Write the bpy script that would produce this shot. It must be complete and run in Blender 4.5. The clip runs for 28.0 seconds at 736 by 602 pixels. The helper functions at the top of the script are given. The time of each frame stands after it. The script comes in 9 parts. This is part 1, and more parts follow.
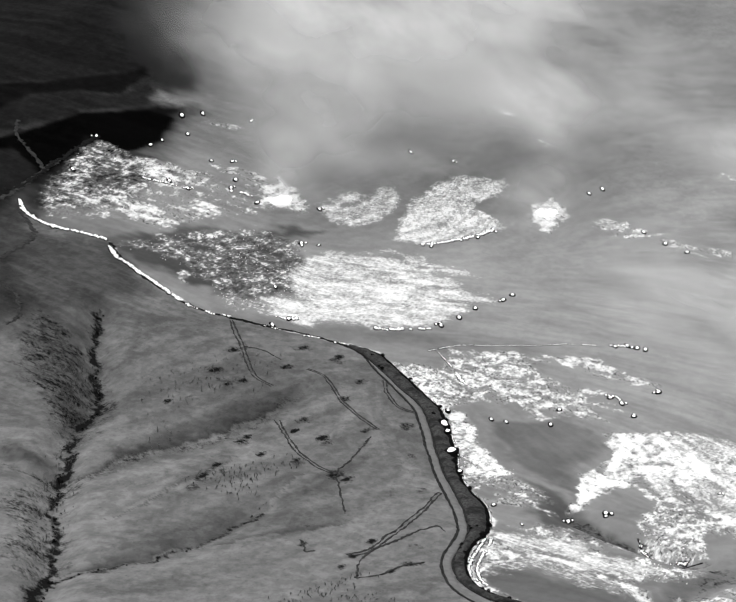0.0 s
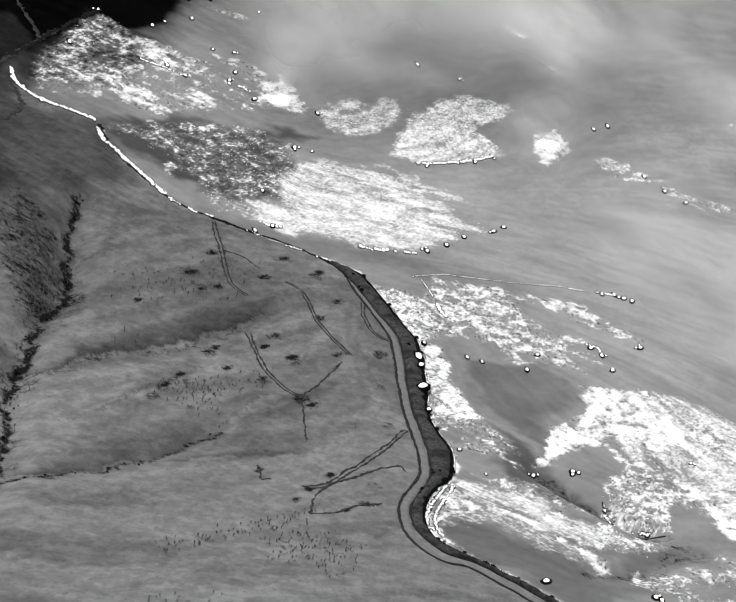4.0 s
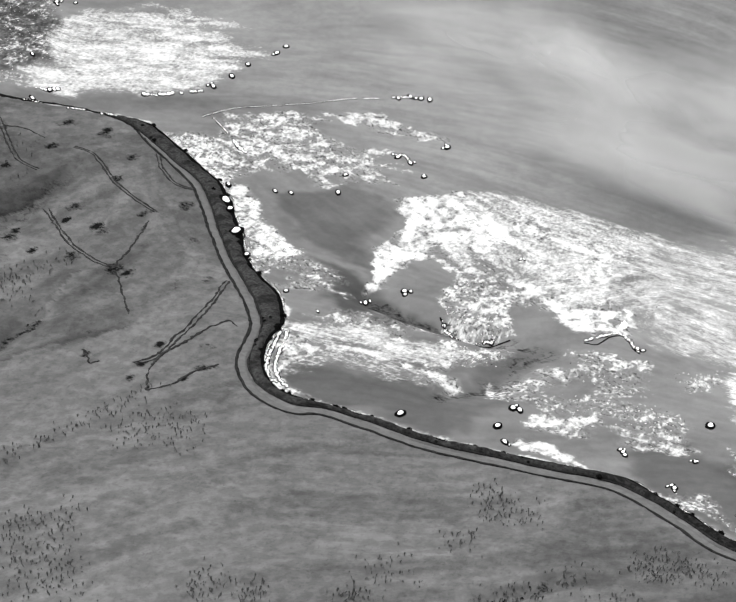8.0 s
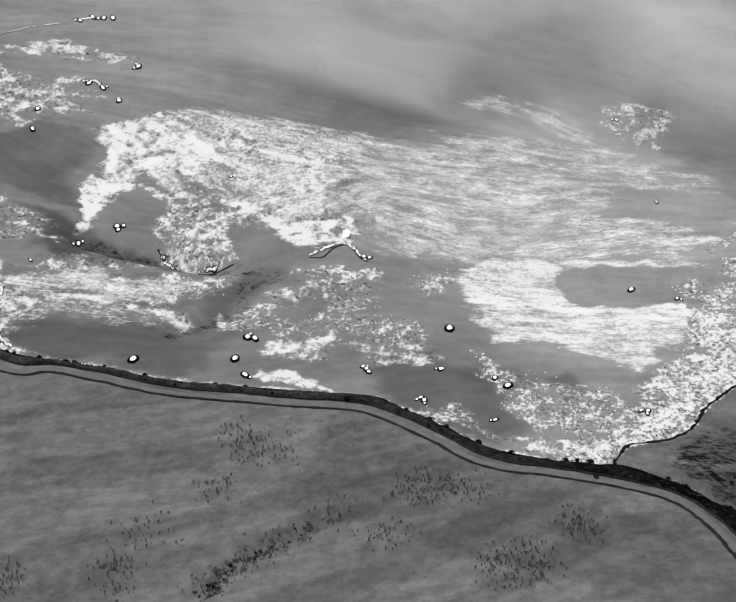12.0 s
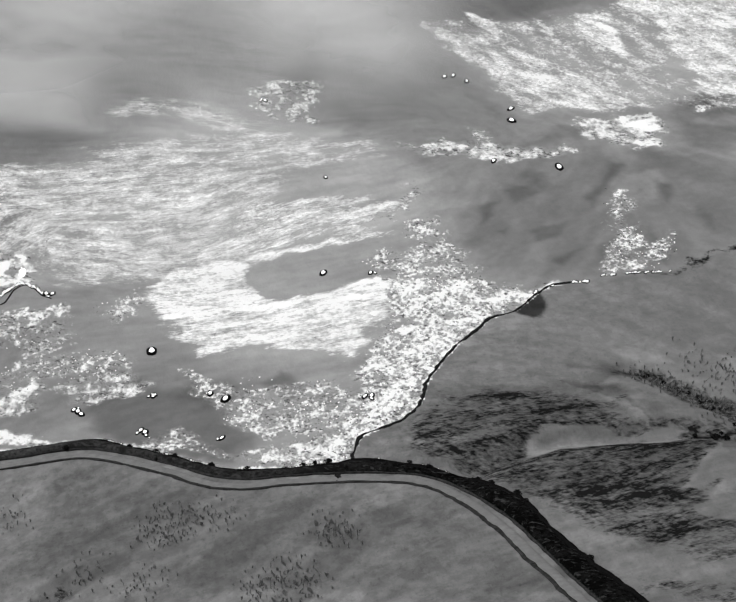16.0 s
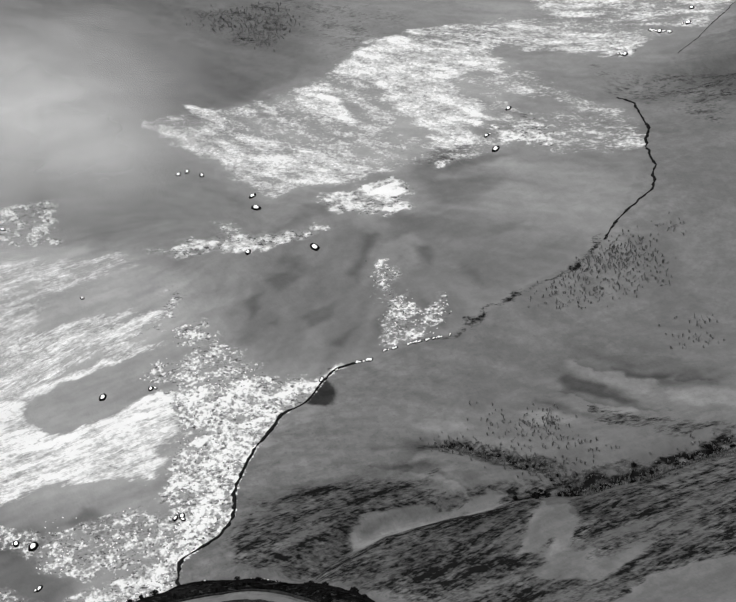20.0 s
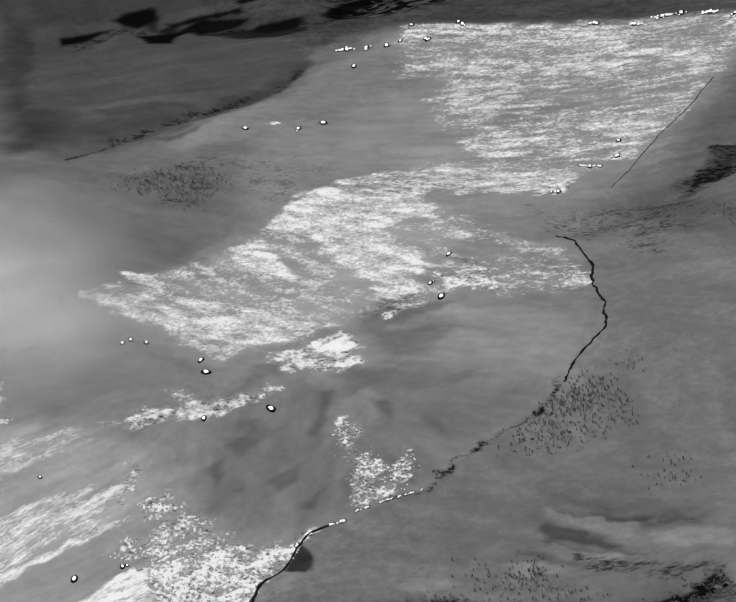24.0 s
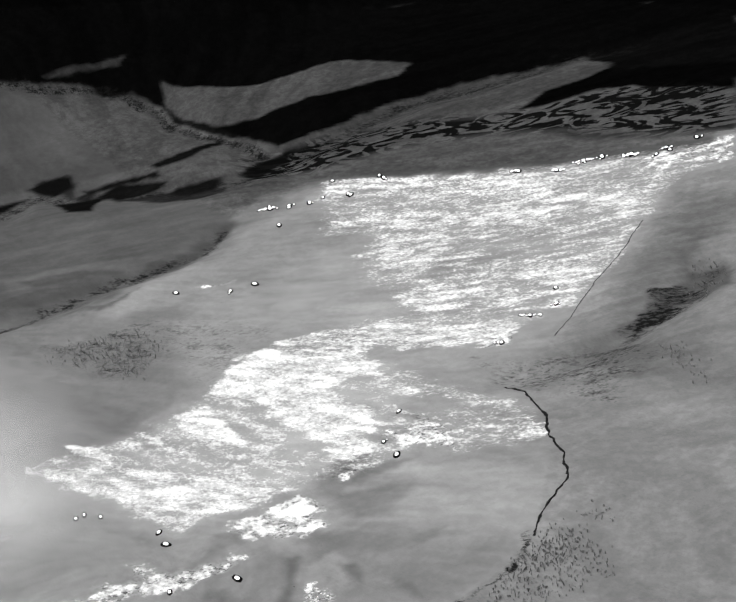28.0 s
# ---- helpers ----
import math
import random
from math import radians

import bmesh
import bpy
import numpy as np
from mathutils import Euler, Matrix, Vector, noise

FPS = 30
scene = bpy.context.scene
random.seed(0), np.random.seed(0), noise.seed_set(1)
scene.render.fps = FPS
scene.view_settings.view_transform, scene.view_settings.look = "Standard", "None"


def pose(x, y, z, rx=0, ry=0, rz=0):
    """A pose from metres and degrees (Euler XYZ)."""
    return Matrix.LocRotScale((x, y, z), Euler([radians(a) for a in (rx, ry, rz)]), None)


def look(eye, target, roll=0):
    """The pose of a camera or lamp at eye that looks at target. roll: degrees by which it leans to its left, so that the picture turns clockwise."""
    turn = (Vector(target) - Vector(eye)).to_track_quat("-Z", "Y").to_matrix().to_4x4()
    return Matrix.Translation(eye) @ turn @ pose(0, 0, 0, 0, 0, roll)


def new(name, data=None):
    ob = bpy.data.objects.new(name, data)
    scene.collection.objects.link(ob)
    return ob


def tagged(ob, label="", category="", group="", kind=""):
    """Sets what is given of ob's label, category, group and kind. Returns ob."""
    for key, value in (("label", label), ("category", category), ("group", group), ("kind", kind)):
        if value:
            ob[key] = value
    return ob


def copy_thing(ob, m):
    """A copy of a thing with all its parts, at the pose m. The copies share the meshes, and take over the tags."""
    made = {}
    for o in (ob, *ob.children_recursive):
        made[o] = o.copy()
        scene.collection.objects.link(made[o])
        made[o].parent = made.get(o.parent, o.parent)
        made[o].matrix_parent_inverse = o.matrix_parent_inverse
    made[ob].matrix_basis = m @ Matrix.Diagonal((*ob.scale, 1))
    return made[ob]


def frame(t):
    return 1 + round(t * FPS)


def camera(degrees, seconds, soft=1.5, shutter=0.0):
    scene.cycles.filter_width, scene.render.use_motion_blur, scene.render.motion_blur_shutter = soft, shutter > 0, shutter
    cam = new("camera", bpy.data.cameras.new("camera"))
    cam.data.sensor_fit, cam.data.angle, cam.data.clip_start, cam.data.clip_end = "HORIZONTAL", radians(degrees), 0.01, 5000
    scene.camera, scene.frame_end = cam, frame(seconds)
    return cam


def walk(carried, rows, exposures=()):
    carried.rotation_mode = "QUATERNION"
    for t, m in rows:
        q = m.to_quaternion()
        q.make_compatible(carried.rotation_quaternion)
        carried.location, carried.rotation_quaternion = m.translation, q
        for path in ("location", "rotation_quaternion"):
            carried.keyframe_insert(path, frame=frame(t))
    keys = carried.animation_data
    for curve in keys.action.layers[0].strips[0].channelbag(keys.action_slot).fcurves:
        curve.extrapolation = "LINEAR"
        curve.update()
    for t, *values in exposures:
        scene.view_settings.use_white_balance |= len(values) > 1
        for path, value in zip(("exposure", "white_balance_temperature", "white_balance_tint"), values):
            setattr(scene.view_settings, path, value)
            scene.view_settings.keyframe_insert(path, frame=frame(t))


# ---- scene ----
EXPOSURES = [(0, 0.25), (6, 0.3), (9, 0.2), (11, -0.06), (12, -0.14), (15, -0.02), (17, 0.04), (20, -0.04), (21, -0.1), (24, -0.2), (25, -0.05), (26, 0.06), (28, 0.4)]
SUN_UP, SUN_TURN = 50, -60
# ---- camera ----
cam = camera(17.56, 28.0)
PATH = [
    (0, (57.62, -89.35, 513.67), (-187.1, 544.8, 91.8), 5.77),
    (0.5, (55.44, -85.9, 513.46), (-194.84, 544.93, 89.89), 7.75),
    (1, (53.28, -82.39, 513.14), (-197.44, 547.41, 88.29), 9.48),
    (1.5, (51.12, -78.82, 512.71), (-197.08, 550.71, 86), 11.06),
    (2, (48.98, -75.21, 512.19), (-195.93, 553.43, 82.27), 12.22),
    (2.5, (46.84, -71.56, 511.59), (-194.1, 555.62, 77.31), 13.14),
    (3, (44.73, -67.88, 510.91), (-191.86, 557.69, 71.95), 13.58),
    (3.5, (42.63, -64.18, 510.17), (-187.5, 558.74, 64.07), 13.86),
    (5.5, (34.4, -49.32, 506.77), (-159, 567.5, 35.47), 11.27),
    (6, (32.4, -45.63, 505.85), (-150.63, 569.96, 28.82), 10.5),
    (6.5, (30.41, -41.95, 504.92), (-143.02, 572.09, 22.35), 9.73),
    (7, (28.44, -38.3, 503.98), (-134.58, 574.46, 16.19), 9.05),
    (7.5, (26.49, -34.69, 503.05), (-124.82, 577.09, 10.26), 8.33),
    (8, (24.57, -31.11, 502.13), (-115.24, 579.89, 5), 7.49),
    (8.5, (22.66, -27.57, 501.22), (-104.16, 583.19, 0.33), 6.89),
    (9, (20.78, -24.07, 500.33), (-93.6, 586.37, -3.92), 6.83),
    (9.5, (18.91, -20.63, 499.48), (-82.32, 589.46, -8.01), 6.99),
    (10, (17.06, -17.24, 498.66), (-71.73, 592.48, -11.59), 6.89),
    (10.5, (15.23, -13.91, 497.88), (-59.56, 595.59, -14.88), 6.82),
    (11, (13.41, -10.64, 497.14), (-47.77, 598.61, -17.72), 6.89),
    (11.5, (11.61, -7.43, 496.45), (-34.8, 601.66, -20.13), 6.86),
    (12, (9.82, -4.29, 495.81), (-22.47, 604.32, -22.42), 6.58),
    (12.5, (8.05, -1.21, 495.23), (-9.1, 606.67, -24.57), 6.02),
    (14.5, (1.03, 10.38, 493.54), (43.81, 613.97, -29.76), 4.05),
    (15, (-0.71, 13.1, 493.29), (56.19, 616.32, -29.09), 3.49),
    (15.5, (-2.45, 15.74, 493.11), (68.03, 618.32, -28.35), 2.9),
    (16, (-4.2, 18.31, 493.01), (80.69, 619.79, -27.57), 2.2),
    (16.5, (-5.95, 20.8, 492.99), (92.11, 621.49, -26.2), 1.5),
    (17, (-7.72, 23.22, 493.04), (104.05, 622.8, -24.67), 0.87),
    (17.5, (-9.49, 25.57, 493.16), (114.66, 623.94, -23.11), 0.36),
    (18, (-11.28, 27.86, 493.37), (125.55, 625.09, -21.01), -0.25),
    (18.5, (-13.09, 30.07, 493.66), (135.39, 626.12, -18.87), -0.8),
    (19, (-14.92, 32.21, 494.02), (145.1, 627.58, -15.82), -1.37),
    (19.5, (-16.77, 34.3, 494.46), (152.87, 628.96, -13.08), -1.87),
    (20, (-18.66, 36.32, 494.97), (160.81, 630.37, -9.9), -2.35),
    (20.5, (-20.58, 38.28, 495.56), (167.82, 631.79, -6.69), -2.64),
    (21, (-22.53, 40.19, 496.22), (173.06, 634.77, -1.99), -2.87),
    (21.5, (-24.53, 42.05, 496.95), (174.37, 638.85, 2.72), -2.94),
    (23.5, (-33.05, 49.06, 500.54), (184.16, 653.73, 23.89), -4.01),
    (24, (-35.33, 50.73, 501.59), (188.46, 656.38, 29.24), -4.38),
    (24.5, (-37.69, 52.38, 502.69), (191.85, 659.18, 34.61), -4.62),
    (25, (-40.12, 54.01, 503.84), (195.32, 662.13, 40.41), -4.83),
    (25.5, (-42.63, 55.63, 505.03), (198.49, 664.82, 45.94), -5.02),
    (26, (-45.24, 57.25, 506.26), (201.74, 667.55, 51.79), -5.14),
    (26.5, (-47.94, 58.88, 507.52), (205.26, 669.92, 57.5), -5.24),
    (27, (-50.73, 60.51, 508.81), (209.23, 672.16, 63.49), -5.27),
    (27.5, (-53.64, 62.17, 510.12), (212.75, 674.02, 68.89), -5.3),
    (28, (-56.66, 63.85, 511.44), (216.95, 675.45, 74.32), -5.37),
]
walk(cam, [(t, look(eye, target, roll)) for t, eye, target, roll in PATH], EXPOSURES)

# ---- world and sun ----
world = bpy.data.worlds.new("overcast_sky")
scene.world = world
world.use_nodes = True
wn, wl = world.node_tree.nodes, world.node_tree.links
sky = wn.new("ShaderNodeTexSky")
sky.sky_type, sky.sun_disc = "NISHITA", False
sky.sun_elevation, sky.sun_rotation = radians(SUN_UP), radians(SUN_TURN)
grey = wn.new("ShaderNodeHueSaturation")
grey.inputs["Saturation"].default_value = 0.0
wl.new(sky.outputs[0], grey.inputs["Color"])
wl.new(grey.outputs[0], wn["Background"].inputs["Color"])
wn["Background"].inputs["Strength"].default_value = 0.12
lamp = bpy.data.lights.new("sun", "SUN")
lamp.energy, lamp.angle, lamp.color = 1.3, radians(12), (1, 1, 1)
sun = new("sun", lamp)
a, b = radians(SUN_UP), radians(SUN_TURN)
sun.matrix_world = look((600 * math.sin(b) * math.cos(a), 600 * math.cos(b) * math.cos(a), 600 * math.sin(a)), (0, 0, 0))


# ---- number helpers ----
def lattice(x, y, seed):
    n = (x.astype(np.int64) * 374761393 + y.astype(np.int64) * 668265263 + seed * 974711) & 0x7FFFFFFF
    n = ((n ^ (n >> 13)) * 1274126177) & 0x7FFFFFFF
    return ((n ^ (n >> 16)) & 0xFFFF) / 65535.0


def soft_noise(x, y, size, seed, octaves=3):
    """Smooth noise of 0 to 1 on the plan."""
    total, weight, amp = 0.0, 0.0, 1.0
    for k in range(octaves):
        u, v = x / size * 2**k + 911.3, y / size * 2**k + 733.7
        i, j = np.floor(u), np.floor(v)
        fu, fv = u - i, v - j
        fu, fv = fu * fu * (3 - 2 * fu), fv * fv * (3 - 2 * fv)
        low = lattice(i, j, seed + k) * (1 - fu) + lattice(i + 1, j, seed + k) * fu
        high = lattice(i, j + 1, seed + k) * (1 - fu) + lattice(i + 1, j + 1, seed + k) * fu
        total, weight, amp = total + amp * (low * (1 - fv) + high * fv), weight + amp, amp * 0.5
    return total / weight


def line_gap(x, y, line):
    """Distance to a line of plan points, and how far along it."""
    best, along, done = np.full(x.shape, 1e9), np.zeros(x.shape), 0.0
    for (ax, ay), (bx, by) in zip(line, line[1:]):
        dx, dy = bx - ax, by - ay
        size = math.hypot(dx, dy) + 1e-9
        s = np.clip(((x - ax) * dx + (y - ay) * dy) / size**2, 0, 1)
        gap = np.hypot(x - ax - s * dx, y - ay - s * dy)
        near = gap < best
        best, along = np.where(near, gap, best), np.where(near, done + s * size, along)
        done += size
    return best, along


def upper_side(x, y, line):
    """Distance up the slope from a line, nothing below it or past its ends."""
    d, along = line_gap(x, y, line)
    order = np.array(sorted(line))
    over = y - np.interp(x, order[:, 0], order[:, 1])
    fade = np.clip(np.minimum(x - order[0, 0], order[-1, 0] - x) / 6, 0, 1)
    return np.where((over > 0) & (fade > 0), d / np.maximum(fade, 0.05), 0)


def inside_gap(x, y, ring):
    """Signed distance to a closed outline, positive inside."""
    odd = np.zeros(x.shape, bool)
    for (ax, ay), (bx, by) in zip(ring, ring[1:] + ring[:1]):
        odd ^= ((ay > y) != (by > y)) & (x < (bx - ax) * (y - ay) / (by - ay + 1e-12) + ax)
    gap, _ = line_gap(x, y, ring + ring[:1])
    return np.where(odd, gap, -gap)


def local(x, y, line, reach, rule, blank):
    """rule(x, y, line) near the line only, blank elsewhere."""
    xs, ys = [p[0] for p in line], [p[1] for p in line]
    near = (x > min(xs) - reach) & (x < max(xs) + reach) & (y > min(ys) - reach) & (y < max(ys) + reach)
    out = np.full(x.shape, float(blank))
    if near.any():
        out[near] = rule(x[near], y[near], line)
    return out


def smooth(line, step=4.0):
    """A rounded line through the plan points, at even steps."""
    p = [Vector((*q, 0)) for q in line]
    p = [p[0] * 2 - p[1]] + p + [p[-1] * 2 - p[-2]]
    out = []
    for a, b, c, d in zip(p, p[1:], p[2:], p[3:]):
        n = max(1, int((c - b).length / step))
        for k in range(n):
            s = k / n
            q = 0.5 * (2 * b + (c - a) * s + (2 * a - 5 * b + 4 * c - d) * s * s + (3 * b - a - 3 * c + d) * s**3)
            out.append((q.x, q.y))
    return out + [(p[-2].x, p[-2].y)]


# ---- the plan, in metres ----
ROAD = [(-370.4, 701.5), (-356.7, 688.2), (-343.7, 680.2), (-329.2, 674.3), (-311.5, 670.4), (-297.8, 673.9), (-282.8, 679.5), (-266, 685.7), (-250.4, 687.5), (-236.3, 682.1), (-227.6, 673.3), (-211, 657.7), (-200, 645.3), (-190.3, 628.5), (-180.5, 609.5), (-170.6, 591.4), (-159.5, 572.6), (-149.4, 556.4), (-142, 540.5), (-139.3, 525.2), (-137.3, 512.2), (-131.3, 498.9), (-123, 488.5), (-112.5, 483.1), (-104.4, 487.7), (-90.5, 485.3), (-71.1, 480.6), (-50, 480.5), (-31.7, 480.9), (-16.1, 482.1), (-5.2, 476.4), (7, 465.8), (17.5, 455.1), (27.5, 450.5), (38.6, 449.4), (50.2, 447), (62.5, 443.7), (72.5, 437.7), (80.1, 424.5), (86.5, 406.1), (91, 386.6), (94.8, 369), (98.5, 350), (103, 325), (108, 298)]
BANK_N = [(-248.8, 688.9), (-238.1, 690.7), (-227.2, 684.3), (-214.5, 673.4), (-203.9, 663.4), (-193.5, 653.5), (-184.1, 636.1), (-172.1, 613.5), (-163.4, 594), (-154.4, 581.3), (-144.2, 570.5), (-135.2, 548), (-134.7, 532.9), (-131.6, 515.8), (-125.6, 502.6), (-116.8, 495), (-106.9, 493.6), (-100.1, 492.8), (-91.7, 491.2), (-72.3, 487.7), (-51, 488), (-27.4, 490.5), (-11.5, 490.4), (-0.4, 481.8), (10.5, 472.4), (21, 463), (32.3, 458.4), (42.2, 456.6), (51.5, 456.1), (57.7, 456.8), (69.2, 450.2), (79, 442.5), (87.1, 432.4), (93.3, 420.2), (96.4, 405.2), (101, 388), (106, 370.4), (111.5, 350), (118, 325), (124, 298)]
BANK_S = [(-248.9, 686.7), (-240.4, 684), (-229.7, 675.9), (-215, 662.5), (-201.1, 650.4), (-190.1, 631.9), (-179.5, 610.7), (-169.4, 592.8), (-158, 574.3), (-148, 558), (-140.1, 539.9), (-137.4, 523.7), (-135.2, 511.9), (-129.7, 500.6), (-122.2, 492.7), (-112.9, 488.4), (-105, 490.5), (-91.2, 488.7), (-71.7, 484.3), (-50.5, 484.2), (-32.1, 485), (-15.1, 486), (-4.1, 479.7), (8, 469.6), (18.6, 459.1), (28.7, 453.9), (38.5, 452.6), (50.4, 450.3), (62.8, 446.7), (74, 440.2), (82.2, 426.7), (88.7, 409.5), (93.3, 390.5), (97.8, 368.3), (102.5, 350), (107.5, 325), (112.5, 298)]
LINE_E = [(54.9, 456.7), (58.7, 469.5), (63.6, 473.2), (71.2, 477.2), (77.4, 486.7), (82.7, 503.5), (91.4, 519.6), (100.4, 530.9), (105.2, 537.5), (113.6, 540.6), (121.2, 549.8), (126.9, 555.7), (135.5, 555.8), (144.6, 557.6), (154.1, 555.1), (154.3, 554.2), (163.2, 551.9), (177.4, 559.8), (191.8, 565.6), (203.4, 567.5), (215.5, 574), (225.3, 582.4), (233.1, 593), (241.1, 600.1), (251.1, 607.9), (255, 611.9), (263.3, 630.7), (268.9, 649), (276.4, 664.6), (282.4, 692.3), (282.4, 704.8)]
LINE_F = [(315.1, 724), (332.7, 737.7), (352.3, 754), (373.1, 769.8), (397.8, 790.9)]
LINE_C = [(-430, 707.5), (-426.6, 717.9), (-430.5, 749.2), (-434.2, 781.5), (-436.1, 807.6)]
ROAD_W = [(-412, 695.8), (-401.9, 686.9), (-395.1, 678.2), (-392.3, 665), (-389.6, 641.7)]
TRACK_W = [(-375.7, 620.9), (-366.8, 615.4), (-357.7, 604.6), (-352.1, 592.9), (-351.3, 584.6)]
TRACK_1 = [(-295.9, 671.5), (-287.6, 659), (-280.2, 649.3), (-269.5, 632.8), (-260.6, 621.8), (-252.4, 619.7)]
TRACK_2 = [(-279.1, 648.4), (-272, 652.3), (-262.2, 649.6)]
TRACK_3 = [(-250.5, 649.3), (-242.6, 648), (-232.9, 637.8), (-224.1, 626.9), (-213.4, 618.4), (-203.8, 612.2)]
TRACK_4 = [(-236.7, 590.5), (-227, 578.1), (-216.9, 566.6), (-204.5, 558), (-197.3, 556.5)]
TRACK_5 = [(-197.3, 556.5), (-199.8, 579.7), (-202.9, 603)]
TRACK_6 = [(-196.8, 553.9), (-188.7, 540.9), (-179.5, 523.6)]
TRACK_7 = [(-223.1, 665.9), (-216.9, 653.5), (-207.5, 643), (-198.4, 643)]
TRACK_8 = [(-161.7, 570.1), (-160.6, 551.8), (-159.9, 530.9), (-160.2, 517.3), (-160.7, 498.8), (-163.9, 489.2)]
TRACK_9 = [(-153.5, 472.4), (-158.2, 484.1), (-159.8, 494.8), (-159.4, 505.4), (-154.7, 526.3), (-151, 538.3), (-146.3, 535.7)]
TRACK_10 = [(-153.5, 472.4), (-149.2, 480.9), (-147.1, 491.4), (-142.9, 505)]
TRACK_11 = [(-181, 489.4), (-175.6, 481.1), (-173.8, 484.7)]
GULLY_A = [(-336.1, 632), (-322.4, 603.9), (-291.7, 549.3), (-283.1, 518.7), (-277.5, 499.2), (-257, 461.3), (-241.7, 432.1), (-225, 401.5), (-216.7, 377.9)]
GULLY_B = [(-263.1, 471.1), (-256.9, 502.2), (-250.9, 525.8), (-246.4, 558), (-242.8, 586.6), (-241.8, 623.3)]
GULLY_C = [(-223.6, 402), (-214.3, 424.5), (-205.2, 451.3), (-204.8, 477.6), (-202.9, 506.5)]
GULLY_D = [(-287.2, 475), (-276.2, 474.9), (-268.8, 477.8)]
GULLY_E = [(-41, 368.9), (-35.3, 382.7), (-27.8, 394.8), (-19.1, 410.1)]
GULLY_F = [(85.5, 445.1), (107.1, 454.1), (124.1, 451.7), (143, 447.5), (158.2, 437.9), (173.4, 434.8), (186.4, 435.5), (196.1, 432.5)]
GULLY_G = [(135.9, 488.9), (142, 479.5), (146.9, 467.7), (154.3, 450.1), (158.2, 437.9)]
GULLY_H = [(291.2, 707.8), (304, 698.1), (321.2, 696.1), (337.7, 696), (356.8, 699.6), (376.7, 713.6), (384.5, 715.5)]
GULLY_J = [(223.4, 1164), (244.5, 1177.9), (260.8, 1152.9), (284.1, 1133.2), (297.9, 1097.7), (324, 1081.6), (354.3, 1075.5), (385.2, 1081.9), (412.9, 1080.7), (444.6, 1086.5), (465.9, 1066.6), (511.8, 1049.9), (539.3, 1023.3)]
GULLY_K = [(288.9, 1004.2), (272.8, 989.6), (248.1, 990.3), (227.4, 994.2), (204.6, 991.8), (170.4, 997)]
GULLY_L = [(284.5, 1344.6), (310.1, 1313.8), (340.9, 1282.8), (346.9, 1244.7), (340.6, 1198.2), (350.6, 1151.4), (354.8, 1101.7)]
DRAW_M = [(-117.5, 589.3), (-103.3, 582.9), (-87.4, 581.1), (-72.9, 577.8)]
DRAW_N = [(-76.5, 520.3), (-67, 530.9), (-59.3, 546.8), (-56.1, 566.1), (-51.4, 576.6), (-66.9, 579.2), (-89.4, 578.2), (-116.6, 585.4)]
BURN = [(-422.2, 706.6), (-430.4, 730.3), (-433.7, 767.6), (-438.8, 803.1), (-447.8, 837.7), (-437.4, 862.8), (-422.3, 885.4), (-473.3, 918.5), (-560, 1350), (-300, 1700), (300, 1720), (286.7, 1110.9), (295.7, 1014.3), (315.6, 1012.3), (349.8, 1012.5), (394.5, 940.2), (422.2, 898.3), (450.7, 862.4), (477.7, 842.3), (453, 806.2), (430.3, 815.7), (398.7, 788.6), (360.3, 756.3), (332.2, 738.7), (313, 724), (283.1, 706), (276.8, 663.6), (265, 638.8), (228.2, 585.4), (191.8, 565.6), (163.2, 551.9), (126.9, 555.7), (121.2, 549.8), (113.6, 540.6), (105.2, 537.5), (100.4, 530.9), (91.4, 519.6), (82.7, 503.5), (77.4, 486.7), (71.2, 477.2), (63.6, 473.2), (58.7, 469.5), (54.9, 456.7), (52.1, 456.5), (42.2, 456.9), (32.3, 459), (21, 463.6), (10.4, 473), (-0.4, 482.4), (-11.6, 491), (-27.4, 490.9), (-51.1, 488.3), (-72.4, 488), (-91.8, 491.5), (-100.2, 493.1), (-106.9, 493.6), (-116.8, 495), (-125.6, 502.6), (-131.6, 515.8), (-134.7, 532.9), (-135.2, 548), (-144.2, 570.5), (-154.4, 581.3), (-163.4, 594), (-172.1, 613.5), (-184.1, 636.1), (-193.5, 653.5), (-203.9, 663.4), (-214.5, 673.4), (-227.2, 684.3), (-238.1, 690.7), (-248.8, 688.9), (-250.4, 687.5), (-282.8, 679.5), (-297.8, 673.9), (-311.5, 670.4), (-329.2, 674.3), (-343.7, 680.2), (-356.7, 688.2), (-370.4, 701.5), (-373.5, 702.9), (-385.7, 697.4), (-395.9, 694.6), (-409.7, 697.8)]
ASH_1 = [(-415.3, 713.3), (-420.8, 736.9), (-418.6, 754.6), (-402.6, 757.1), (-389.2, 764.3), (-378.5, 758), (-385, 738.7), (-398, 722.9), (-404.1, 708.6)]
ASH_2 = [(-393.1, 748.9), (-385.2, 756.8), (-371.7, 763.8), (-359.4, 773.3), (-360.5, 756.4), (-365.1, 742.2), (-372.3, 733.1), (-383.7, 736.3)]
ASH_3 = [(-429.7, 793.9), (-418.1, 798.5), (-404.4, 806.4), (-389.2, 811.5), (-375.1, 819.1), (-374, 802), (-378.3, 790.7), (-387.9, 785.1), (-396.1, 781.5), (-411.2, 790.6), (-422, 787.2)]
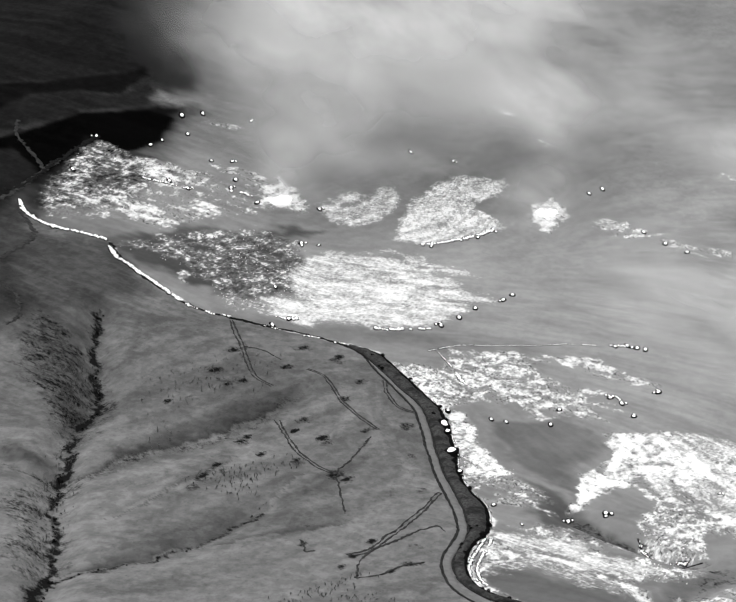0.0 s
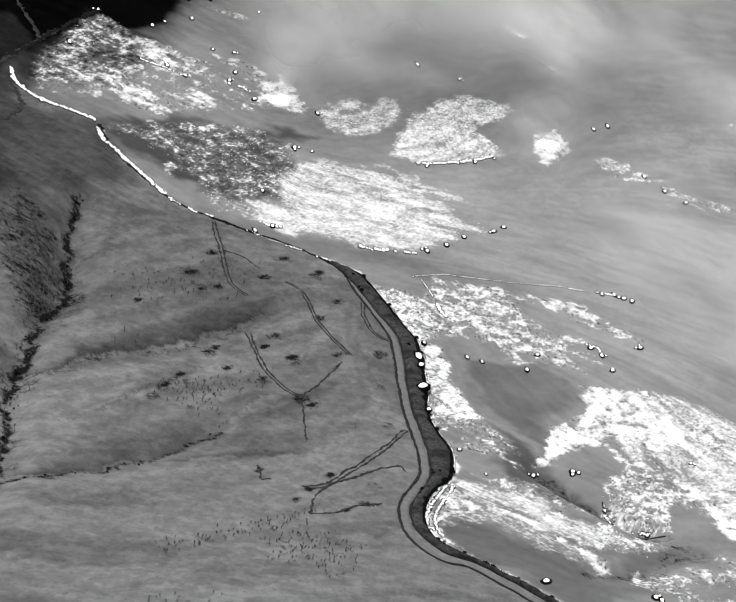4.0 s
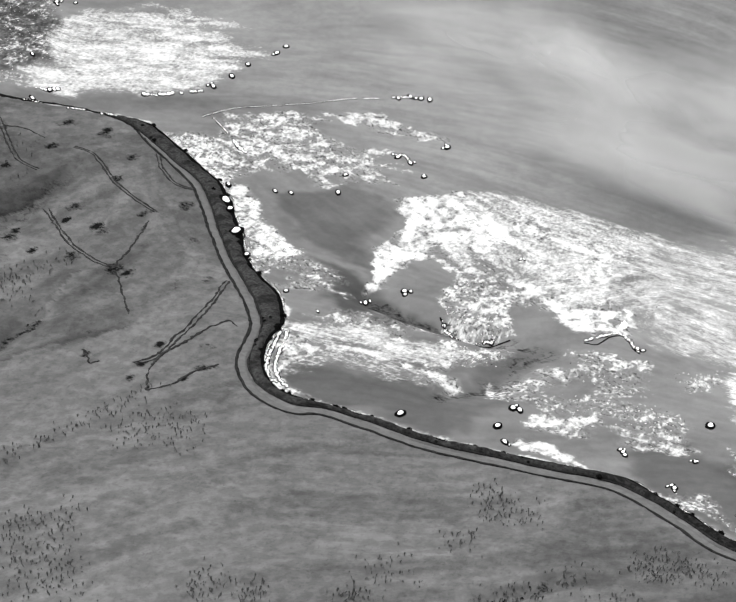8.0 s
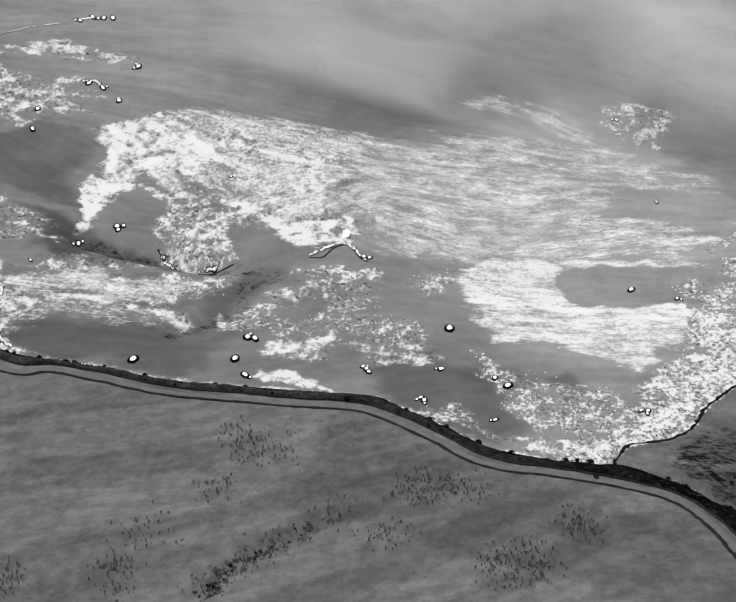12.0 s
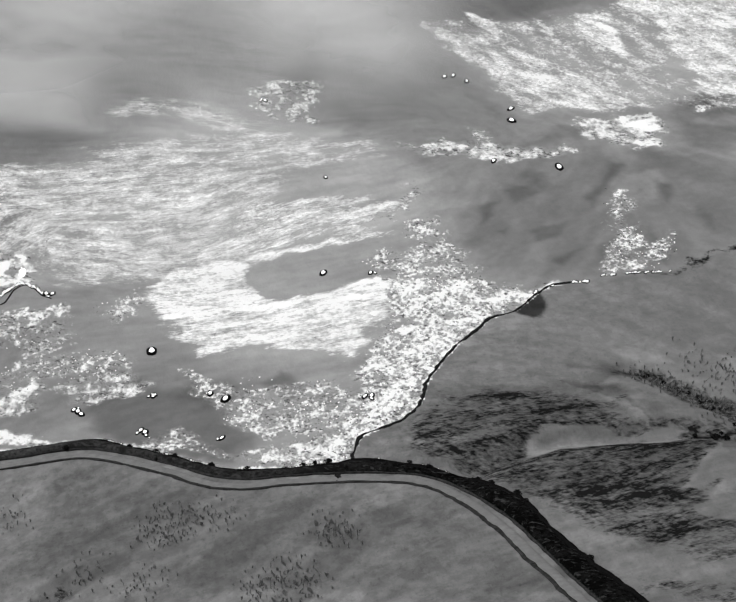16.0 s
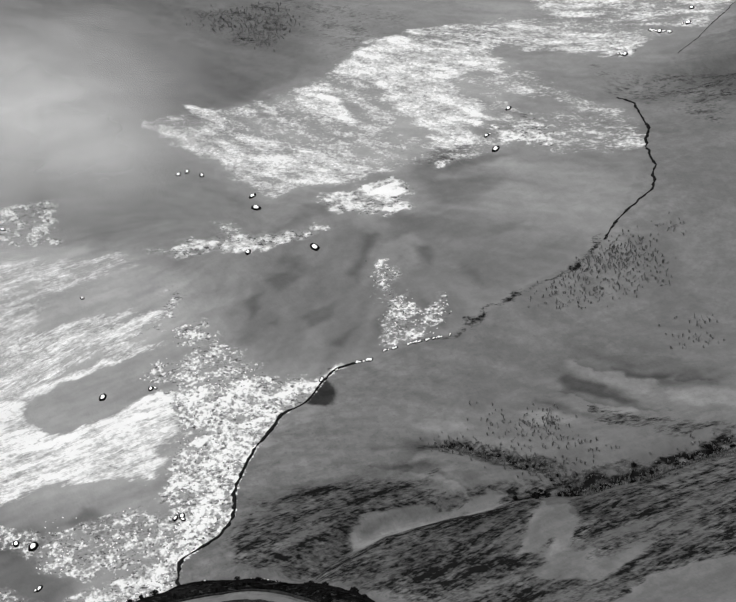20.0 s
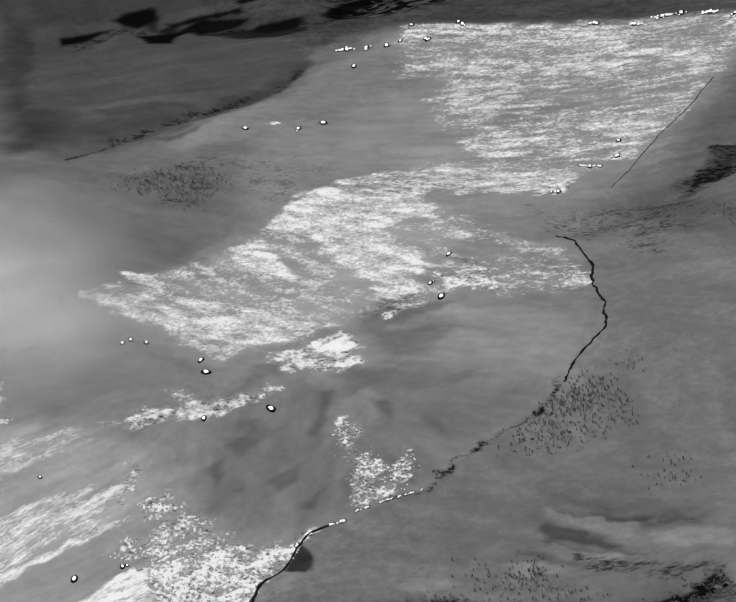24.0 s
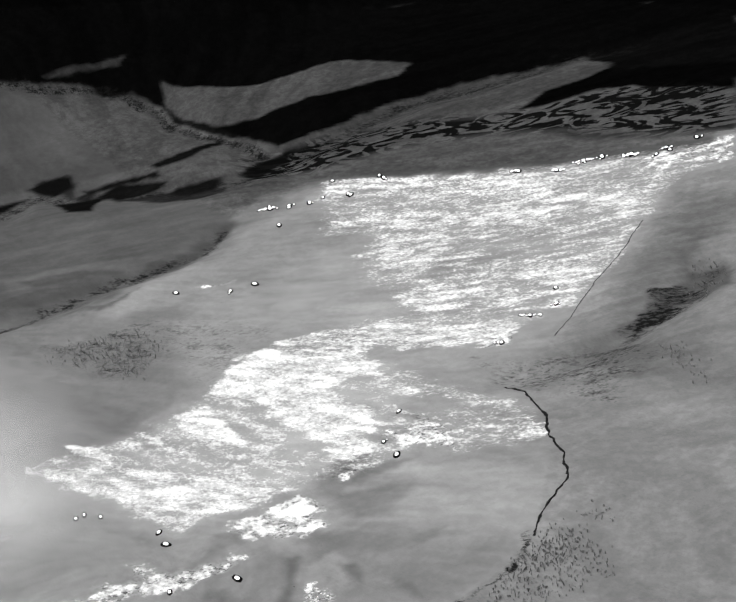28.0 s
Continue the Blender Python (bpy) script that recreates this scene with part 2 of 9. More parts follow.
ASH_4 = [(-372.9, 780.4), (-368.7, 791.5), (-353.7, 786.5), (-351.2, 776.5), (-359.4, 773.3), (-366.2, 772.2)]
ASH_5 = [(-419.5, 739), (-429.8, 769.5), (-434.6, 800.3), (-422.1, 791.9), (-414.9, 765.5)]
ASH_6 = [(-388.9, 831.1), (-378.9, 842.1), (-362, 839.3), (-353.4, 842.8), (-358.9, 825.1), (-375, 824.1)]
ASH_7 = [(-351, 808.9), (-358, 831.1), (-356, 848.4), (-346, 849.1), (-331.4, 828.5), (-330.5, 815.9), (-340.5, 810.5)]
ASH_8 = [(-327.8, 831.8), (-326.7, 863.3), (-312.4, 893.4), (-303.8, 877.2), (-301, 839.5), (-307.4, 819.7), (-319.2, 818.4)]
ASH_9 = [(-291.9, 847.6), (-298.4, 875.4), (-301.7, 908.6), (-296, 940.8), (-275.2, 960.2), (-273.6, 923.9), (-275.1, 907.6), (-259.6, 900.6), (-254.7, 884.1), (-261.2, 864.6), (-271.2, 839.6), (-289.1, 828.9)]
ASH_10 = [(-412.5, 882.3), (-402.3, 888.9), (-397.7, 896.2), (-399.6, 878.1), (-409.7, 871.7)]
ASH_11 = [(-368.9, 701), (-365.1, 719.9), (-353, 751.3), (-334.6, 782.7), (-314.2, 780.7), (-294.8, 738.7), (-283.8, 695.7), (-303.6, 681.2), (-322.4, 700.6), (-340.4, 708.7), (-356, 703)]
ASH_12 = [(-337.2, 700.5), (-332.7, 702.8), (-323.6, 690.5), (-326.5, 686.4)]
ASH_13 = [(-307.3, 755.5), (-300.5, 782.3), (-284.2, 800.1), (-262.9, 806.7), (-238.1, 804.4), (-222.1, 799.2), (-229.5, 781.8), (-230.3, 748.2), (-240, 722.5), (-258.1, 707.6), (-273.7, 693), (-287.8, 694.5), (-296.4, 703.2), (-292.8, 724.5)]
ASH_14 = [(-292.4, 733.5), (-285.5, 759.5), (-263.8, 779.9), (-251.6, 778.8), (-248.8, 749.3), (-259.7, 711.2), (-277.8, 711.7)]
ASH_15 = [(-287.7, 808.5), (-268.6, 821), (-255.6, 824.9), (-236.6, 819.1), (-260.6, 801.1)]
ASH_16 = [(-325.9, 1053.4), (-308.4, 1068.9), (-306.7, 1056.5), (-313.1, 1050.3)]
ASH_17 = [(-222.5, 949.2), (-207.4, 959.1), (-153.9, 969.4), (-148.7, 957.3), (-189.7, 951.6), (-214.1, 939.4)]
ASH_18 = [(-194.4, 1088.5), (-181.4, 1079.9), (-181, 1070.3)]
ASH_19 = [(-227.2, 684.3), (-218.3, 692.6), (-208.3, 698.7), (-192.2, 678.3), (-188, 657.1), (-171.5, 639), (-160.7, 615.1), (-145.8, 614.6), (-142.5, 595.1), (-151.6, 590.4), (-163, 594.5), (-179.9, 628.7), (-194.1, 652.7), (-214.5, 673.4)]
ASH_20 = [(-175.4, 621.9), (-169.9, 634.7), (-160, 615.8), (-159.1, 596.1), (-164.2, 596.1)]
ASH_21 = [(-219.4, 716), (-197.4, 741.4), (-176.1, 747.2), (-183.1, 731.2), (-169.3, 727.6), (-158.6, 720.2), (-137.7, 718.4), (-157.9, 694.1), (-166.3, 683.9), (-174.9, 680), (-184.1, 688.6), (-195.7, 687.4)]
ASH_22 = [(-184, 751.6), (-162.6, 764.2), (-139.3, 764.4), (-129.4, 752), (-150.1, 758.3), (-168.5, 749.7)]
ASH_23 = [(-168, 688.5), (-154.8, 684.8), (-151.3, 674.7), (-161.7, 676.4)]
ASH_24 = [(-167.7, 722.7), (-153.5, 729.8), (-143.8, 731.4), (-157.8, 717.8)]
ASH_25 = [(-153.8, 582), (-137.8, 591.8), (-120.7, 588.5), (-130.3, 580.6), (-147.1, 578.4)]
ASH_26 = [(-129, 680.2), (-125.6, 696.9), (-113.3, 697.7), (-100.6, 678.7), (-102.5, 653.7), (-108.5, 641.7), (-110.4, 627.1), (-115.1, 611.6), (-119.7, 596.5), (-125.9, 615.7), (-129.3, 637), (-125.2, 641.1), (-119.4, 623.1), (-120, 655.3)]
ASH_27 = [(-129.8, 639), (-125.7, 643.3), (-120.6, 622.6), (-120.1, 605), (-121.7, 591.3), (-125.9, 615.7)]
ASH_28 = [(-114.2, 702.3), (-92.7, 712.5), (-67.5, 713.5), (-45.2, 707.9), (-37.9, 705.9), (-40.4, 670.5), (-46, 649.4), (-58.2, 630.9), (-74.2, 647.2), (-85.1, 651.9), (-92.9, 639.3), (-97.3, 628.2), (-107.2, 651.7)]
ASH_29 = [(-95.1, 706.2), (-76.9, 704.3), (-65.8, 679.3), (-79.5, 678.3), (-90.9, 683.1)]
ASH_30 = [(-79.7, 640.3), (-68.9, 635.6), (-53.2, 619.5), (-40.9, 624.2), (-32.6, 609.8), (-43.5, 596.4), (-54.4, 605.9), (-68.3, 622.3), (-78.2, 631.8)]
ASH_31 = [(-97, 610.5), (-90.4, 626.7), (-78.2, 631.8), (-71.4, 612.2), (-66.7, 585), (-76.6, 579.5), (-84, 577.5), (-92.1, 586.7)]
ASH_32 = [(-63.9, 689.9), (-46.1, 687.6), (-39.2, 661.5), (-45.4, 645.1), (-53.6, 632.7), (-63, 661.3)]
ASH_33 = [(-36.6, 625.9), (-33.5, 627), (-29.9, 606.6), (-33.1, 603.2)]
ASH_36 = [(-132.4, 539.7), (-123.6, 549.3), (-110.3, 550.7), (-98.1, 563.7), (-88.7, 555.3), (-76, 552.3), (-79.4, 539.4), (-87, 540.3), (-94.7, 541.2), (-107.8, 540), (-116.4, 532.7), (-120.8, 515.8), (-122, 504.3), (-127.3, 513.2)]
ASH_37 = [(-133.3, 537.4), (-129, 541.1), (-121.9, 511.7), (-116, 503), (-107, 495.7), (-115.6, 496), (-123.6, 507.3)]
ASH_38 = [(-101.5, 558.3), (-92.7, 545.9), (-84.9, 537.3), (-93.9, 537.7), (-102.3, 542.1)]
ASH_39 = [(-86.4, 544.4), (-71.9, 530.8), (-73.2, 522.8), (-84.8, 529.7)]
ASH_40 = [(-78.2, 563.4), (-67.4, 571.6), (-59, 566.7), (-64.1, 552.8), (-73.2, 553.4)]
ASH_41 = [(-131.9, 557.8), (-123.2, 571.7), (-102.4, 576.3), (-79.6, 571), (-102.3, 562), (-119, 555.1)]
ASH_42 = [(-46, 496.5), (-35.7, 501.7), (-24.9, 503.5), (-22.5, 495.6), (-42.1, 489.2)]
ASH_43 = [(-43.9, 518.5), (-32.7, 529.7), (-23.5, 542.2), (-22.6, 529.4), (-27.6, 513.2), (-39.1, 505.8)]
ASH_44 = [(-18.6, 519.8), (-8.1, 526.8), (4.9, 523.7), (1.4, 515.4), (-12.4, 514.6)]
ASH_45 = [(9.8, 532.5), (24.7, 519), (38.4, 519.6), (53.6, 513.4), (59, 504.7), (48.8, 481.9), (36.1, 475.1), (24.9, 491.5)]
ASH_46 = [(20.9, 470.7), (32.6, 467.7), (49.2, 462.9), (52.9, 467.1), (56.6, 480.8), (61.7, 495.3), (70.7, 504.5), (70.4, 478.1), (54.1, 470.5), (50.5, 457.2), (32.9, 461.5)]
ASH_47 = [(-65, 540.9), (-47.8, 562.8), (-39.2, 565.9), (-52.7, 537.7)]
ASH_48 = [(-47.2, 579.2), (-29.6, 585.6), (-17.2, 557.8), (-30.4, 545.5)]
ASH_49 = [(-11, 584), (3.5, 593.1), (6.3, 577.6), (-6.5, 569.3)]
ASH_50 = [(-60.9, 534.7), (-47.7, 543.3), (-25.3, 551.2), (-10.7, 552.2), (4.7, 542.1), (-8.5, 530.4), (-36.8, 528.3)]
ASH_51 = [(9.5, 585.2), (13.8, 605.8), (27.8, 611.5), (39, 602.8), (39, 587.5), (43, 570.8), (55.7, 568.7), (74.6, 578.8), (82.8, 574.9), (79.9, 557.4), (72, 543), (66.4, 524.7), (59.9, 517.6), (56.2, 529.5), (46, 535.8), (35.7, 542.1), (27.4, 542.3), (19, 540.9), (14.2, 551.3)]
ASH_52 = [(36.9, 611.5), (43.5, 616.6), (56, 619.1), (74.2, 616.9), (88.5, 610.1), (79.1, 608.5), (64.3, 611.3), (46.6, 603.3)]
ASH_53 = [(74.6, 578.8), (97.2, 573.7), (121.6, 551.5), (109.1, 539.2), (96.3, 524.1), (83, 503.4), (76.2, 487.3), (63.8, 474.6), (58.3, 471.2), (53.5, 455.9), (47, 461.7), (54.4, 479), (64.2, 493), (64, 509.1), (69.9, 529.9), (79.4, 554)]
ASH_54 = [(90.8, 623.8), (105.8, 620.6), (103, 596.8), (110.9, 568.7), (90.9, 571), (73.5, 591), (78, 600.9), (90.4, 603)]
ASH_55 = [(49, 638.8), (71.4, 641.5), (92.7, 635.8), (91.4, 627.7), (68.7, 621.6), (52.1, 625)]
ASH_56 = [(28.6, 499.6), (44.6, 502), (52.8, 504.6), (70, 496.6), (59.6, 479.6), (48.1, 469.9), (34.5, 481.9)]
ASH_57 = [(37.9, 468.7), (52.8, 467.8), (57, 462.9), (53.3, 454.6), (39.2, 458.9)]
ASH_58 = [(97.5, 664.8), (101.4, 649.3), (97.1, 633.6), (92.7, 635.8)]
ASH_59 = [(2.1, 489.8), (12, 485.7), (25.5, 468.4), (1.6, 481.3)]
ASH_60 = [(160.3, 632.2), (162.8, 617), (160.8, 591.4), (165.7, 593), (160.7, 574.4), (172.5, 584.7), (168.6, 565.7), (157.2, 555.8), (144.9, 558.6), (150.3, 580.2), (158.1, 592.9), (156.3, 616.1)]
ASH_61 = [(93.7, 704.6), (106, 696.3), (129.5, 694.5), (137.4, 683), (149.5, 676.6), (160.7, 660.6), (145.6, 659.2), (126.3, 669.3), (106.5, 679.2)]
ASH_62 = [(47.1, 770.3), (65.9, 775.6), (83.3, 768.1), (74.1, 738.5), (76.9, 719.7), (59.5, 734.8), (54.3, 752)]
ASH_63 = [(128.7, 822.6), (135, 814), (147.2, 796.9), (164.2, 772.2), (179.4, 745.8), (189.8, 706.6), (180.4, 702.4), (160.4, 708.5), (151.2, 704.3), (146.5, 725.9), (139.1, 757.6), (130.5, 794.6)]
ASH_64 = [(128.7, 819.4), (134.5, 789), (143.2, 758), (156, 745.7), (141.2, 779.7), (134.9, 807.7)]
ASH_65 = [(146.8, 827.6), (156.8, 806.5), (154.9, 795.8), (147.1, 813.7)]
ASH_66 = [(172.7, 810.8), (176.7, 794.2), (175, 779.5), (169.9, 787.2)]
ASH_67 = [(187.4, 813.7), (203.8, 810.2), (199, 773.6), (194.3, 753), (183.8, 766.1), (184.8, 788.8)]
ASH_68 = [(221.3, 836.7), (237.2, 843.2), (255.7, 806.5), (263.9, 778.6), (259.7, 749), (253, 773.7), (242, 777.1), (240.7, 748), (241.2, 724.2), (225.6, 700.7), (215.6, 704.1), (212.7, 722.9), (215.1, 754.5), (215.6, 783.5), (212, 804.5), (205.7, 814.7)]
ASH_69 = [(202.6, 753.6), (214.7, 762.6), (209.4, 728.5), (207.7, 703.7), (196.6, 722), (186.8, 744.5)]
ASH_70 = [(170.9, 680.6), (181, 695.2), (192, 690.3), (194.7, 679.7), (187, 667.3), (175.9, 666.9)]
ASH_71 = [(162, 694.2), (172.5, 684.1), (173.8, 670.3), (164.2, 673.3)]
ASH_72 = [(235.3, 712.4), (245.5, 708.9), (253.5, 693.9), (246.6, 670), (235.9, 682.5), (231.7, 697.2)]
ASH_73 = [(265, 671.9), (273.4, 662.8), (268.2, 650.4), (259.7, 652.3)]
ASH_74 = [(250.4, 730.4), (253.5, 709.1), (243.6, 697.5)]
ASH_75 = [(126, 700.7), (135.8, 697.9), (131.6, 681.9), (124.1, 676.3)]
ASH_76 = [(210.4, 709.5), (216.3, 689.3), (204.6, 689)]
ASH_77 = [(348.3, 1009.3), (369.9, 983.1), (392.9, 937.2), (420.5, 895.5), (449, 859.7), (474, 837), (456.4, 811.2), (432, 818.2), (400.2, 791), (363, 760.7), (336, 745.1), (313.6, 751), (286.6, 756.4), (264.8, 807.2), (274.5, 827.6), (291.9, 812.9), (305.2, 817.1), (299.9, 837.8), (306.6, 875), (309.5, 900.8), (329.1, 910.9), (317.5, 948.8)]
ASH_78 = [(347, 1012), (369.9, 983.1), (392.9, 937.2), (408.5, 905.5), (413.9, 884.3), (394.9, 864.6), (383.6, 892.6), (365.7, 934.2), (356.6, 966.7), (337.7, 981.1)]
ASH_79 = [(326.2, 956.7), (350.8, 929.6), (371, 896.8), (404.1, 867.8), (413.5, 842.6), (415, 810.4), (398.3, 802.8), (388.6, 841.4), (356.3, 869.5), (335.3, 903.7), (320.6, 944.8)]
ASH_80 = [(314.7, 901.4), (342.3, 888.8), (363.9, 840), (351.3, 834.4), (336.7, 833.4), (320.5, 846.7), (310.1, 862.9), (314.2, 880.8)]
ASH_81 = [(349.8, 815.1), (364.9, 767.4), (337.3, 747.3), (336.9, 769), (339, 796)]
ASH_82 = [(299.9, 837.8), (317.9, 841.7), (323.5, 809), (310.9, 785.7), (295.7, 807.3)]
ASH_83 = [(257.8, 815.6), (272.7, 823.8), (287.7, 813.5), (299.5, 780.7), (314.1, 759.6), (315.5, 746.8), (302.5, 746.5), (286.6, 756.4), (270.5, 792.1)]
ASH_84 = [(301.2, 767.7), (309.7, 759.4), (300.9, 736.1), (292.9, 748.3)]
ASH_85 = [(436, 867), (450.6, 854.5), (474.6, 834.9), (455.3, 806.7), (444.4, 826), (435.3, 838.4)]
ASH_86 = [(255, 946.3), (268, 936.8), (265.6, 931.1), (254.8, 939.9)]
GAP_1 = [(38.3, 595.4), (47, 607.1), (61.1, 610.7), (68.6, 609.3), (69.8, 596.7), (63.1, 580.4), (50.3, 571.2), (42, 574.9)]
GAP_2 = [(17.4, 538.2), (27.1, 539.7), (38, 537.7), (55.6, 525.6), (59.4, 513.9), (53.5, 510.1), (32.7, 513.6), (20.4, 525.4), (12.9, 551.9)]
GAP_3 = [(-177.5, 660.4), (-172.1, 683.4), (-156.1, 671.5), (-149.1, 691.6), (-138.8, 678), (-124.5, 669.4), (-123.1, 658.7), (-129.9, 638.8), (-122.1, 600.9), (-144.5, 616.1), (-159.9, 628.1)]
GAP_4 = [(-105, 602.8), (-106.1, 638.2), (-97.7, 610.2), (-92.1, 586.7), (-108.3, 588.5)]
GAP_5 = [(315.7, 846.3), (353.4, 864.2), (372.7, 818.6), (363.2, 806.3), (347.8, 819.7)]
GAP_6 = [(204.3, 743.8), (214.6, 744.5), (213.8, 721), (202.9, 718.5)]
GAP_7 = [(249.1, 748.5), (257.6, 724.8), (267.9, 721.1), (256.6, 703.4), (247.4, 720.5)]
TONE_1 = [(-510.3, 754.6), (-486.5, 799.4), (-464.1, 876.4), (-441.1, 932.7), (-487, 1027.3), (-569.7, 1156.2), (-689.9, 1025.3)]
TONE_2 = [(-494.8, 813), (-480.7, 843.3), (-467.1, 886.9), (-461, 906.3), (-457.1, 888.8), (-466.5, 856.4), (-476.8, 827.5), (-488, 801.8)]
TONE_3 = [(-474.7, 701), (-460.6, 757.4), (-458.8, 788.3), (-455.1, 827.1), (-436, 865.2), (-421.2, 872.9), (-410, 831.4), (-415.5, 807.8), (-424.9, 796.9), (-423.1, 771.1), (-426.2, 742), (-428, 704.3), (-440.2, 649)]
TONE_4 = [(-437.1, 719), (-447.7, 748.6), (-430.8, 758.2), (-428.4, 729), (-428.6, 705.2)]
TONE_5 = [(-415.4, 736.3), (-434.4, 790.9), (-430.6, 807.1), (-418.3, 817.8), (-408.6, 814.2), (-420.8, 794.1), (-417.4, 761.2)]
TONE_6 = [(-341.9, 767.7), (-334, 786.4), (-311.7, 775.4), (-292.8, 724.5), (-306.4, 714.4), (-325.5, 729.9)]
TONE_7 = [(-371.6, 705.8), (-365.2, 733.2), (-354.8, 759.5), (-340.3, 784.4), (-314, 812.3), (-319.2, 791.4), (-343.2, 770.3), (-361.2, 725.8)]
TONE_8 = [(-398.2, 655.8), (-376.9, 654.5), (-359.8, 688.8), (-326.8, 661.3), (-342.9, 638.3), (-364.7, 622.7)]
TONE_9 = [(-385.8, 657.9), (-363.7, 691.6), (-343.1, 670.9), (-360, 629.7)]
TONE_10 = [(-292.6, 668), (-259.7, 691.3), (-226.8, 716.9), (-214.9, 743.2), (-239, 719.9), (-263.1, 698.8), (-288.8, 687.4)]
TONE_11 = [(-174, 661.4), (-156.1, 671.5), (-148.3, 689.2), (-123.1, 664.8), (-129.8, 632.9), (-122.1, 600.9), (-144.5, 616.1)]
TONE_12 = [(-142.7, 600.6), (-118.8, 593.4), (-103.3, 582.9), (-85.5, 580.5), (-77.4, 575.8), (-88.2, 572.3), (-111, 574.5), (-129, 576.6)]
TONE_13 = [(-114.3, 519.5), (-106, 533.3), (-86.7, 528.6), (-72.6, 523.8), (-84.7, 511.6), (-98.2, 509.7)]
TONE_14 = [(-106.9, 493.6), (-97, 510.9), (-70, 525.5), (-59, 537.4), (-64.3, 499.9), (-75.6, 486.6), (-96.6, 490.4)]
TONE_15 = [(-78.9, 567.2), (-55.9, 575.9), (-48.9, 570.4), (-61.6, 538.3), (-70.5, 523.8), (-81.3, 519.8), (-69.1, 547.1)]
TONE_16 = [(-6, 506), (13.6, 519.2), (28.1, 506), (26, 495.2), (13, 489.7), (0.6, 494.3)]
TONE_17 = [(-123.4, 514.8), (-104.7, 533.5), (-86.6, 517.9), (-93.4, 509.8), (-108.7, 502.3)]
TONE_18 = [(127.3, 683.3), (144.6, 654.9), (191.8, 647.7), (220.5, 635.3), (208.9, 571.7), (163.1, 556.5), (126.1, 558.8), (105.6, 579.3), (105.8, 620.6)]
TONE_19 = [(203.9, 703.2), (223, 697.1), (226.7, 686.6), (206.1, 680.3)]
TONE_20 = [(202.4, 704.2), (225.9, 684.7), (218.5, 683.8), (202, 692.7)]
TONE_21 = [(166, 641.5), (178.8, 654.9), (201.4, 642), (214.2, 622.7), (231.3, 592.5), (204.5, 566.3), (176, 572.7), (169.5, 598.3)]
TONE_22 = [(198.2, 656.6), (217, 647.4), (224.1, 656.8), (213.1, 669), (200.5, 688.4)]
TONE_23 = [(-120.1, 894.8), (-79.4, 879.7), (-56.6, 798.9), (-81, 799.1), (-101.4, 848.1)]
TONE_24 = [(-60.2, 821.6), (-39.4, 813.9), (-0.7, 774.1), (-24.7, 786.2), (-50.4, 791.5)]
TONE_25 = [(-10.5, 822.8), (8, 816.5), (0.8, 782.8), (-12, 779.8)]
TONE_26 = [(95.4, 985.8), (118.5, 989.8), (166.1, 905.3), (200.2, 858.4), (186, 823.3), (131.6, 847.2), (116.8, 872.9), (104.2, 936.8)]
TONE_27 = [(135.2, 468.3), (155.2, 445.9), (167.9, 436.8), (195, 430.2), (161.9, 363.2), (87, 429.4), (82.5, 475.1), (107, 487)]
TONE_28 = [(156.9, 483.4), (171, 484.5), (187.4, 460.1), (203.9, 450.2), (196.7, 435.5), (178.4, 440.2), (160.3, 458.3), (144.9, 487.6)]
TONE_29 = [(179.4, 512), (190, 496.8), (195.8, 478.5), (187.6, 491.2), (173.6, 497.6)]
TONE_30 = [(277, 681.9), (302.5, 648.9), (225.5, 491.9), (209.8, 509.5), (250.5, 602.9)]
TONE_31 = [(279.2, 643.2), (304.9, 587.4), (235.2, 485.8), (199.6, 549), (224.2, 562.7), (257.7, 613.5)]
TONE_32 = [(104.1, 456.7), (114.9, 458.4), (124.1, 451.7), (115.4, 448.4), (104.2, 448.9)]
TONE_33 = [(129.4, 446.9), (136.9, 448.2), (139.7, 445.6), (132.3, 442.7)]
TONE_34 = [(140.2, 427.5), (148, 437.7), (151.2, 433.1), (143.8, 424.1), (138.4, 419.8), (133.1, 415.6)]
TONE_35 = [(141.1, 381), (152.4, 383.2), (163.2, 381.6), (164.7, 377.4), (153.7, 373.6), (147.5, 372.4)]
TONE_36 = [(136.6, 412.4), (149, 416.1), (145.4, 410.3)]
TONE_37 = [(122.2, 480.3), (132.3, 467.5), (133.5, 456.3), (126.6, 466)]
TONE_38 = [(139.2, 407), (148.7, 401.2), (143.4, 394.4), (136.6, 397.8)]
TONE_39 = [(182.6, 512.9), (190.3, 500.6), (190.4, 488.2), (183, 500)]
TONE_40 = [(211.5, 1306.4), (348.8, 1127), (407.2, 1078.3), (506.6, 881.6), (483.8, 848.2), (456, 870.7), (427.3, 907), (399.4, 949.3), (351.4, 1015.8), (295.7, 1014.3), (212.5, 979.9), (170.4, 997), (127.7, 1012.5)]
TONE_41 = [(216.4, 1141.8), (286.7, 1110.9), (295.7, 1014.3), (271.7, 981), (216.7, 991.8), (170.4, 997)]
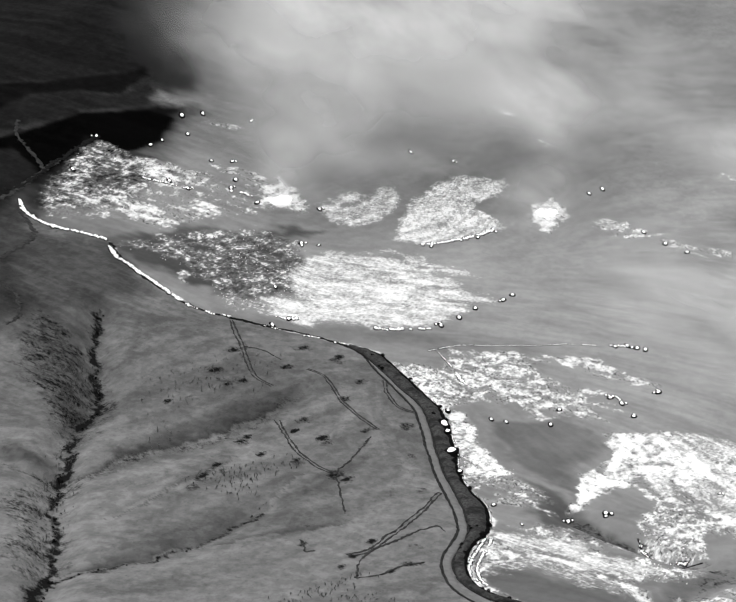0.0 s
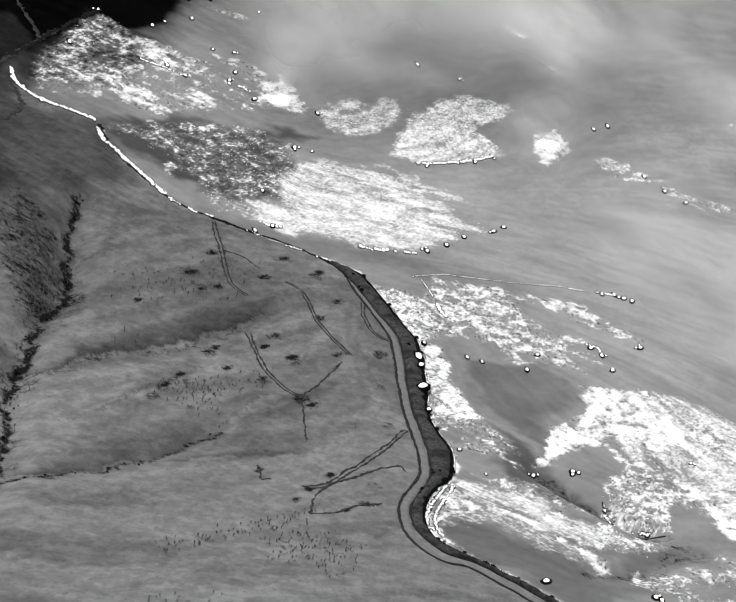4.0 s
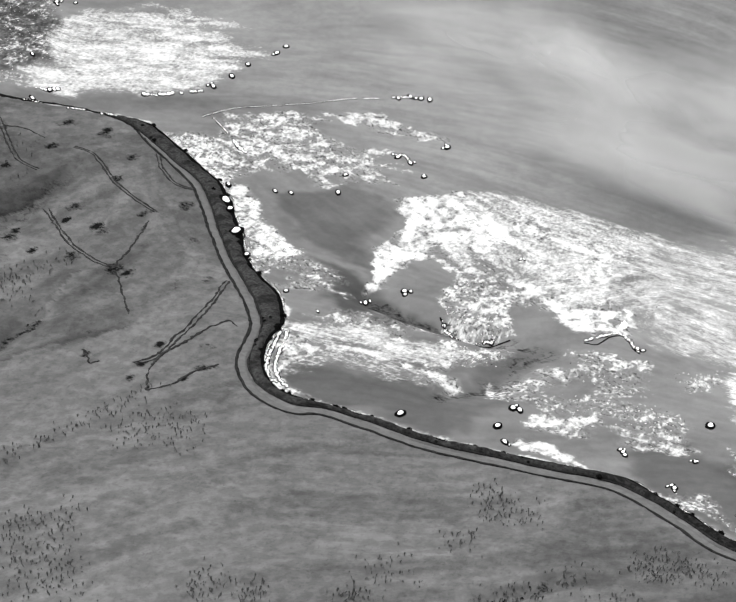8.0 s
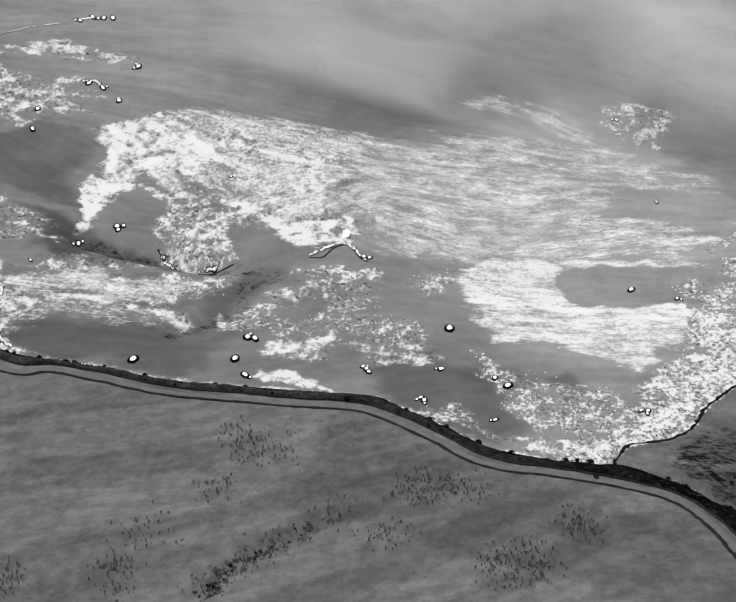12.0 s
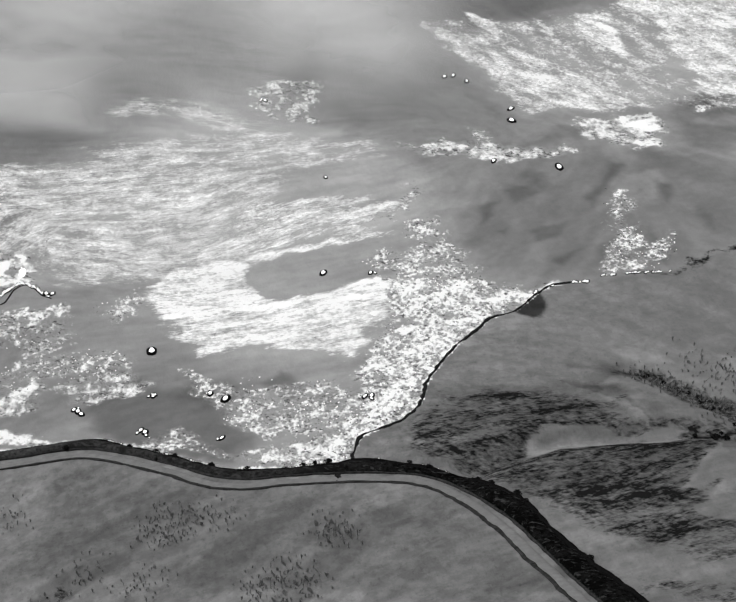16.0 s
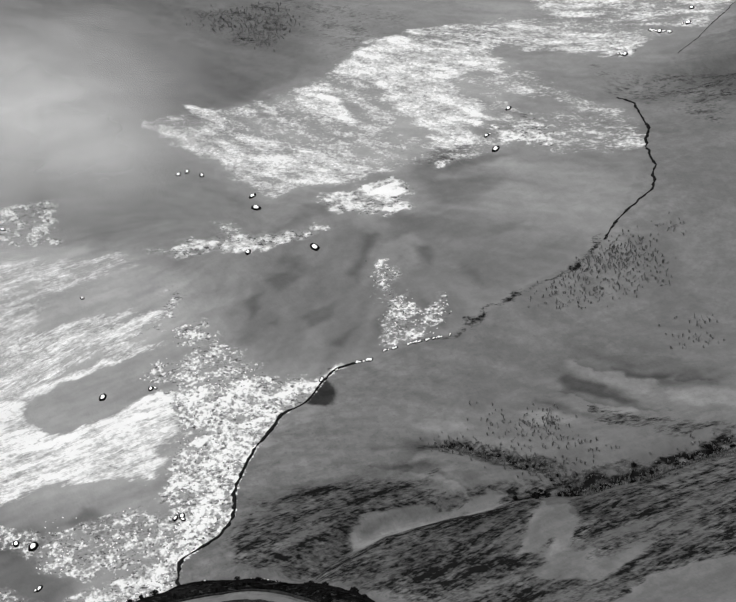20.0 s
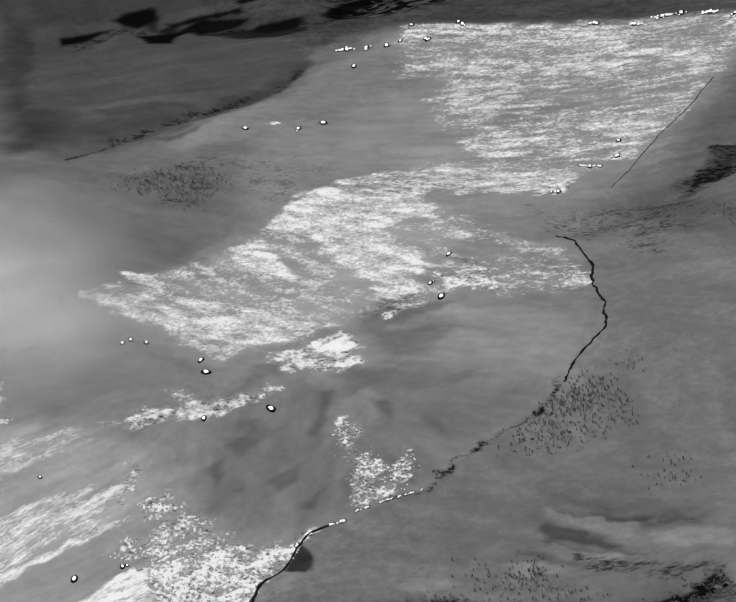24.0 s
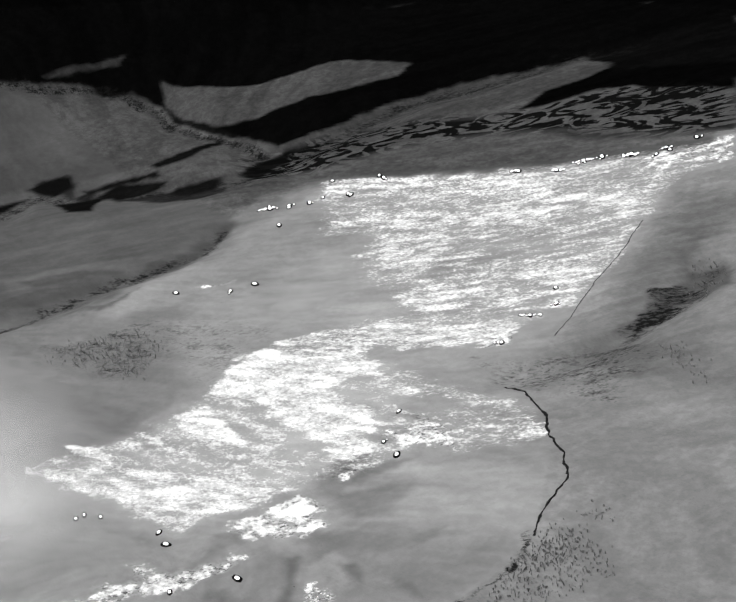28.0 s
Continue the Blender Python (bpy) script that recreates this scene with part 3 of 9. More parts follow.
TONE_42 = [(212.7, 1406), (284.3, 1344), (317, 1308), (340.9, 1282.8), (361.3, 1279.9), (376.8, 1250.6), (393.1, 1202.4), (420.8, 1210), (447.6, 1188.3), (477.5, 1132.5), (464.7, 1069.8), (507.5, 1042.6), (543.7, 1007.3), (568.5, 983.6), (589.6, 972.4), (632.8, 1033.7), (725, 1235.2), (289, 1656.9)]
TONE_43 = [(476.7, 990.7), (498.6, 989.9), (526.2, 980), (552.5, 948.4), (565.8, 915.2), (521.6, 853.9), (512.6, 890.2), (493.3, 928.9)]
TONE_44 = [(355.8, 1072.6), (385.2, 1081.9), (413.4, 1087.4), (440.8, 1079.1), (462.4, 1065.4), (506.6, 1041.2), (542.8, 1005.9), (564.5, 982), (554.6, 969.5), (504.6, 990.5), (478.7, 994), (457.4, 1005.2), (431.8, 1019.3), (386.6, 1038.5)]
TONE_45 = [(356.1, 1282.2), (375.5, 1262.6), (385.8, 1213.8), (397, 1197.5), (425.1, 1205.9), (443.1, 1191.7), (475.4, 1134.2), (460.5, 1117.1), (432.6, 1132.5), (400.9, 1146.5), (370.7, 1137.9), (354.7, 1140.8), (343, 1182.4), (343.7, 1221.2)]
TONE_46 = [(305.8, 1327), (321.7, 1336), (341, 1329.4), (361, 1316.7), (346.3, 1303.8), (320.6, 1309.4)]
TONE_47 = [(362.4, 1304.9), (381, 1319), (397, 1297.2), (418.1, 1301.4), (415.2, 1281), (380.6, 1274.2)]
TONE_48 = [(448.4, 1256.6), (499, 1254.6), (532.5, 1206.6), (511.6, 1156.1), (492.2, 1178.3)]
TONE_49 = [(524.4, 1118.1), (550.7, 1126.2), (572, 1075.2), (555.9, 1059.1), (529.6, 1090.4)]
TONE_50 = [(384.4, 1142.6), (426.3, 1113.8), (413.9, 1094.2), (383.4, 1114.8)]
TONE_51 = [(211.8, 1403), (283.5, 1341.7), (316.2, 1305.8), (339.8, 1280.2), (345.6, 1264.5), (339.5, 1203), (348.9, 1140.7), (352.8, 1072), (330.1, 1083), (306.3, 1126.1), (282.4, 1136), (233.2, 1194.6), (166.3, 1251.8)]
THICKET_1 = [(107.7, 459.9), (117.4, 454.5), (129.9, 446.5), (141.1, 442.6), (139.3, 428.3), (129.5, 418.9), (133.1, 406.7), (120.2, 403.9), (105.7, 413.1), (96.1, 427.5), (88.1, 432.9), (83.5, 442.4), (95.4, 448.8)]
THICKET_2 = [(84.7, 483), (103.3, 483.5), (127.2, 475.6), (114, 467.4), (97.1, 462.8), (86, 469.1)]
THICKET_3 = [(138.3, 390.6), (146.7, 388.5), (163.6, 387.1), (171.9, 385), (167.4, 380.5), (152.4, 383.2), (141.6, 384.8)]
THICKET_4 = [(148.3, 423.1), (161.8, 422.9), (171.6, 419.8), (167.1, 404.9), (153.1, 403.1), (145.4, 413.3)]
THICKET_5 = [(287.4, 731.9), (300, 708.6), (320.4, 688.5), (311.8, 671.1), (289, 653.2), (288.2, 674.5), (283, 691.4)]
THICKET_6 = [(-350.2, 587.9), (-347.2, 608), (-320.5, 591.3), (-291.7, 549.3), (-282, 513.4), (-277.5, 492.7), (-294.1, 511.3), (-321.1, 560.3)]
THICKET_7 = [(-267.3, 442.5), (-264.5, 470.5), (-242.4, 431.3), (-223.6, 397.7), (-221.8, 384), (-233.1, 386.8)]
THICKET_8 = [(351.2, 713.9), (366.6, 717.9), (370.5, 707.5), (356.8, 699.6), (335.2, 692.1), (335.2, 701.9)]
THICKET_9 = [(316.3, 698.1), (332.8, 678.6), (324.1, 652.7), (308.4, 662.2)]
THICKET_10 = [(175.5, 947.9), (196.1, 934.2), (217, 928), (222.1, 911.1), (195.1, 870.2), (188.6, 888.2)]
BRUSH_1 = [(-51.5, 458.1), (-46.1, 464.7), (-36.9, 456.4), (-28.6, 452.8), (-29.8, 443.2), (-44.7, 441.6)]
BRUSH_2 = [(-51.6, 424.5), (-43.2, 433), (-41.3, 421.8), (-45.4, 417.7)]
BRUSH_3 = [(0.3, 431.3), (12.5, 446.6), (16.8, 438.9), (4.5, 425.3)]
BRUSH_4 = [(-19, 419.9), (-10.9, 422.3), (-11.5, 408.1), (-16.4, 409.4)]
BRUSH_5 = [(22.1, 395.9), (33, 406.7), (41.2, 400.9), (39.4, 387.5), (25, 385.1)]
BRUSH_6 = [(41.5, 428.3), (49.9, 422), (46.7, 410.3)]
BRUSH_7 = [(-103.2, 367.1), (-96.2, 374.5), (-89.9, 352.5), (-97, 350.3)]
BRUSH_8 = [(-89.9, 368.7), (-85.3, 372.7), (-80.8, 354.1)]
BRUSH_9 = [(-69.2, 377.7), (-60.5, 385.6), (-56.9, 363.7), (-61.1, 362.4)]
BRUSH_10 = [(-43.6, 370), (-35.4, 387.8), (-22.2, 407.8), (-19.9, 400.2), (-28.4, 387.2), (-38.7, 367.7)]
BRUSH_11 = [(-7.2, 401.2), (3.1, 415), (5, 407.3), (-4.3, 396.6)]
BRUSH_12 = [(-67.7, 396.8), (-58.2, 408.1), (-50.1, 391.4), (-60, 383.1)]
BRUSH_13 = [(-0.8, 441.5), (8.7, 442.8), (9.6, 424.5), (-0.7, 423.9)]
BRUSH_14 = [(42.1, 425.8), (52.3, 423.9), (50.4, 411.9), (42.8, 414.1)]
BRUSH_15 = [(10.8, 439.3), (24.9, 438.5), (21.6, 429.6), (11.3, 431.4)]
BRUSH_16 = [(190.3, 557.8), (205.2, 568), (222.6, 576.1), (235.6, 566.3), (225.7, 537.8), (208.1, 538.6), (193, 545.7)]
BRUSH_17 = [(241.9, 580.1), (249.2, 582.2), (241.8, 569.5)]
BRUSH_18 = [(214, 509.2), (226.7, 508.4), (216.6, 484.6), (208.3, 493.8)]
BRUSH_19 = [(156.9, 483.4), (168.8, 479.1), (163.5, 469.5), (155.8, 477.1)]
BRUSH_20 = [(136.8, 491.6), (148.4, 475.2), (155.3, 452.6), (160.2, 442.7), (157.7, 436.7), (150.5, 450.4), (140.5, 475.5), (134.4, 484.8)]
BRUSH_21 = [(160.6, 440.6), (176.7, 436.6), (197.3, 434.9), (193.2, 426.7), (174.1, 430.7), (159, 433.8)]
BRUSH_22 = [(170.3, 931), (191, 934.7), (213.7, 905), (203.5, 877.2), (190.4, 868.1), (185.8, 898.1)]
BRUSH_23 = [(150, 501.5), (156.9, 483.4), (170.5, 451.7), (172, 443.2), (160.3, 458.3), (149.9, 482.8)]
BRUSH_24 = [(135.3, 490), (139.8, 482.5), (152.3, 464), (162.7, 442.3), (158.5, 436.9), (149.8, 455.8), (137.5, 478.7)]
BRUSH_25 = [(162.5, 488.8), (168.5, 474.9), (163.6, 467.6), (159.8, 479.9)]
BRUSH_26 = [(180.1, 941.2), (194.2, 928.8), (217.8, 918), (213.9, 890), (195.1, 870.2), (191.9, 891.2)]
BRUSH_27 = [(332.8, 678.6), (330.2, 647), (315, 621.2), (323.3, 654.5)]
BRUSH_28 = [(380.7, 726.1), (390.1, 723.9), (372.8, 701.4), (365.1, 699.5)]
BRUSH_29 = [(208.5, 567.7), (232.7, 583), (235.9, 570.9), (225, 555.5), (209.5, 560.5)]
BRUSH_30 = [(-289.8, 580.5), (-276.1, 643.1), (-263.4, 651.9), (-253.2, 612.8), (-264.4, 570.3), (-279.5, 565.1)]
BRUSH_31 = [(-232.9, 508.9), (-229.7, 531.9), (-220.6, 536.1), (-202.9, 506.5), (-226.7, 503.7)]
BRUSH_32 = [(-228.3, 514.3), (-215, 568.8), (-207.3, 551.6), (-219.8, 511.7)]
BRUSH_33 = [(-268.3, 551.4), (-258.3, 543.4), (-250.9, 525.8), (-260.8, 533.6)]
BRUSH_34 = [(-315.4, 560.9), (-313.4, 586), (-291.7, 549.3), (-286.5, 521.2)]
BRUSH_35 = [(-278.5, 491.3), (-276.5, 500.5), (-250, 451.6), (-228.3, 408.5), (-234.1, 412.8)]
RIM_1 = [(-91.4, 587.5), (-87.7, 582.3), (-81.7, 578.1)]
RIM_2 = [(-76.6, 577.7), (-71.6, 579.2), (-66, 583.4)]
RIM_3 = [(-42.6, 592), (-38.3, 593.3), (-35.3, 602.9), (-30.9, 605.7), (-26.4, 596.3), (-23.5, 592.6)]
SEAM_1 = [(-419.6, 706.3), (-408.9, 696.4), (-395.9, 694.6), (-386.2, 698.3), (-374, 703.8)]
SEAM_2 = [(-368.6, 697.1), (-359.8, 688.8), (-356.7, 688.2), (-344.4, 681.6), (-329.9, 675.7), (-319.7, 671.2)]
SEAM_3 = [(-316.9, 670.2), (-311.5, 670.4)]
SEAM_4 = [(-307.2, 670.7), (-304, 671)]
SEAM_5 = [(-301.2, 674.1), (-298.2, 674.8)]
SEAM_6 = [(-284.6, 678.7), (-279, 680.6)]
SEAM_7 = [(-267.3, 683.9), (-261.9, 686.2)]
SEAM_8 = [(-254.8, 687.5), (-251.3, 689.5)]
SEAM_9 = [(-133.6, 540.4), (-132.4, 531.2), (-131, 521.6), (-128.8, 511.4), (-125.2, 504), (-122.9, 503)]
SEAM_10 = [(-131.6, 541.5), (-129.7, 530.6), (-128.5, 521.8), (-126.1, 511.8), (-122.8, 505.5), (-118.9, 500.9)]
SEAM_11 = [(-222.4, 713.4), (-219.6, 721.2), (-215.4, 729.3), (-209.9, 736.8)]
SEAM_12 = [(-209.9, 736.8), (-200.2, 747.6), (-191.2, 758.1), (-185.3, 765.8)]
SEAM_13 = [(-185.3, 765.8), (-177.7, 774.8), (-168.6, 783.2)]
SEAM_14 = [(-218.4, 715.2), (-208.8, 705.1)]
SEAM_15 = [(-204.7, 700), (-198.2, 691.1)]
SEAM_16 = [(121.6, 551.5), (124.3, 555.5), (128.2, 555)]
SEAM_17 = [(134.1, 555.8), (137.8, 554.5)]
SEAM_18 = [(143.1, 557.2), (146.5, 556.5)]
SEAM_19 = [(149.9, 555.8), (154.1, 555.1)]
SEAM_20 = [(155.3, 554.4), (162.8, 552.6)]
SEAM_21 = [(312.9, 1009.1), (319, 1003.5)]
SEAM_22 = [(424.6, 888.8), (430.3, 886.4)]
SEAM_23 = [(439.6, 872), (442.9, 866.8)]
SEAM_24 = [(451.4, 860.3), (455.1, 856.8)]
SEAM_25 = [(404.9, 916.1), (406.8, 911.3)]
SEAM_26 = [(414.3, 894.5), (416.6, 889.8)]
SEAM_27 = [(-90.7, 586.7), (-87.1, 581.4), (-82.2, 578.6)]
SEAM_28 = [(-76.4, 579.4), (-66.7, 584.7)]
SEAM_29 = [(-42.6, 594.1), (-35.8, 605), (-31.4, 606.7), (-24.5, 594.7)]
VEIL_1 = [(-431.1, 907.8), (-476.2, 1036), (-446.5, 1102.3), (-372.8, 1232.3), (-315.3, 1254.5), (-258.7, 1177.3), (-242.3, 1060.5), (-246.3, 965.5), (-282.1, 975.1), (-303.3, 906.3), (-330.4, 848.6), (-345.5, 826.3), (-372.7, 861.4), (-419.5, 896.1)]
VEIL_2 = [(-434.3, 987.8), (-417.3, 1039.1), (-365.7, 1171.9), (-319.9, 1108.1), (-321.5, 1019.8), (-329.9, 906.6), (-363.2, 885.9)]
VEIL_3 = [(-187.6, 806.3), (-179.6, 888.2), (-132.4, 933.2), (-75, 854.9), (-54.5, 760.1), (-88.8, 761.8), (-131.6, 766.7), (-167.6, 779.6)]
VEIL_4 = [(-214, 996.7), (-169.4, 1023.2), (-120.3, 982.4), (-92.5, 926.1), (-121.4, 890.7), (-166, 922.8)]
VEIL_5 = [(-101, 824.8), (-66.4, 867.2), (68.9, 924.1), (70.1, 796.5), (22.2, 767), (-11.9, 732), (-56.3, 723.6), (-90.2, 739.8)]
VEIL_6 = [(-7.8, 899.8), (110.5, 868.3), (120.2, 781.2), (104, 704.7), (71.7, 719.6), (41.9, 772.4), (-11.6, 792.2)]
VEIL_7 = [(79.5, 969.6), (116, 920.4), (128, 831.2), (115.1, 726.1), (83.3, 668.4), (36.7, 696.6)]
VEIL_8 = [(245.4, 848.7), (276, 845.7), (275, 815.1), (243.6, 813)]
VEIL_9 = [(-0.8, 643.1), (23.2, 649.9), (47.3, 623.1), (44, 592.9), (18.5, 588.8), (2.1, 610.6)]
# two bright veils that stand in for the soft glow round the fires
GLOW_VEIL_1 = [(-263.7, 932.6), (-267.8, 965.6), (-263.1, 986.6), (-247.2, 983.7), (-230.1, 948.7), (-226.4, 907.3), (-242.5, 895.5)]
GLOW_VEIL_2 = [(-359.6, 823.9), (-358.6, 854), (-341.6, 850.8), (-327.3, 825.2), (-336.5, 807.3)]
ASH_87 = [(129.4, 821.7), (146.7, 824.4), (171.9, 808.5), (186.7, 814.7), (205.7, 814.7), (221.3, 836.7), (239.7, 838.9), (261.6, 791.5), (268.2, 745.3), (271.9, 713.4), (277.2, 686.6), (274.3, 661), (259.7, 652.3), (241.8, 671.8), (229.8, 693.4), (214.5, 685.7), (194.3, 699.5), (178.8, 698.7), (152.7, 708), (138.4, 755.6)]
ASH_88 = [(-131.1, 689.2), (-106.4, 708.6), (-67.9, 716), (-37.9, 705.9), (-32.6, 609.8), (-43.6, 597.2), (-71.4, 612.2), (-90.5, 579), (-100.4, 626.9), (-114.3, 629.9), (-119.7, 596.5), (-129.8, 632.1)]
ASH_89 = [(-415.8, 708), (-431.2, 771.9), (-433.3, 802.6), (-404.4, 806.4), (-375.1, 819.1), (-352, 840.1), (-332.9, 826.3), (-351.2, 776.5), (-365.1, 742.2), (-401.4, 703.9)]
THICKET_11 = [(-273.1, 616.9), (-272.7, 612.3), (-275.4, 609.5), (-277.7, 611.1), (-278.2, 616.3), (-275.7, 618.8)]
THICKET_12 = [(-267.1, 608.4), (-266.8, 605.1), (-269.1, 603), (-270.6, 604), (-270.9, 607.9), (-268.9, 609.7)]
THICKET_13 = [(-260.9, 615.5), (-260.9, 612.6), (-262.9, 610), (-264.5, 611), (-264.5, 614.6), (-262.5, 616.4)]
THICKET_14 = [(-258.8, 673.1), (-259.4, 669.3), (-262.8, 664.9), (-264.7, 665.5), (-264.1, 670.2), (-260.9, 673.5)]
THICKET_15 = [(-255.8, 646.5), (-255.8, 643.4), (-257.9, 640.8), (-259.5, 641.8), (-259.5, 645.5), (-257.4, 647.4)]
THICKET_16 = [(-244.4, 672.1), (-243.9, 668.1), (-246, 666.2), (-247.7, 668), (-248.2, 672.6), (-246.3, 674.2)]
THICKET_17 = [(-227, 658.2), (-227.3, 655.6), (-229.5, 652.9), (-230.8, 653.5), (-230.6, 656.8), (-228.6, 659.2)]
THICKET_18 = [(-194.8, 627.5), (-194.1, 622.8), (-196.2, 621.1), (-198.1, 623.7), (-198.8, 629.1), (-197, 630.5)]
THICKET_19 = [(-211.9, 587.8), (-211.5, 582.9), (-214.3, 580.3), (-216.5, 582.4), (-217, 587.9), (-214.5, 590.1)]
THICKET_20 = [(-226.8, 600.4), (-227.3, 597.7), (-229.9, 594.6), (-231.4, 594.9), (-230.9, 598.2), (-228.6, 601)]
THICKET_21 = [(-234.1, 562.8), (-234.1, 559.5), (-236.5, 557.3), (-238, 558.1), (-238.2, 562), (-236, 563.9)]
THICKET_22 = [(-209.9, 558.3), (-209.7, 555.3), (-211.6, 553.7), (-212.9, 554.8), (-213.2, 558.4), (-211.5, 559.7)]
THICKET_23 = [(-194, 559), (-193.6, 553.1), (-197.1, 549.7), (-199.9, 552.3), (-200.3, 559), (-197.1, 561.9)]
THICKET_24 = [(-190.9, 556.2), (-190.8, 553), (-193, 551.2), (-194.4, 552.2), (-194.5, 555.9), (-192.5, 557.5)]
THICKET_25 = [(-278.6, 651.3), (-277.8, 647), (-279.9, 645.1), (-281.8, 647.2), (-282.7, 652.2), (-280.9, 653.8)]
THICKET_26 = [(-277.8, 644.8), (-278.2, 642), (-280.5, 639), (-282, 639.3), (-281.7, 642.7), (-279.6, 645.4)]
THICKET_27 = [(-182.2, 599.7), (-181.9, 596.7), (-183.6, 595.5), (-184.8, 596.7), (-185.1, 600.4), (-183.6, 601.4)]
THICKET_28 = [(-166.7, 568.4), (-166.2, 564.4), (-168.2, 562.9), (-169.8, 565), (-170.3, 569.5), (-168.5, 570.7)]
THICKET_29 = [(-147.7, 516.4), (-147.7, 514.1), (-149, 512.7), (-150.1, 513.8), (-150.2, 516.7), (-148.8, 517.5)]
THICKET_30 = [(-142.4, 502), (-143, 499.7), (-145.4, 497.2), (-146.7, 497.5), (-146.2, 500.4), (-144, 502.6)]
THICKET_31 = [(-183.6, 504.1), (-183.6, 502.4), (-184.6, 501.2), (-185.5, 502), (-185.7, 504.1), (-184.8, 505.2)]
THICKET_32 = [(-203.9, 612.1), (-204.3, 609.6), (-206.4, 607.2), (-207.7, 607.8), (-207.4, 610.8), (-205.5, 613)]
THICKET_33 = [(-223.7, 630.9), (-222.6, 625.8), (-224.2, 624.6), (-226.4, 627.7), (-227.5, 632.9), (-225.9, 634)]
THICKET_34 = [(-175, 556.1), (-174.2, 552.7), (-175, 552.4), (-176.3, 554.7), (-177.3, 558.6), (-176.5, 558.9)]
THICKET_35 = [(-149, 516.2), (-149.2, 514.2), (-150.9, 512.4), (-151.9, 513.1), (-151.7, 515.7), (-150.2, 517.2)]
THICKET_36 = [(-227.9, 514.8), (-227.3, 511.1), (-229.3, 509.3), (-231.1, 511), (-231.8, 515.3), (-230, 516.8)]
THICKET_37 = [(-226.5, 529.2), (-226.3, 525), (-229, 522.3), (-231.2, 523.6), (-231.4, 528.5), (-228.8, 530.9)]
THICKET_38 = [(-226.4, 504), (-226.1, 501.2), (-227.9, 499.8), (-229.1, 500.8), (-229.5, 504.1), (-228, 505.3)]
# TONE_52 and TONE_53: slope shading up from gullies B and C, painted as tone
TONE_52 = [(-263.5, 475), (-251.6, 527), (-243.4, 587.9), (-242.4, 624.7), (-253.5, 630.8), (-257.2, 575.7), (-264.1, 532.8), (-267.8, 488.7)]
TONE_53 = [(-223.1, 401), (-204.1, 452.5), (-202, 504.6), (-200.9, 533.4), (-215.9, 503.9), (-219.1, 458.4), (-223.1, 425.5)]
TONE_54 = [(-228.9, 435.7), (-224.6, 475.6), (-221.7, 515.7), (-215.3, 548.7), (-225.7, 523.7), (-234, 476.6)]
TONE_55 = [(-289, 477.9), (-268.8, 477.8), (-271.9, 467.7), (-280.2, 463.5)]
TONE_56 = [(-330.3, 608.5), (-292.3, 548.5), (-276.4, 494), (-296.5, 521.9), (-330.9, 576.8), (-346.5, 585.4), (-344.7, 603.7)]
TONE_57 = [(-336, 554.4), (-319.7, 547.6), (-293, 512.7), (-282.8, 485.9), (-293.5, 485.2)]
TONE_58 = [(-318.3, 609.7), (-300.7, 649.3), (-268.6, 645.2), (-279.8, 608.3), (-298, 576.9)]
TONE_59 = [(-109.9, 467.4), (-96, 468.8), (-83.4, 454.3), (-101.1, 439.5)]
TONE_60 = [(36.1, 444.2), (61.6, 430.7), (61.5, 398.2), (42.5, 396)]
TONE_61 = [(179.4, 512), (187.6, 491.2), (196.1, 482.2), (189, 497.8), (182.8, 513.4)]
TONE_62 = [(182, 501.1), (185.5, 483.3), (186.3, 472.7), (180.4, 480.8), (177.7, 497.4)]
TONE_63 = [(204.3, 473.3), (212, 464.8), (204.5, 449.5), (199.9, 458.3)]
TONE_64 = [(118.4, 497.7), (131.8, 489), (128.6, 479.6), (117.9, 487.6)]
TONE_65 = [(135.5, 480.2), (155.8, 453.9), (153.3, 447.7), (141.1, 455.9), (133.2, 470.1)]
TONE_66 = [(-269.8, 823.8), (-257.3, 922.3), (-193.9, 1125.6), (-93.5, 743.4), (-135.8, 698.7), (-197.4, 756.2), (-214.9, 743.2)]
TONE_67 = [(-417, 706), (-432.3, 765.2), (-435.9, 798.1), (-410, 816.8), (-400.2, 789.2), (-403.9, 755), (-407.4, 730.8), (-405.3, 706.6)]
TONE_68 = [(-368.9, 701), (-363.8, 730.7), (-342.4, 768.7), (-314.2, 780.7), (-293.3, 740.6), (-296.4, 703.2), (-321, 702.4), (-343.1, 692)]
TONE_69 = [(-139.3, 757.4), (-61.4, 792.4), (-95.5, 946.7), (-164.2, 959.2)]
TONE_70 = [(-12.3, 772.4), (41, 762.5), (93.7, 704.6), (75.4, 670.7), (32.5, 613.4), (-17.8, 596.1)]
# the burning tree's glow, painted on the ground as a white patch
FIRE_GLOW = [(-250.9, 926.1), (-254, 945.7), (-252.7, 957), (-245.9, 956.5), (-238.5, 942.6), (-235.6, 922.9), (-237.8, 910.9), (-243.9, 913.9)]
TONE_LAST = [(211.5, 1306.4), (407.2, 1078.3), (506.6, 881.6), (480.1, 842.9), (427.3, 907), (352.9, 1019.1), (297.3, 1069.1), (159.9, 1128.5)]
TONE_72 = [(-445.9, 657.5), (-407.5, 694.1), (-371.5, 701.5), (-343.1, 679.3), (-332.9, 620.6), (-351, 578.9), (-372.5, 547)]
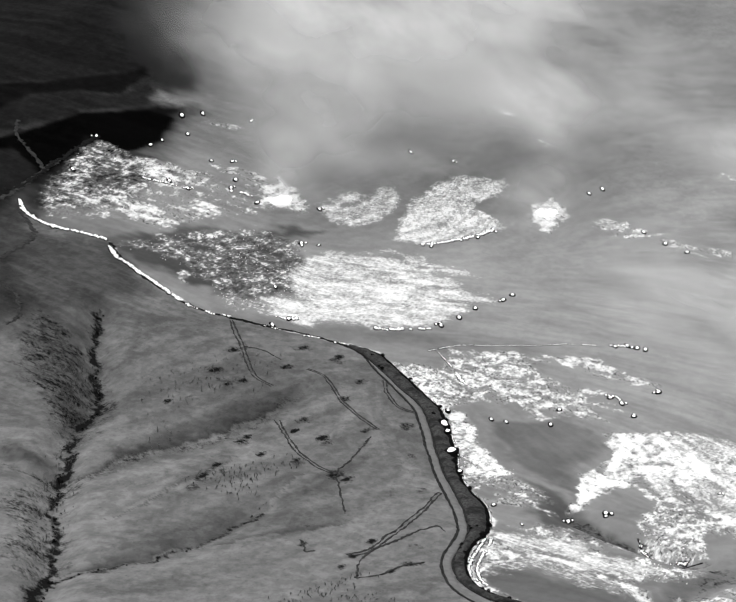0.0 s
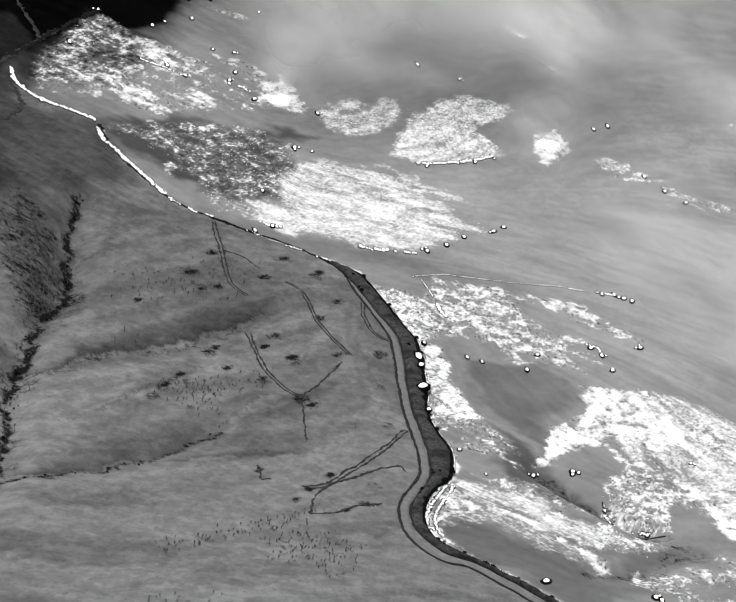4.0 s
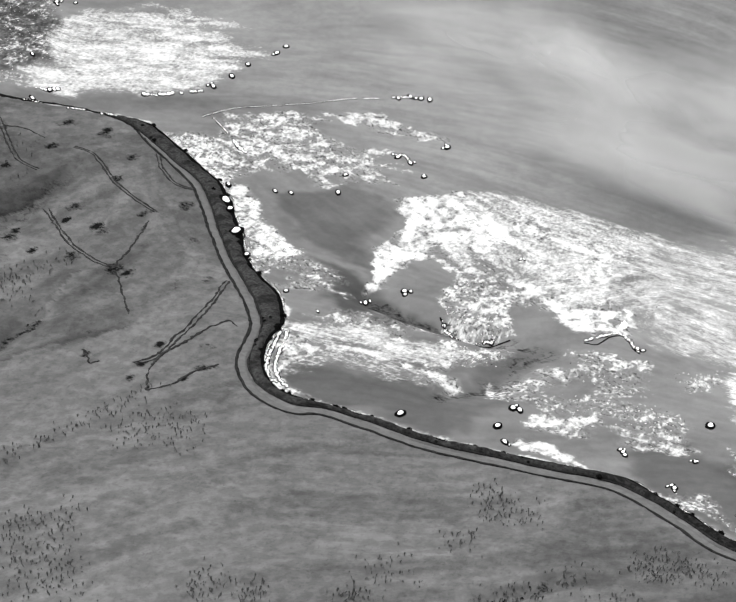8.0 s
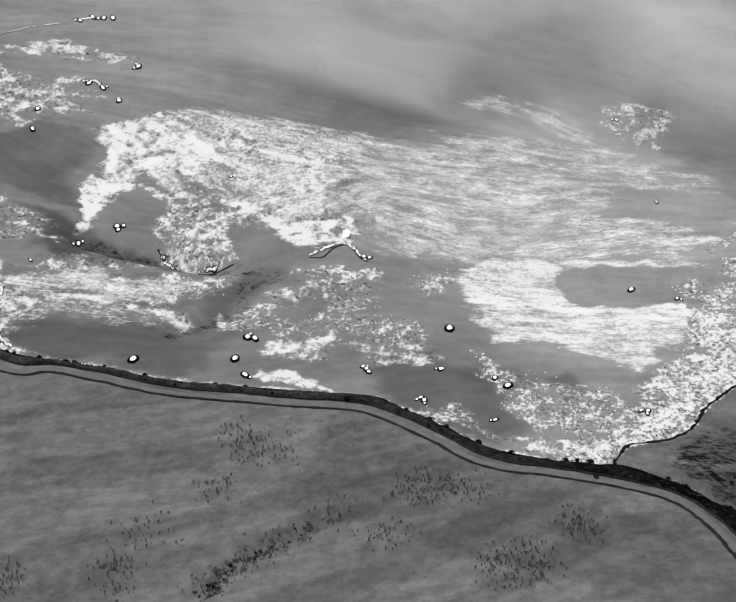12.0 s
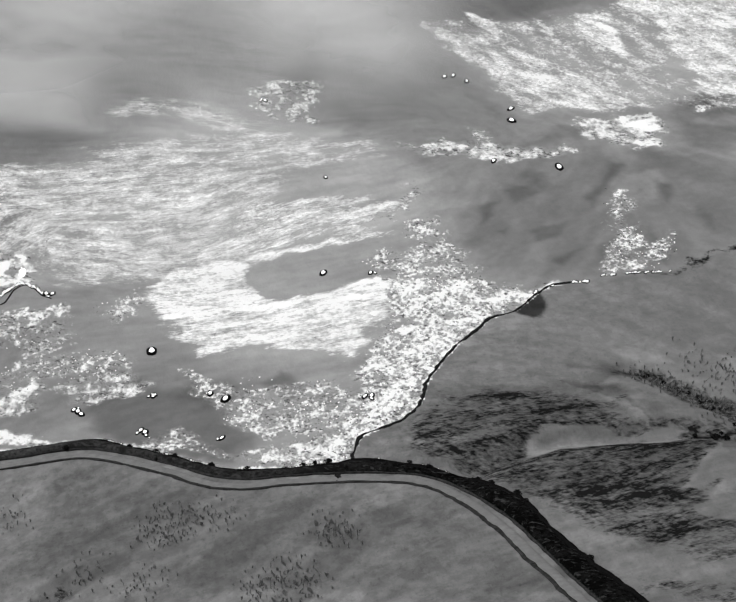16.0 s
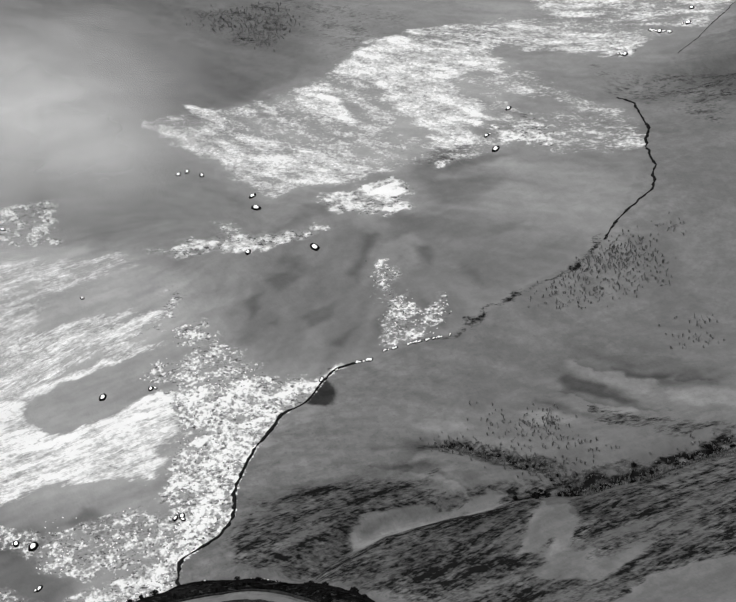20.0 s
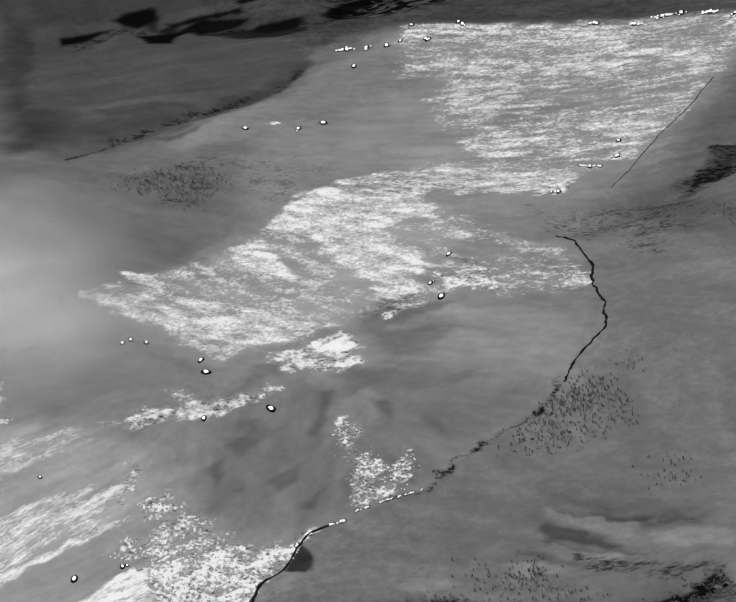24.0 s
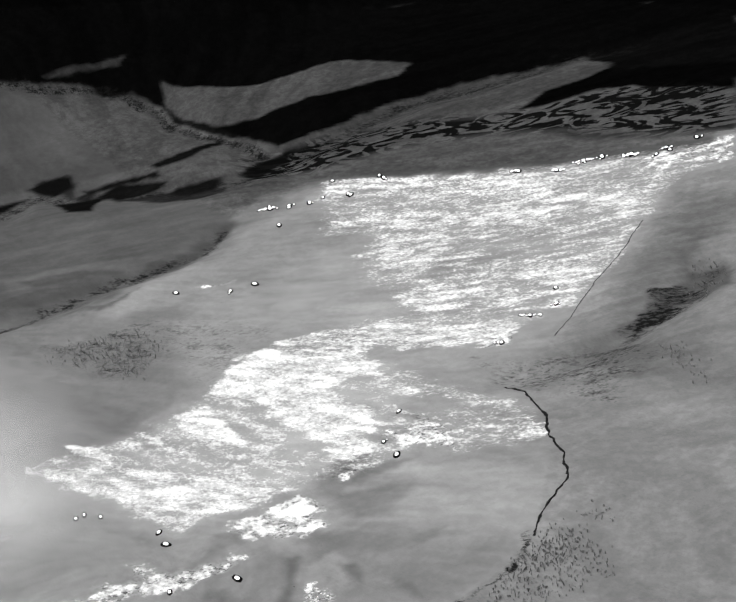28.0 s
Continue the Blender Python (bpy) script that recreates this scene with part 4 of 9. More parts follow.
TONE_73 = [(-27.3, 477.4), (48.8, 440), (71.3, 432.4), (87.6, 399.8), (91.8, 371.2), (-28.1, 422.6)]
TONE_74 = [(-39, 700.4), (-26, 710.8), (0.5, 758.2), (12.8, 768.7), (32.1, 754.6), (47.4, 728.9), (61.8, 713.7), (51.9, 690.5), (44.2, 664.2), (33.5, 642.2), (14.1, 617.9), (-3.2, 599.1), (-21.6, 596.8), (-32.6, 609.8), (-32.7, 636.3), (-31.2, 664.7)]
TONE_75 = [(-14.5, 703.3), (6.6, 722.6), (1.6, 762.6), (14.4, 767.8), (39.9, 750.4), (57.5, 716.1), (87.3, 707.6), (91.7, 691.1), (70.3, 682.2), (48.1, 660.6), (29.5, 630.8), (9.4, 607.6), (-17.3, 614.4)]
TONE_76 = [(129.4, 821.7), (146.7, 824.4), (171.9, 808.5), (186.7, 814.7), (205.7, 814.7), (221.3, 836.7), (239.7, 838.9), (261.6, 791.5), (259.7, 749), (239.2, 720.2), (219.9, 696.8), (194.3, 699.5), (178.8, 698.7), (152.7, 708), (138.4, 755.6)]
TONE_77 = [(323.4, 950.7), (368.4, 980), (391.3, 934.2), (418.8, 892.7), (443.8, 859.5), (432, 818.2), (397, 793.2), (361.3, 765.1), (337.3, 747.3), (309.7, 759.4), (287.8, 758.6), (264.8, 807.2)]
TONE_78 = [(9.5, 585.2), (13.8, 605.8), (28.1, 615.3), (56.5, 623), (91.4, 627.7), (105.1, 616.7), (100.2, 574.1), (121.6, 551.5), (96.3, 524.1), (65, 515.3), (19, 540.9)]
TONE_79 = [(121.8, 549.7), (123.8, 543.8), (120.1, 533.5), (118.3, 535.8), (116.5, 540.6)]
SPUR = [(50.2, 446.2), (51.8, 451.1), (54.9, 456.7)]
TONE_80 = [(143.9, 1271.3), (320.4, 1126.5), (409.3, 1073.4), (519.6, 851.2), (852.3, 1210.9), (285.4, 1765.9)]
TONE_81 = [(324.1, 718), (354.9, 747.5), (395.7, 783.9), (425.5, 808.2), (451.1, 756.1), (313.9, 566.1), (310.6, 614.6), (299.2, 657), (292.7, 696.2)]
TONE_82 = [(351.2, 713.9), (366.6, 717.9), (370.5, 707.5), (356.8, 699.6), (335.2, 692.1), (334.3, 703.9)]
TONE_83 = [(399.4, 773.5), (401.7, 741), (374, 709.5), (379.1, 730.4)]
TONE_84 = [(317.1, 696.2), (334, 680.5), (324.1, 652.7), (308.4, 662.2), (304.7, 679)]
TONE_85 = [(409.9, 743.1), (444.6, 747.1), (335.9, 596.4), (334, 637.9), (361.4, 687.6)]
TONE_86 = [(244, 1176.4), (264, 1161.9), (275.9, 1152.5), (266.1, 1132.9), (254.6, 1135), (245.9, 1157.5)]
TONE_87 = [(274.3, 1129), (297.7, 1111.3), (319.2, 1083.1), (308.5, 1070.5), (281.7, 1098)]
TONE_88 = [(334.1, 1085.9), (352.2, 1077), (357.5, 1082.6), (355.7, 1097.3), (346.9, 1083.6), (337.7, 1088)]
TONE_89 = [(307.4, 1143.1), (334, 1125.3), (339.3, 1124.6), (327.1, 1143.1), (312, 1147.8)]
TONE_90 = [(176.4, 950.7), (185.8, 931.2), (193.2, 926), (180.9, 923.6)]
TONE_91 = [(221.1, 1004), (258, 983.9), (271.3, 992.2), (247, 1007), (210.3, 1029.8), (180, 1027.4), (177.1, 1018.2), (208.8, 1003.9)]
TONE_92 = [(170.4, 997), (189.7, 969.4), (206.2, 962.4), (241.1, 972.3), (234.4, 973.7), (200.5, 979.9), (172.3, 1003)]
TONE_93 = [(303.5, 1058.1), (306.7, 1040.5), (291.6, 1010.6), (267.3, 988.6), (248.1, 990.3), (241.2, 991.6), (251.3, 1005.1), (270.8, 1003.5)]
THICKET_39 = [(214.1, 932.6), (238.4, 911.3), (246.2, 853.6), (229.4, 815.1), (211.4, 844.6), (207.1, 884)]
TONE_94 = [(164.8, 622.6), (174.6, 622.7), (172, 605.5), (161.1, 606.6)]
TONE_95 = [(133.3, 614.6), (142.9, 614.8), (137.3, 601.6), (130.3, 599.1)]
TONE_96 = [(135.4, 589.9), (141.3, 588.8), (134.7, 577.4), (130.1, 577.4)]
TONE_97 = [(136.8, 649.6), (144.6, 642.2), (137.6, 629.4)]
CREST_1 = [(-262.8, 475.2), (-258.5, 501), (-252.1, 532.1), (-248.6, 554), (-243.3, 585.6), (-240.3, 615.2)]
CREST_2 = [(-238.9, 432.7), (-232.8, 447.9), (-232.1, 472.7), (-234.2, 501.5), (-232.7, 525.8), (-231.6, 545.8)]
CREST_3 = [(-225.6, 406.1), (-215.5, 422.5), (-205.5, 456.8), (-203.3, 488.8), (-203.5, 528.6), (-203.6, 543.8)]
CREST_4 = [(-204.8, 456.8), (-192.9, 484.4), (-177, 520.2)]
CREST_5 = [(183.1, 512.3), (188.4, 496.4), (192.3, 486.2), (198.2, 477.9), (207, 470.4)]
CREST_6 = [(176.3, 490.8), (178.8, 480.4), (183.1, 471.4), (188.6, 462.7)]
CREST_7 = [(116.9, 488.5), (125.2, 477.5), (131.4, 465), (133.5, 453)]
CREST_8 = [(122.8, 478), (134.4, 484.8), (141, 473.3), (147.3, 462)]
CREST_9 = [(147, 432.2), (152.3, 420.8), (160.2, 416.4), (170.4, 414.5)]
TONE_98 = [(453.6, 998.5), (473.3, 997.1), (500.9, 982.6), (529, 969.6), (557.7, 959.3), (570.9, 945.9), (515.7, 867.5), (514.6, 893.2), (509.5, 920.5), (504.5, 946.3), (490.4, 967.4), (473.1, 970.6), (451.2, 984.7)]
TONE_99 = [(461.1, 1115.4), (459.1, 1081), (489, 1056.4), (524.5, 1036.5), (567.6, 992.9), (594.4, 979.2), (619.2, 1014.5), (619.9, 1077.9), (569.4, 1262.6), (502.8, 1180.6)]
TONE_100 = [(525.7, 1109.6), (550.8, 1121.1), (569.2, 1080.6), (575.4, 1056.7), (553.5, 1055.4), (527.4, 1086.5)]
TONE_101 = [(499.3, 1265.6), (520.3, 1232.5), (535, 1176), (511.6, 1156.1), (488.6, 1214.4)]
STREAK_1 = [(140.1, 444.9), (132.4, 450), (125.8, 454.1), (116, 459), (107.7, 462.5), (97.7, 464.8)]
STREAK_2 = [(146.9, 443.8), (141.6, 432.4), (137.9, 423.6), (137.1, 409.5)]
STREAK_3 = [(180.2, 419.5), (173.7, 409.9), (164.9, 405.9), (155.5, 402.3)]
STREAK_4 = [(169.1, 382.1), (164.1, 379.6), (162.6, 387.5), (159.4, 389.7), (148.8, 387.2), (140.6, 389.9)]
STREAK_5 = [(138.3, 442), (126.4, 437), (114.4, 438.4), (99.4, 436.4), (89.4, 437.5)]
ASH_91 = [(-198.6, 658.8), (-183.8, 658.5), (-168.5, 632.6), (-153.4, 617.5), (-144.2, 603.8), (-149.9, 600.2), (-161, 597.9), (-169.1, 607.2), (-180.1, 624.8)]
ASH_92 = [(-219.8, 721.5), (-204.1, 733.5), (-182.6, 740.6), (-185.4, 723.9), (-168.5, 718.8), (-151.7, 713.5), (-160.5, 690.8), (-181.8, 687), (-191.1, 664), (-203, 677.3)]
ASH_93 = [(-161.8, 695.4), (-150.4, 708.8), (-132.7, 698.5), (-144.8, 687.8), (-150.4, 681.3)]
ASH_94 = [(-170.9, 755.1), (-149.5, 764.5), (-132.6, 752.5), (-149, 747.1), (-164.9, 747.6)]
ASH_95 = [(-158.2, 599.7), (-145.4, 607.9), (-128.2, 594.8), (-134.7, 588.4), (-150.3, 590.5)]
ASH_96 = [(-133.7, 546.4), (-122.6, 557.3), (-110.6, 559.9), (-91.2, 557.9), (-73.7, 563.3), (-82.2, 545.8), (-95.7, 538.4), (-87.7, 530.4), (-102.8, 530.3), (-116.4, 535.1), (-126.7, 533.4)]
ASH_97 = [(-112.1, 541.8), (-99.5, 553.2), (-85.3, 552.6), (-90.3, 541.3), (-103.4, 538.3)]
ASH_98 = [(-133.3, 529.5), (-129.3, 531.8), (-122, 507.3), (-113.1, 502.3), (-121.2, 499.8)]
ASH_99 = [(-46.1, 524.2), (-23.7, 539.5), (-21.5, 524.8), (-30.4, 508.9), (-43.5, 510)]
ASH_100 = [(-43.5, 494.9), (-29.3, 501.9), (-17.3, 496.7), (-34.9, 493.6)]
ASH_101 = [(-20.1, 525.5), (-2.9, 537.8), (0.2, 523.7), (-17.2, 515.3)]
ASH_102 = [(-66.7, 537.6), (-53.1, 553.1), (-48.8, 530.7), (-62.3, 523.8)]
ASH_103 = [(-52.4, 557.7), (-41.5, 565.5), (-40.5, 559.7), (-51, 550)]
ASH_104 = [(-86.6, 564.8), (-65.2, 567.9), (-60.1, 557.8), (-77.7, 546.2)]
ASH_105 = [(-41.7, 576.1), (-20, 587.5), (-15.2, 564.2), (-33.7, 546.6)]
ASH_106 = [(4.5, 591.2), (12.2, 608.2), (26.2, 610.7), (32.4, 542.7), (18.9, 536.5), (12.2, 561.2)]
ASH_107 = [(-112.3, 706.4), (-93.1, 721.4), (-66.4, 718.6), (-39.7, 712.7), (-35.7, 673.3), (-39.4, 641.5), (-56.3, 613.2), (-67, 626.1), (-87.5, 643.4), (-105.8, 662.6)]
ASH_108 = [(-37.3, 628.3), (-32.7, 630.8), (-25.3, 602.4), (-30.4, 604.3)]
ASH_110 = [(-68.4, 669.8), (-52.3, 689.5), (-42.1, 669.7), (-44.1, 629.3), (-54.8, 614), (-62.4, 628.6)]
ASH_111 = [(-132.3, 682.5), (-118.7, 702.2), (-99.3, 698.3), (-82.9, 671.4), (-89.4, 652.2), (-104.8, 658.1), (-107.8, 641.1), (-113.9, 637.4), (-120.7, 604.1), (-126.5, 619.7), (-122.4, 657.4)]
ASH_112 = [(17.3, 610.8), (29.1, 631.4), (46.8, 638.6), (70, 648.6), (83.4, 648.6), (79.3, 615.8), (57.9, 622.8), (41, 603.9)]
ASH_113 = [(164.2, 696.8), (183.1, 689.2), (196.3, 681.2), (187.9, 661.8), (173, 663.4), (165.8, 678.8)]
ASH_114 = [(156.1, 626.1), (163.5, 628.8), (164.8, 607.8), (158.8, 594.7), (156.3, 611.4)]
ASH_115 = [(125.3, 695.8), (136.5, 685.5), (129.9, 661), (122.8, 672.5)]
ASH_116 = [(146.1, 828.6), (152.4, 823.1), (157.3, 807.9), (154.1, 793.6), (150.9, 801.5), (146.5, 817.9)]
ASH_117 = [(173.1, 811.7), (177.1, 800.6), (175.9, 781.7), (170.4, 783.1), (172.6, 796.9)]
ASH_118 = [(221.3, 836.7), (228.7, 828.5), (237.6, 844.2), (242, 839.1), (242.8, 820.9), (231.4, 819.8), (222.4, 818.8), (221.8, 827.7)]
ASH_119 = [(184.6, 686.4), (195.3, 685.1), (194.1, 674.4), (182.8, 674), (174.8, 668.6), (174.7, 680.7)]
ASH_120 = [(241.9, 843.8), (268, 832.6), (282.5, 823.7), (255.7, 768.8), (248.2, 790.5), (236.3, 811.4)]
ASH_121 = [(127.3, 704.3), (136.3, 694.4), (132.5, 675.2), (124.8, 678.1), (125.7, 690.1)]
ASH_122 = [(153.1, 672.8), (161.2, 666.4), (157.5, 657.8), (152.1, 666)]
THICKET_40 = [(110.6, 441.4), (122.9, 442.6), (135.6, 440.7), (138.5, 433.7), (130.9, 422.5), (133.8, 407.7), (122.3, 406.8), (112.3, 402.6), (106.1, 415.4), (102.9, 432.9), (95.3, 442.7)]
THICKET_41 = [(73.6, 457.5), (81.9, 463.4), (98.2, 457.7), (93.6, 446.2), (79.7, 449.6)]
THICKET_42 = [(108.4, 381.6), (131, 370.9), (128.5, 362.4), (108.3, 372.1)]
STREAK_6 = [(77.9, 461.9), (85.2, 453.5), (92.6, 461.2), (103.8, 461.1), (116.9, 459.2), (127.8, 453.2), (138.4, 451.6), (150.8, 443.6)]
STREAK_7 = [(77.8, 485.6), (89.7, 479.9), (102.4, 480.1), (110.7, 470.7)]
TONE_102 = [(100.2, 455.5), (105.9, 459.4), (120.2, 457.1), (123.4, 449.8), (112.9, 446.4), (100.3, 449.6)]
TONE_103 = [(127.5, 446.8), (133.1, 450), (138.1, 445.7), (134.5, 441.1), (128.9, 442.7)]
TONE_104 = [(131, 414.2), (141.7, 432.5), (149.3, 438.3), (147.9, 430), (140.3, 418.8), (134.5, 414.2)]
TONE_105 = [(134.5, 410.1), (142.7, 415.1), (141.4, 407.4), (135.9, 406.9)]
TONE_106 = [(121.4, 654.1), (157.5, 610.2), (146.3, 566.3), (128.3, 566.3), (112.8, 597.5)]
TONE_107 = [(182.7, 661.7), (202.9, 646), (203.1, 624), (180.9, 631.6)]
TONE_108 = [(157.6, 692.2), (173.7, 681.8), (160.6, 673.1), (145.9, 681.9)]
TONE_109 = [(166, 641.5), (177.3, 640.5), (177, 620.2), (164.7, 603), (157.5, 610.2)]
TONE_110 = [(127.2, 639), (134.6, 641.9), (138.7, 633.2), (130.3, 626.7)]
TONE_111 = [(129.1, 600.2), (138.4, 605.1), (143.2, 605.2), (136.4, 593.4), (129.5, 591)]
TONE_112 = [(130.3, 572.9), (138.1, 578.5), (141.5, 579.7), (133.8, 569.6)]
TONE_113 = [(119.4, 604.7), (125.2, 608.4), (120.9, 598.9)]
TONE_114 = [(177.2, 630.2), (180.9, 626.5), (176.9, 610.3), (175.8, 621.4)]
TONE_115 = [(152.5, 624.8), (167.2, 650.7), (169.8, 648.1), (152.6, 615)]
TONE_116 = [(118, 628.7), (125.2, 631.5), (116.6, 611.7)]
TONE_117 = [(148.4, 582), (153, 586.6), (145.7, 566.8)]
TONE_118 = [(183.9, 603), (185.6, 581.7), (183.2, 579.4), (180.2, 597)]
TONE_119 = [(201.9, 625.3), (212.7, 618.9), (207.5, 613.9), (199.1, 617.7)]
TONE_120 = [(164.6, 584.2), (169.1, 570.5), (163.3, 558.4), (159.9, 566.2)]
TONE_121 = [(-519.3, 783.9), (-467, 956.2), (-433.3, 904.4), (-451.8, 849.9), (-472.6, 757.1), (-477.6, 726.8)]
TONE_122 = [(-477.6, 726.8), (-471.1, 755), (-460.1, 810.8), (-424.2, 884.1), (-418.3, 855.2), (-431.4, 830.8), (-429.5, 797.3), (-420.8, 759), (-418.6, 727.9), (-420.9, 708.7), (-405.2, 681.7), (-409.6, 632.9)]
TONE_123 = [(-437.3, 671.3), (-424.6, 710.3), (-395.3, 674.4), (-352.3, 603.3), (-354.6, 555.8)]
TONE_124 = [(52.6, 731.8), (98.4, 699.1), (106.7, 648.1), (92.4, 615.5), (32.8, 610.7), (21.7, 639), (35.6, 735.1)]
ASH_124 = [(40.5, 658.1), (56.7, 658.4), (86.8, 646.9), (99.4, 645.2), (87.5, 628.5), (58.7, 626.6), (33.4, 614.2)]
BRUSH_36 = [(-170.7, 405.8), (-157.8, 463), (-153.7, 479.4), (-152.3, 477.5), (-156, 460.3), (-169, 403.5)]
BRUSH_37 = [(-155.9, 373), (-142.9, 388.2), (-119.3, 340.1), (-136.4, 329.8)]
BRUSH_38 = [(-157.3, 450.7), (-135.4, 473.9), (-126.6, 441.2), (-146.8, 431.3)]
TONE_125 = [(245.2, 1182.6), (252.9, 1186.3), (270, 1169.3), (260.8, 1152.9), (250.3, 1146.2), (240.5, 1157.7)]
TONE_126 = [(248.6, 1137.4), (260.5, 1121.1), (266.5, 1126.4), (259.2, 1109.8), (251, 1109.3), (245.7, 1125.1)]
TONE_127 = [(273.9, 1120.4), (288, 1114.6), (300.4, 1097.1), (293.7, 1087.1), (281.5, 1090.3), (270.2, 1103.3)]
TONE_128 = [(302.1, 1084.4), (314.9, 1085.9), (323.5, 1080.2), (313.7, 1063.5), (303.3, 1064.3), (294.1, 1074.6)]
TONE_129 = [(336.2, 1084.4), (348.3, 1080.7), (349.6, 1064.9), (339.8, 1049.1), (333.1, 1070.9)]
TONE_130 = [(303.8, 1155.7), (316.9, 1145.8), (336.2, 1130.6), (345.7, 1133), (328.1, 1145.4), (308.4, 1160.5)]
TONE_131 = [(180, 1027.4), (202.4, 1020.9), (230.1, 994.8), (244.6, 981.2), (218.5, 996.7), (188, 1007.1)]
TONE_132 = [(194.8, 1043), (217.5, 1028.7), (240.4, 1002.7), (224.4, 1013.2), (199.1, 1025.7)]
TONE_133 = [(206.8, 1064), (233.5, 1038.5), (256.5, 1011.9), (239.9, 1021.5), (210.9, 1046.2)]
TONE_134 = [(454.4, 976), (488.4, 964.2), (517.8, 897.9), (523.6, 856.7), (496.6, 819.2), (484.5, 849.3), (462.1, 880.1), (445, 915), (436.9, 945.7)]
TONE_135 = [(504.5, 946.3), (509.5, 920.5), (514.6, 893.2), (519.6, 851.2), (574.8, 927.7), (557.7, 959.3), (529, 969.6), (500.9, 982.6), (476.7, 990.7), (490.4, 967.4)]
TONE_136 = [(182.3, 506.9), (187.3, 503.7), (191, 489.5), (195.5, 477.9), (190.6, 476), (185, 485.1), (181.8, 497.2)]
TONE_137 = [(176.2, 488.9), (180.7, 478.5), (185.2, 467), (181, 466.7), (175.8, 476.6)]
TONE_138 = [(159, 488.8), (167.7, 483.2), (172.4, 471.7), (166.1, 472.5), (158.9, 481.5)]
TONE_139 = [(195.2, 471.2), (203, 464.8), (205.7, 453.9), (198.7, 455.8), (193.7, 465)]
TONE_140 = [(134, 503.4), (143.3, 498.4), (146.9, 489.4), (138.3, 492)]
TONE_141 = [(177.9, 501.3), (182, 491), (184.4, 480.6), (180.7, 481.6), (176.9, 492.2)]
TONE_142 = [(191.7, 490.9), (198.8, 479.2), (202.8, 470.1), (196.6, 474.4), (191.7, 484.8)]
TONE_143 = [(167.2, 492.2), (172.7, 482.1), (174.5, 473.4), (169.2, 480.2)]
TONE_144 = [(-372, 595.5), (-330.6, 656), (-284.6, 678.7), (-248.7, 685.9), (-225.4, 632.4), (-257.9, 557.6), (-291.9, 514.1), (-317.2, 508.1)]
TONE_145 = [(-409.6, 718), (-425.4, 757.6), (-431.8, 795.3), (-412.7, 807.4), (-394.7, 797.9), (-390.5, 757.6), (-395.5, 731.4)]
SPOTS_A = [(-424, 873.2, 2.16), (-418.6, 885.3, 1.45), (-411, 853.5, 1.88), (-397.8, 899.1, 0.97), (-326.5, 946.1, 1.48), (-414.5, 833.9, 1.16), (-415, 821.3, 1.15), (-237.9, 985.4, 1.75), (-234.6, 996.6, 1.76), (-198.2, 955.8, 1.7), (-185.3, 950.6, 2.17), (-172.1, 946.5, 1.44), (-264, 949.4, 0.98), (-314.2, 781.7, 1.3), (-307.5, 786.6, 0.87), (-299.5, 722.2, 1.23), (-219.5, 812.6, 1.74), (-220.2, 801.6, 1.29), (-225.9, 779.6, 1.27), (-227.4, 763.1, 1.25), (-230.3, 748.2, 2.06), (-350.6, 809.5, 2.01), (-366.6, 813.3, 1.8), (-369.2, 823.6, 1.36), (-388.4, 790.8, 1.34), (-379.1, 792.2, 1.78), (-327, 830.1, 1.58), (-258.7, 869.8, 2.07), (-256.7, 886, 1.4), (-271.2, 839.6, 1.12)]
SPOTS_B = [(-436.2, 805.5, 1.6), (-387.5, 833.4, 1.15), (-279.9, 694.4, 1.79), (-281.9, 682.2, 0.99), (-381, 843.6, 0.93), (-306, 956, 0.99), (-188.6, 641.6, 1.66), (-184.7, 634.8, 1.46), (-181.4, 627.6, 1.09), (-173.4, 610.8, 1.6), (-143.3, 576, 0.97), (-128.1, 564, 0.63), (-156.9, 695.3, 0.92), (-130, 713.6, 0.93), (-144.5, 727.1, 1.52), (-138.5, 724.2, 1.7), (-130, 750.6, 1.35), (-149.8, 797.6, 1.42), (-153.3, 796.2, 1.22), (-157.8, 795, 1.42), (-161.7, 789.4, 1.21), (-154.5, 675.4, 1.98), (-174, 661.4, 1.43), (-107.4, 599.2, 1.8), (-118.1, 588.6, 0.97), (-82.6, 500.3, 1.3), (-52.6, 523.6, 1.18), (-50.4, 523.4, 1.18), (-54, 508.2, 1.3), (-54.7, 504.8, 0.87)]
SPOTS_C = [(-49.4, 496.7, 1), (-16.8, 512.2, 0.72), (-118, 894.8, 1.32), (61.8, 588.5, 1.22), (4.3, 547.6, 1.01), (6.5, 543.8, 1.15), (-15.7, 510.7, 0.83), (21.6, 512.5, 0.83), (25.6, 507.7, 1.37), (5.6, 515, 0.69), (1.4, 493.5, 0.8), (63.3, 495.7, 0.67), (-25.1, 596.8, 1.08), (-130.3, 714.1, 0.9), (-77.9, 654.1, 0.67), (2.5, 492, 0.9), (-14.8, 508.6, 0.79), (6.2, 515.4, 0.53), (22.9, 481.1, 0.63), (65.2, 495.6, 0.77), (127.7, 756, 0.9), (130.9, 754.9, 0.9), (135.2, 747.9, 0.89), (145.7, 713.2, 0.86), (145.1, 705.2, 1.19), (144.1, 700.6, 1.19), (150.1, 652.9, 1.29), (130.8, 665.5, 0.98), (247.1, 722.1, 1.24), (76.1, 583.9, 0.73)]
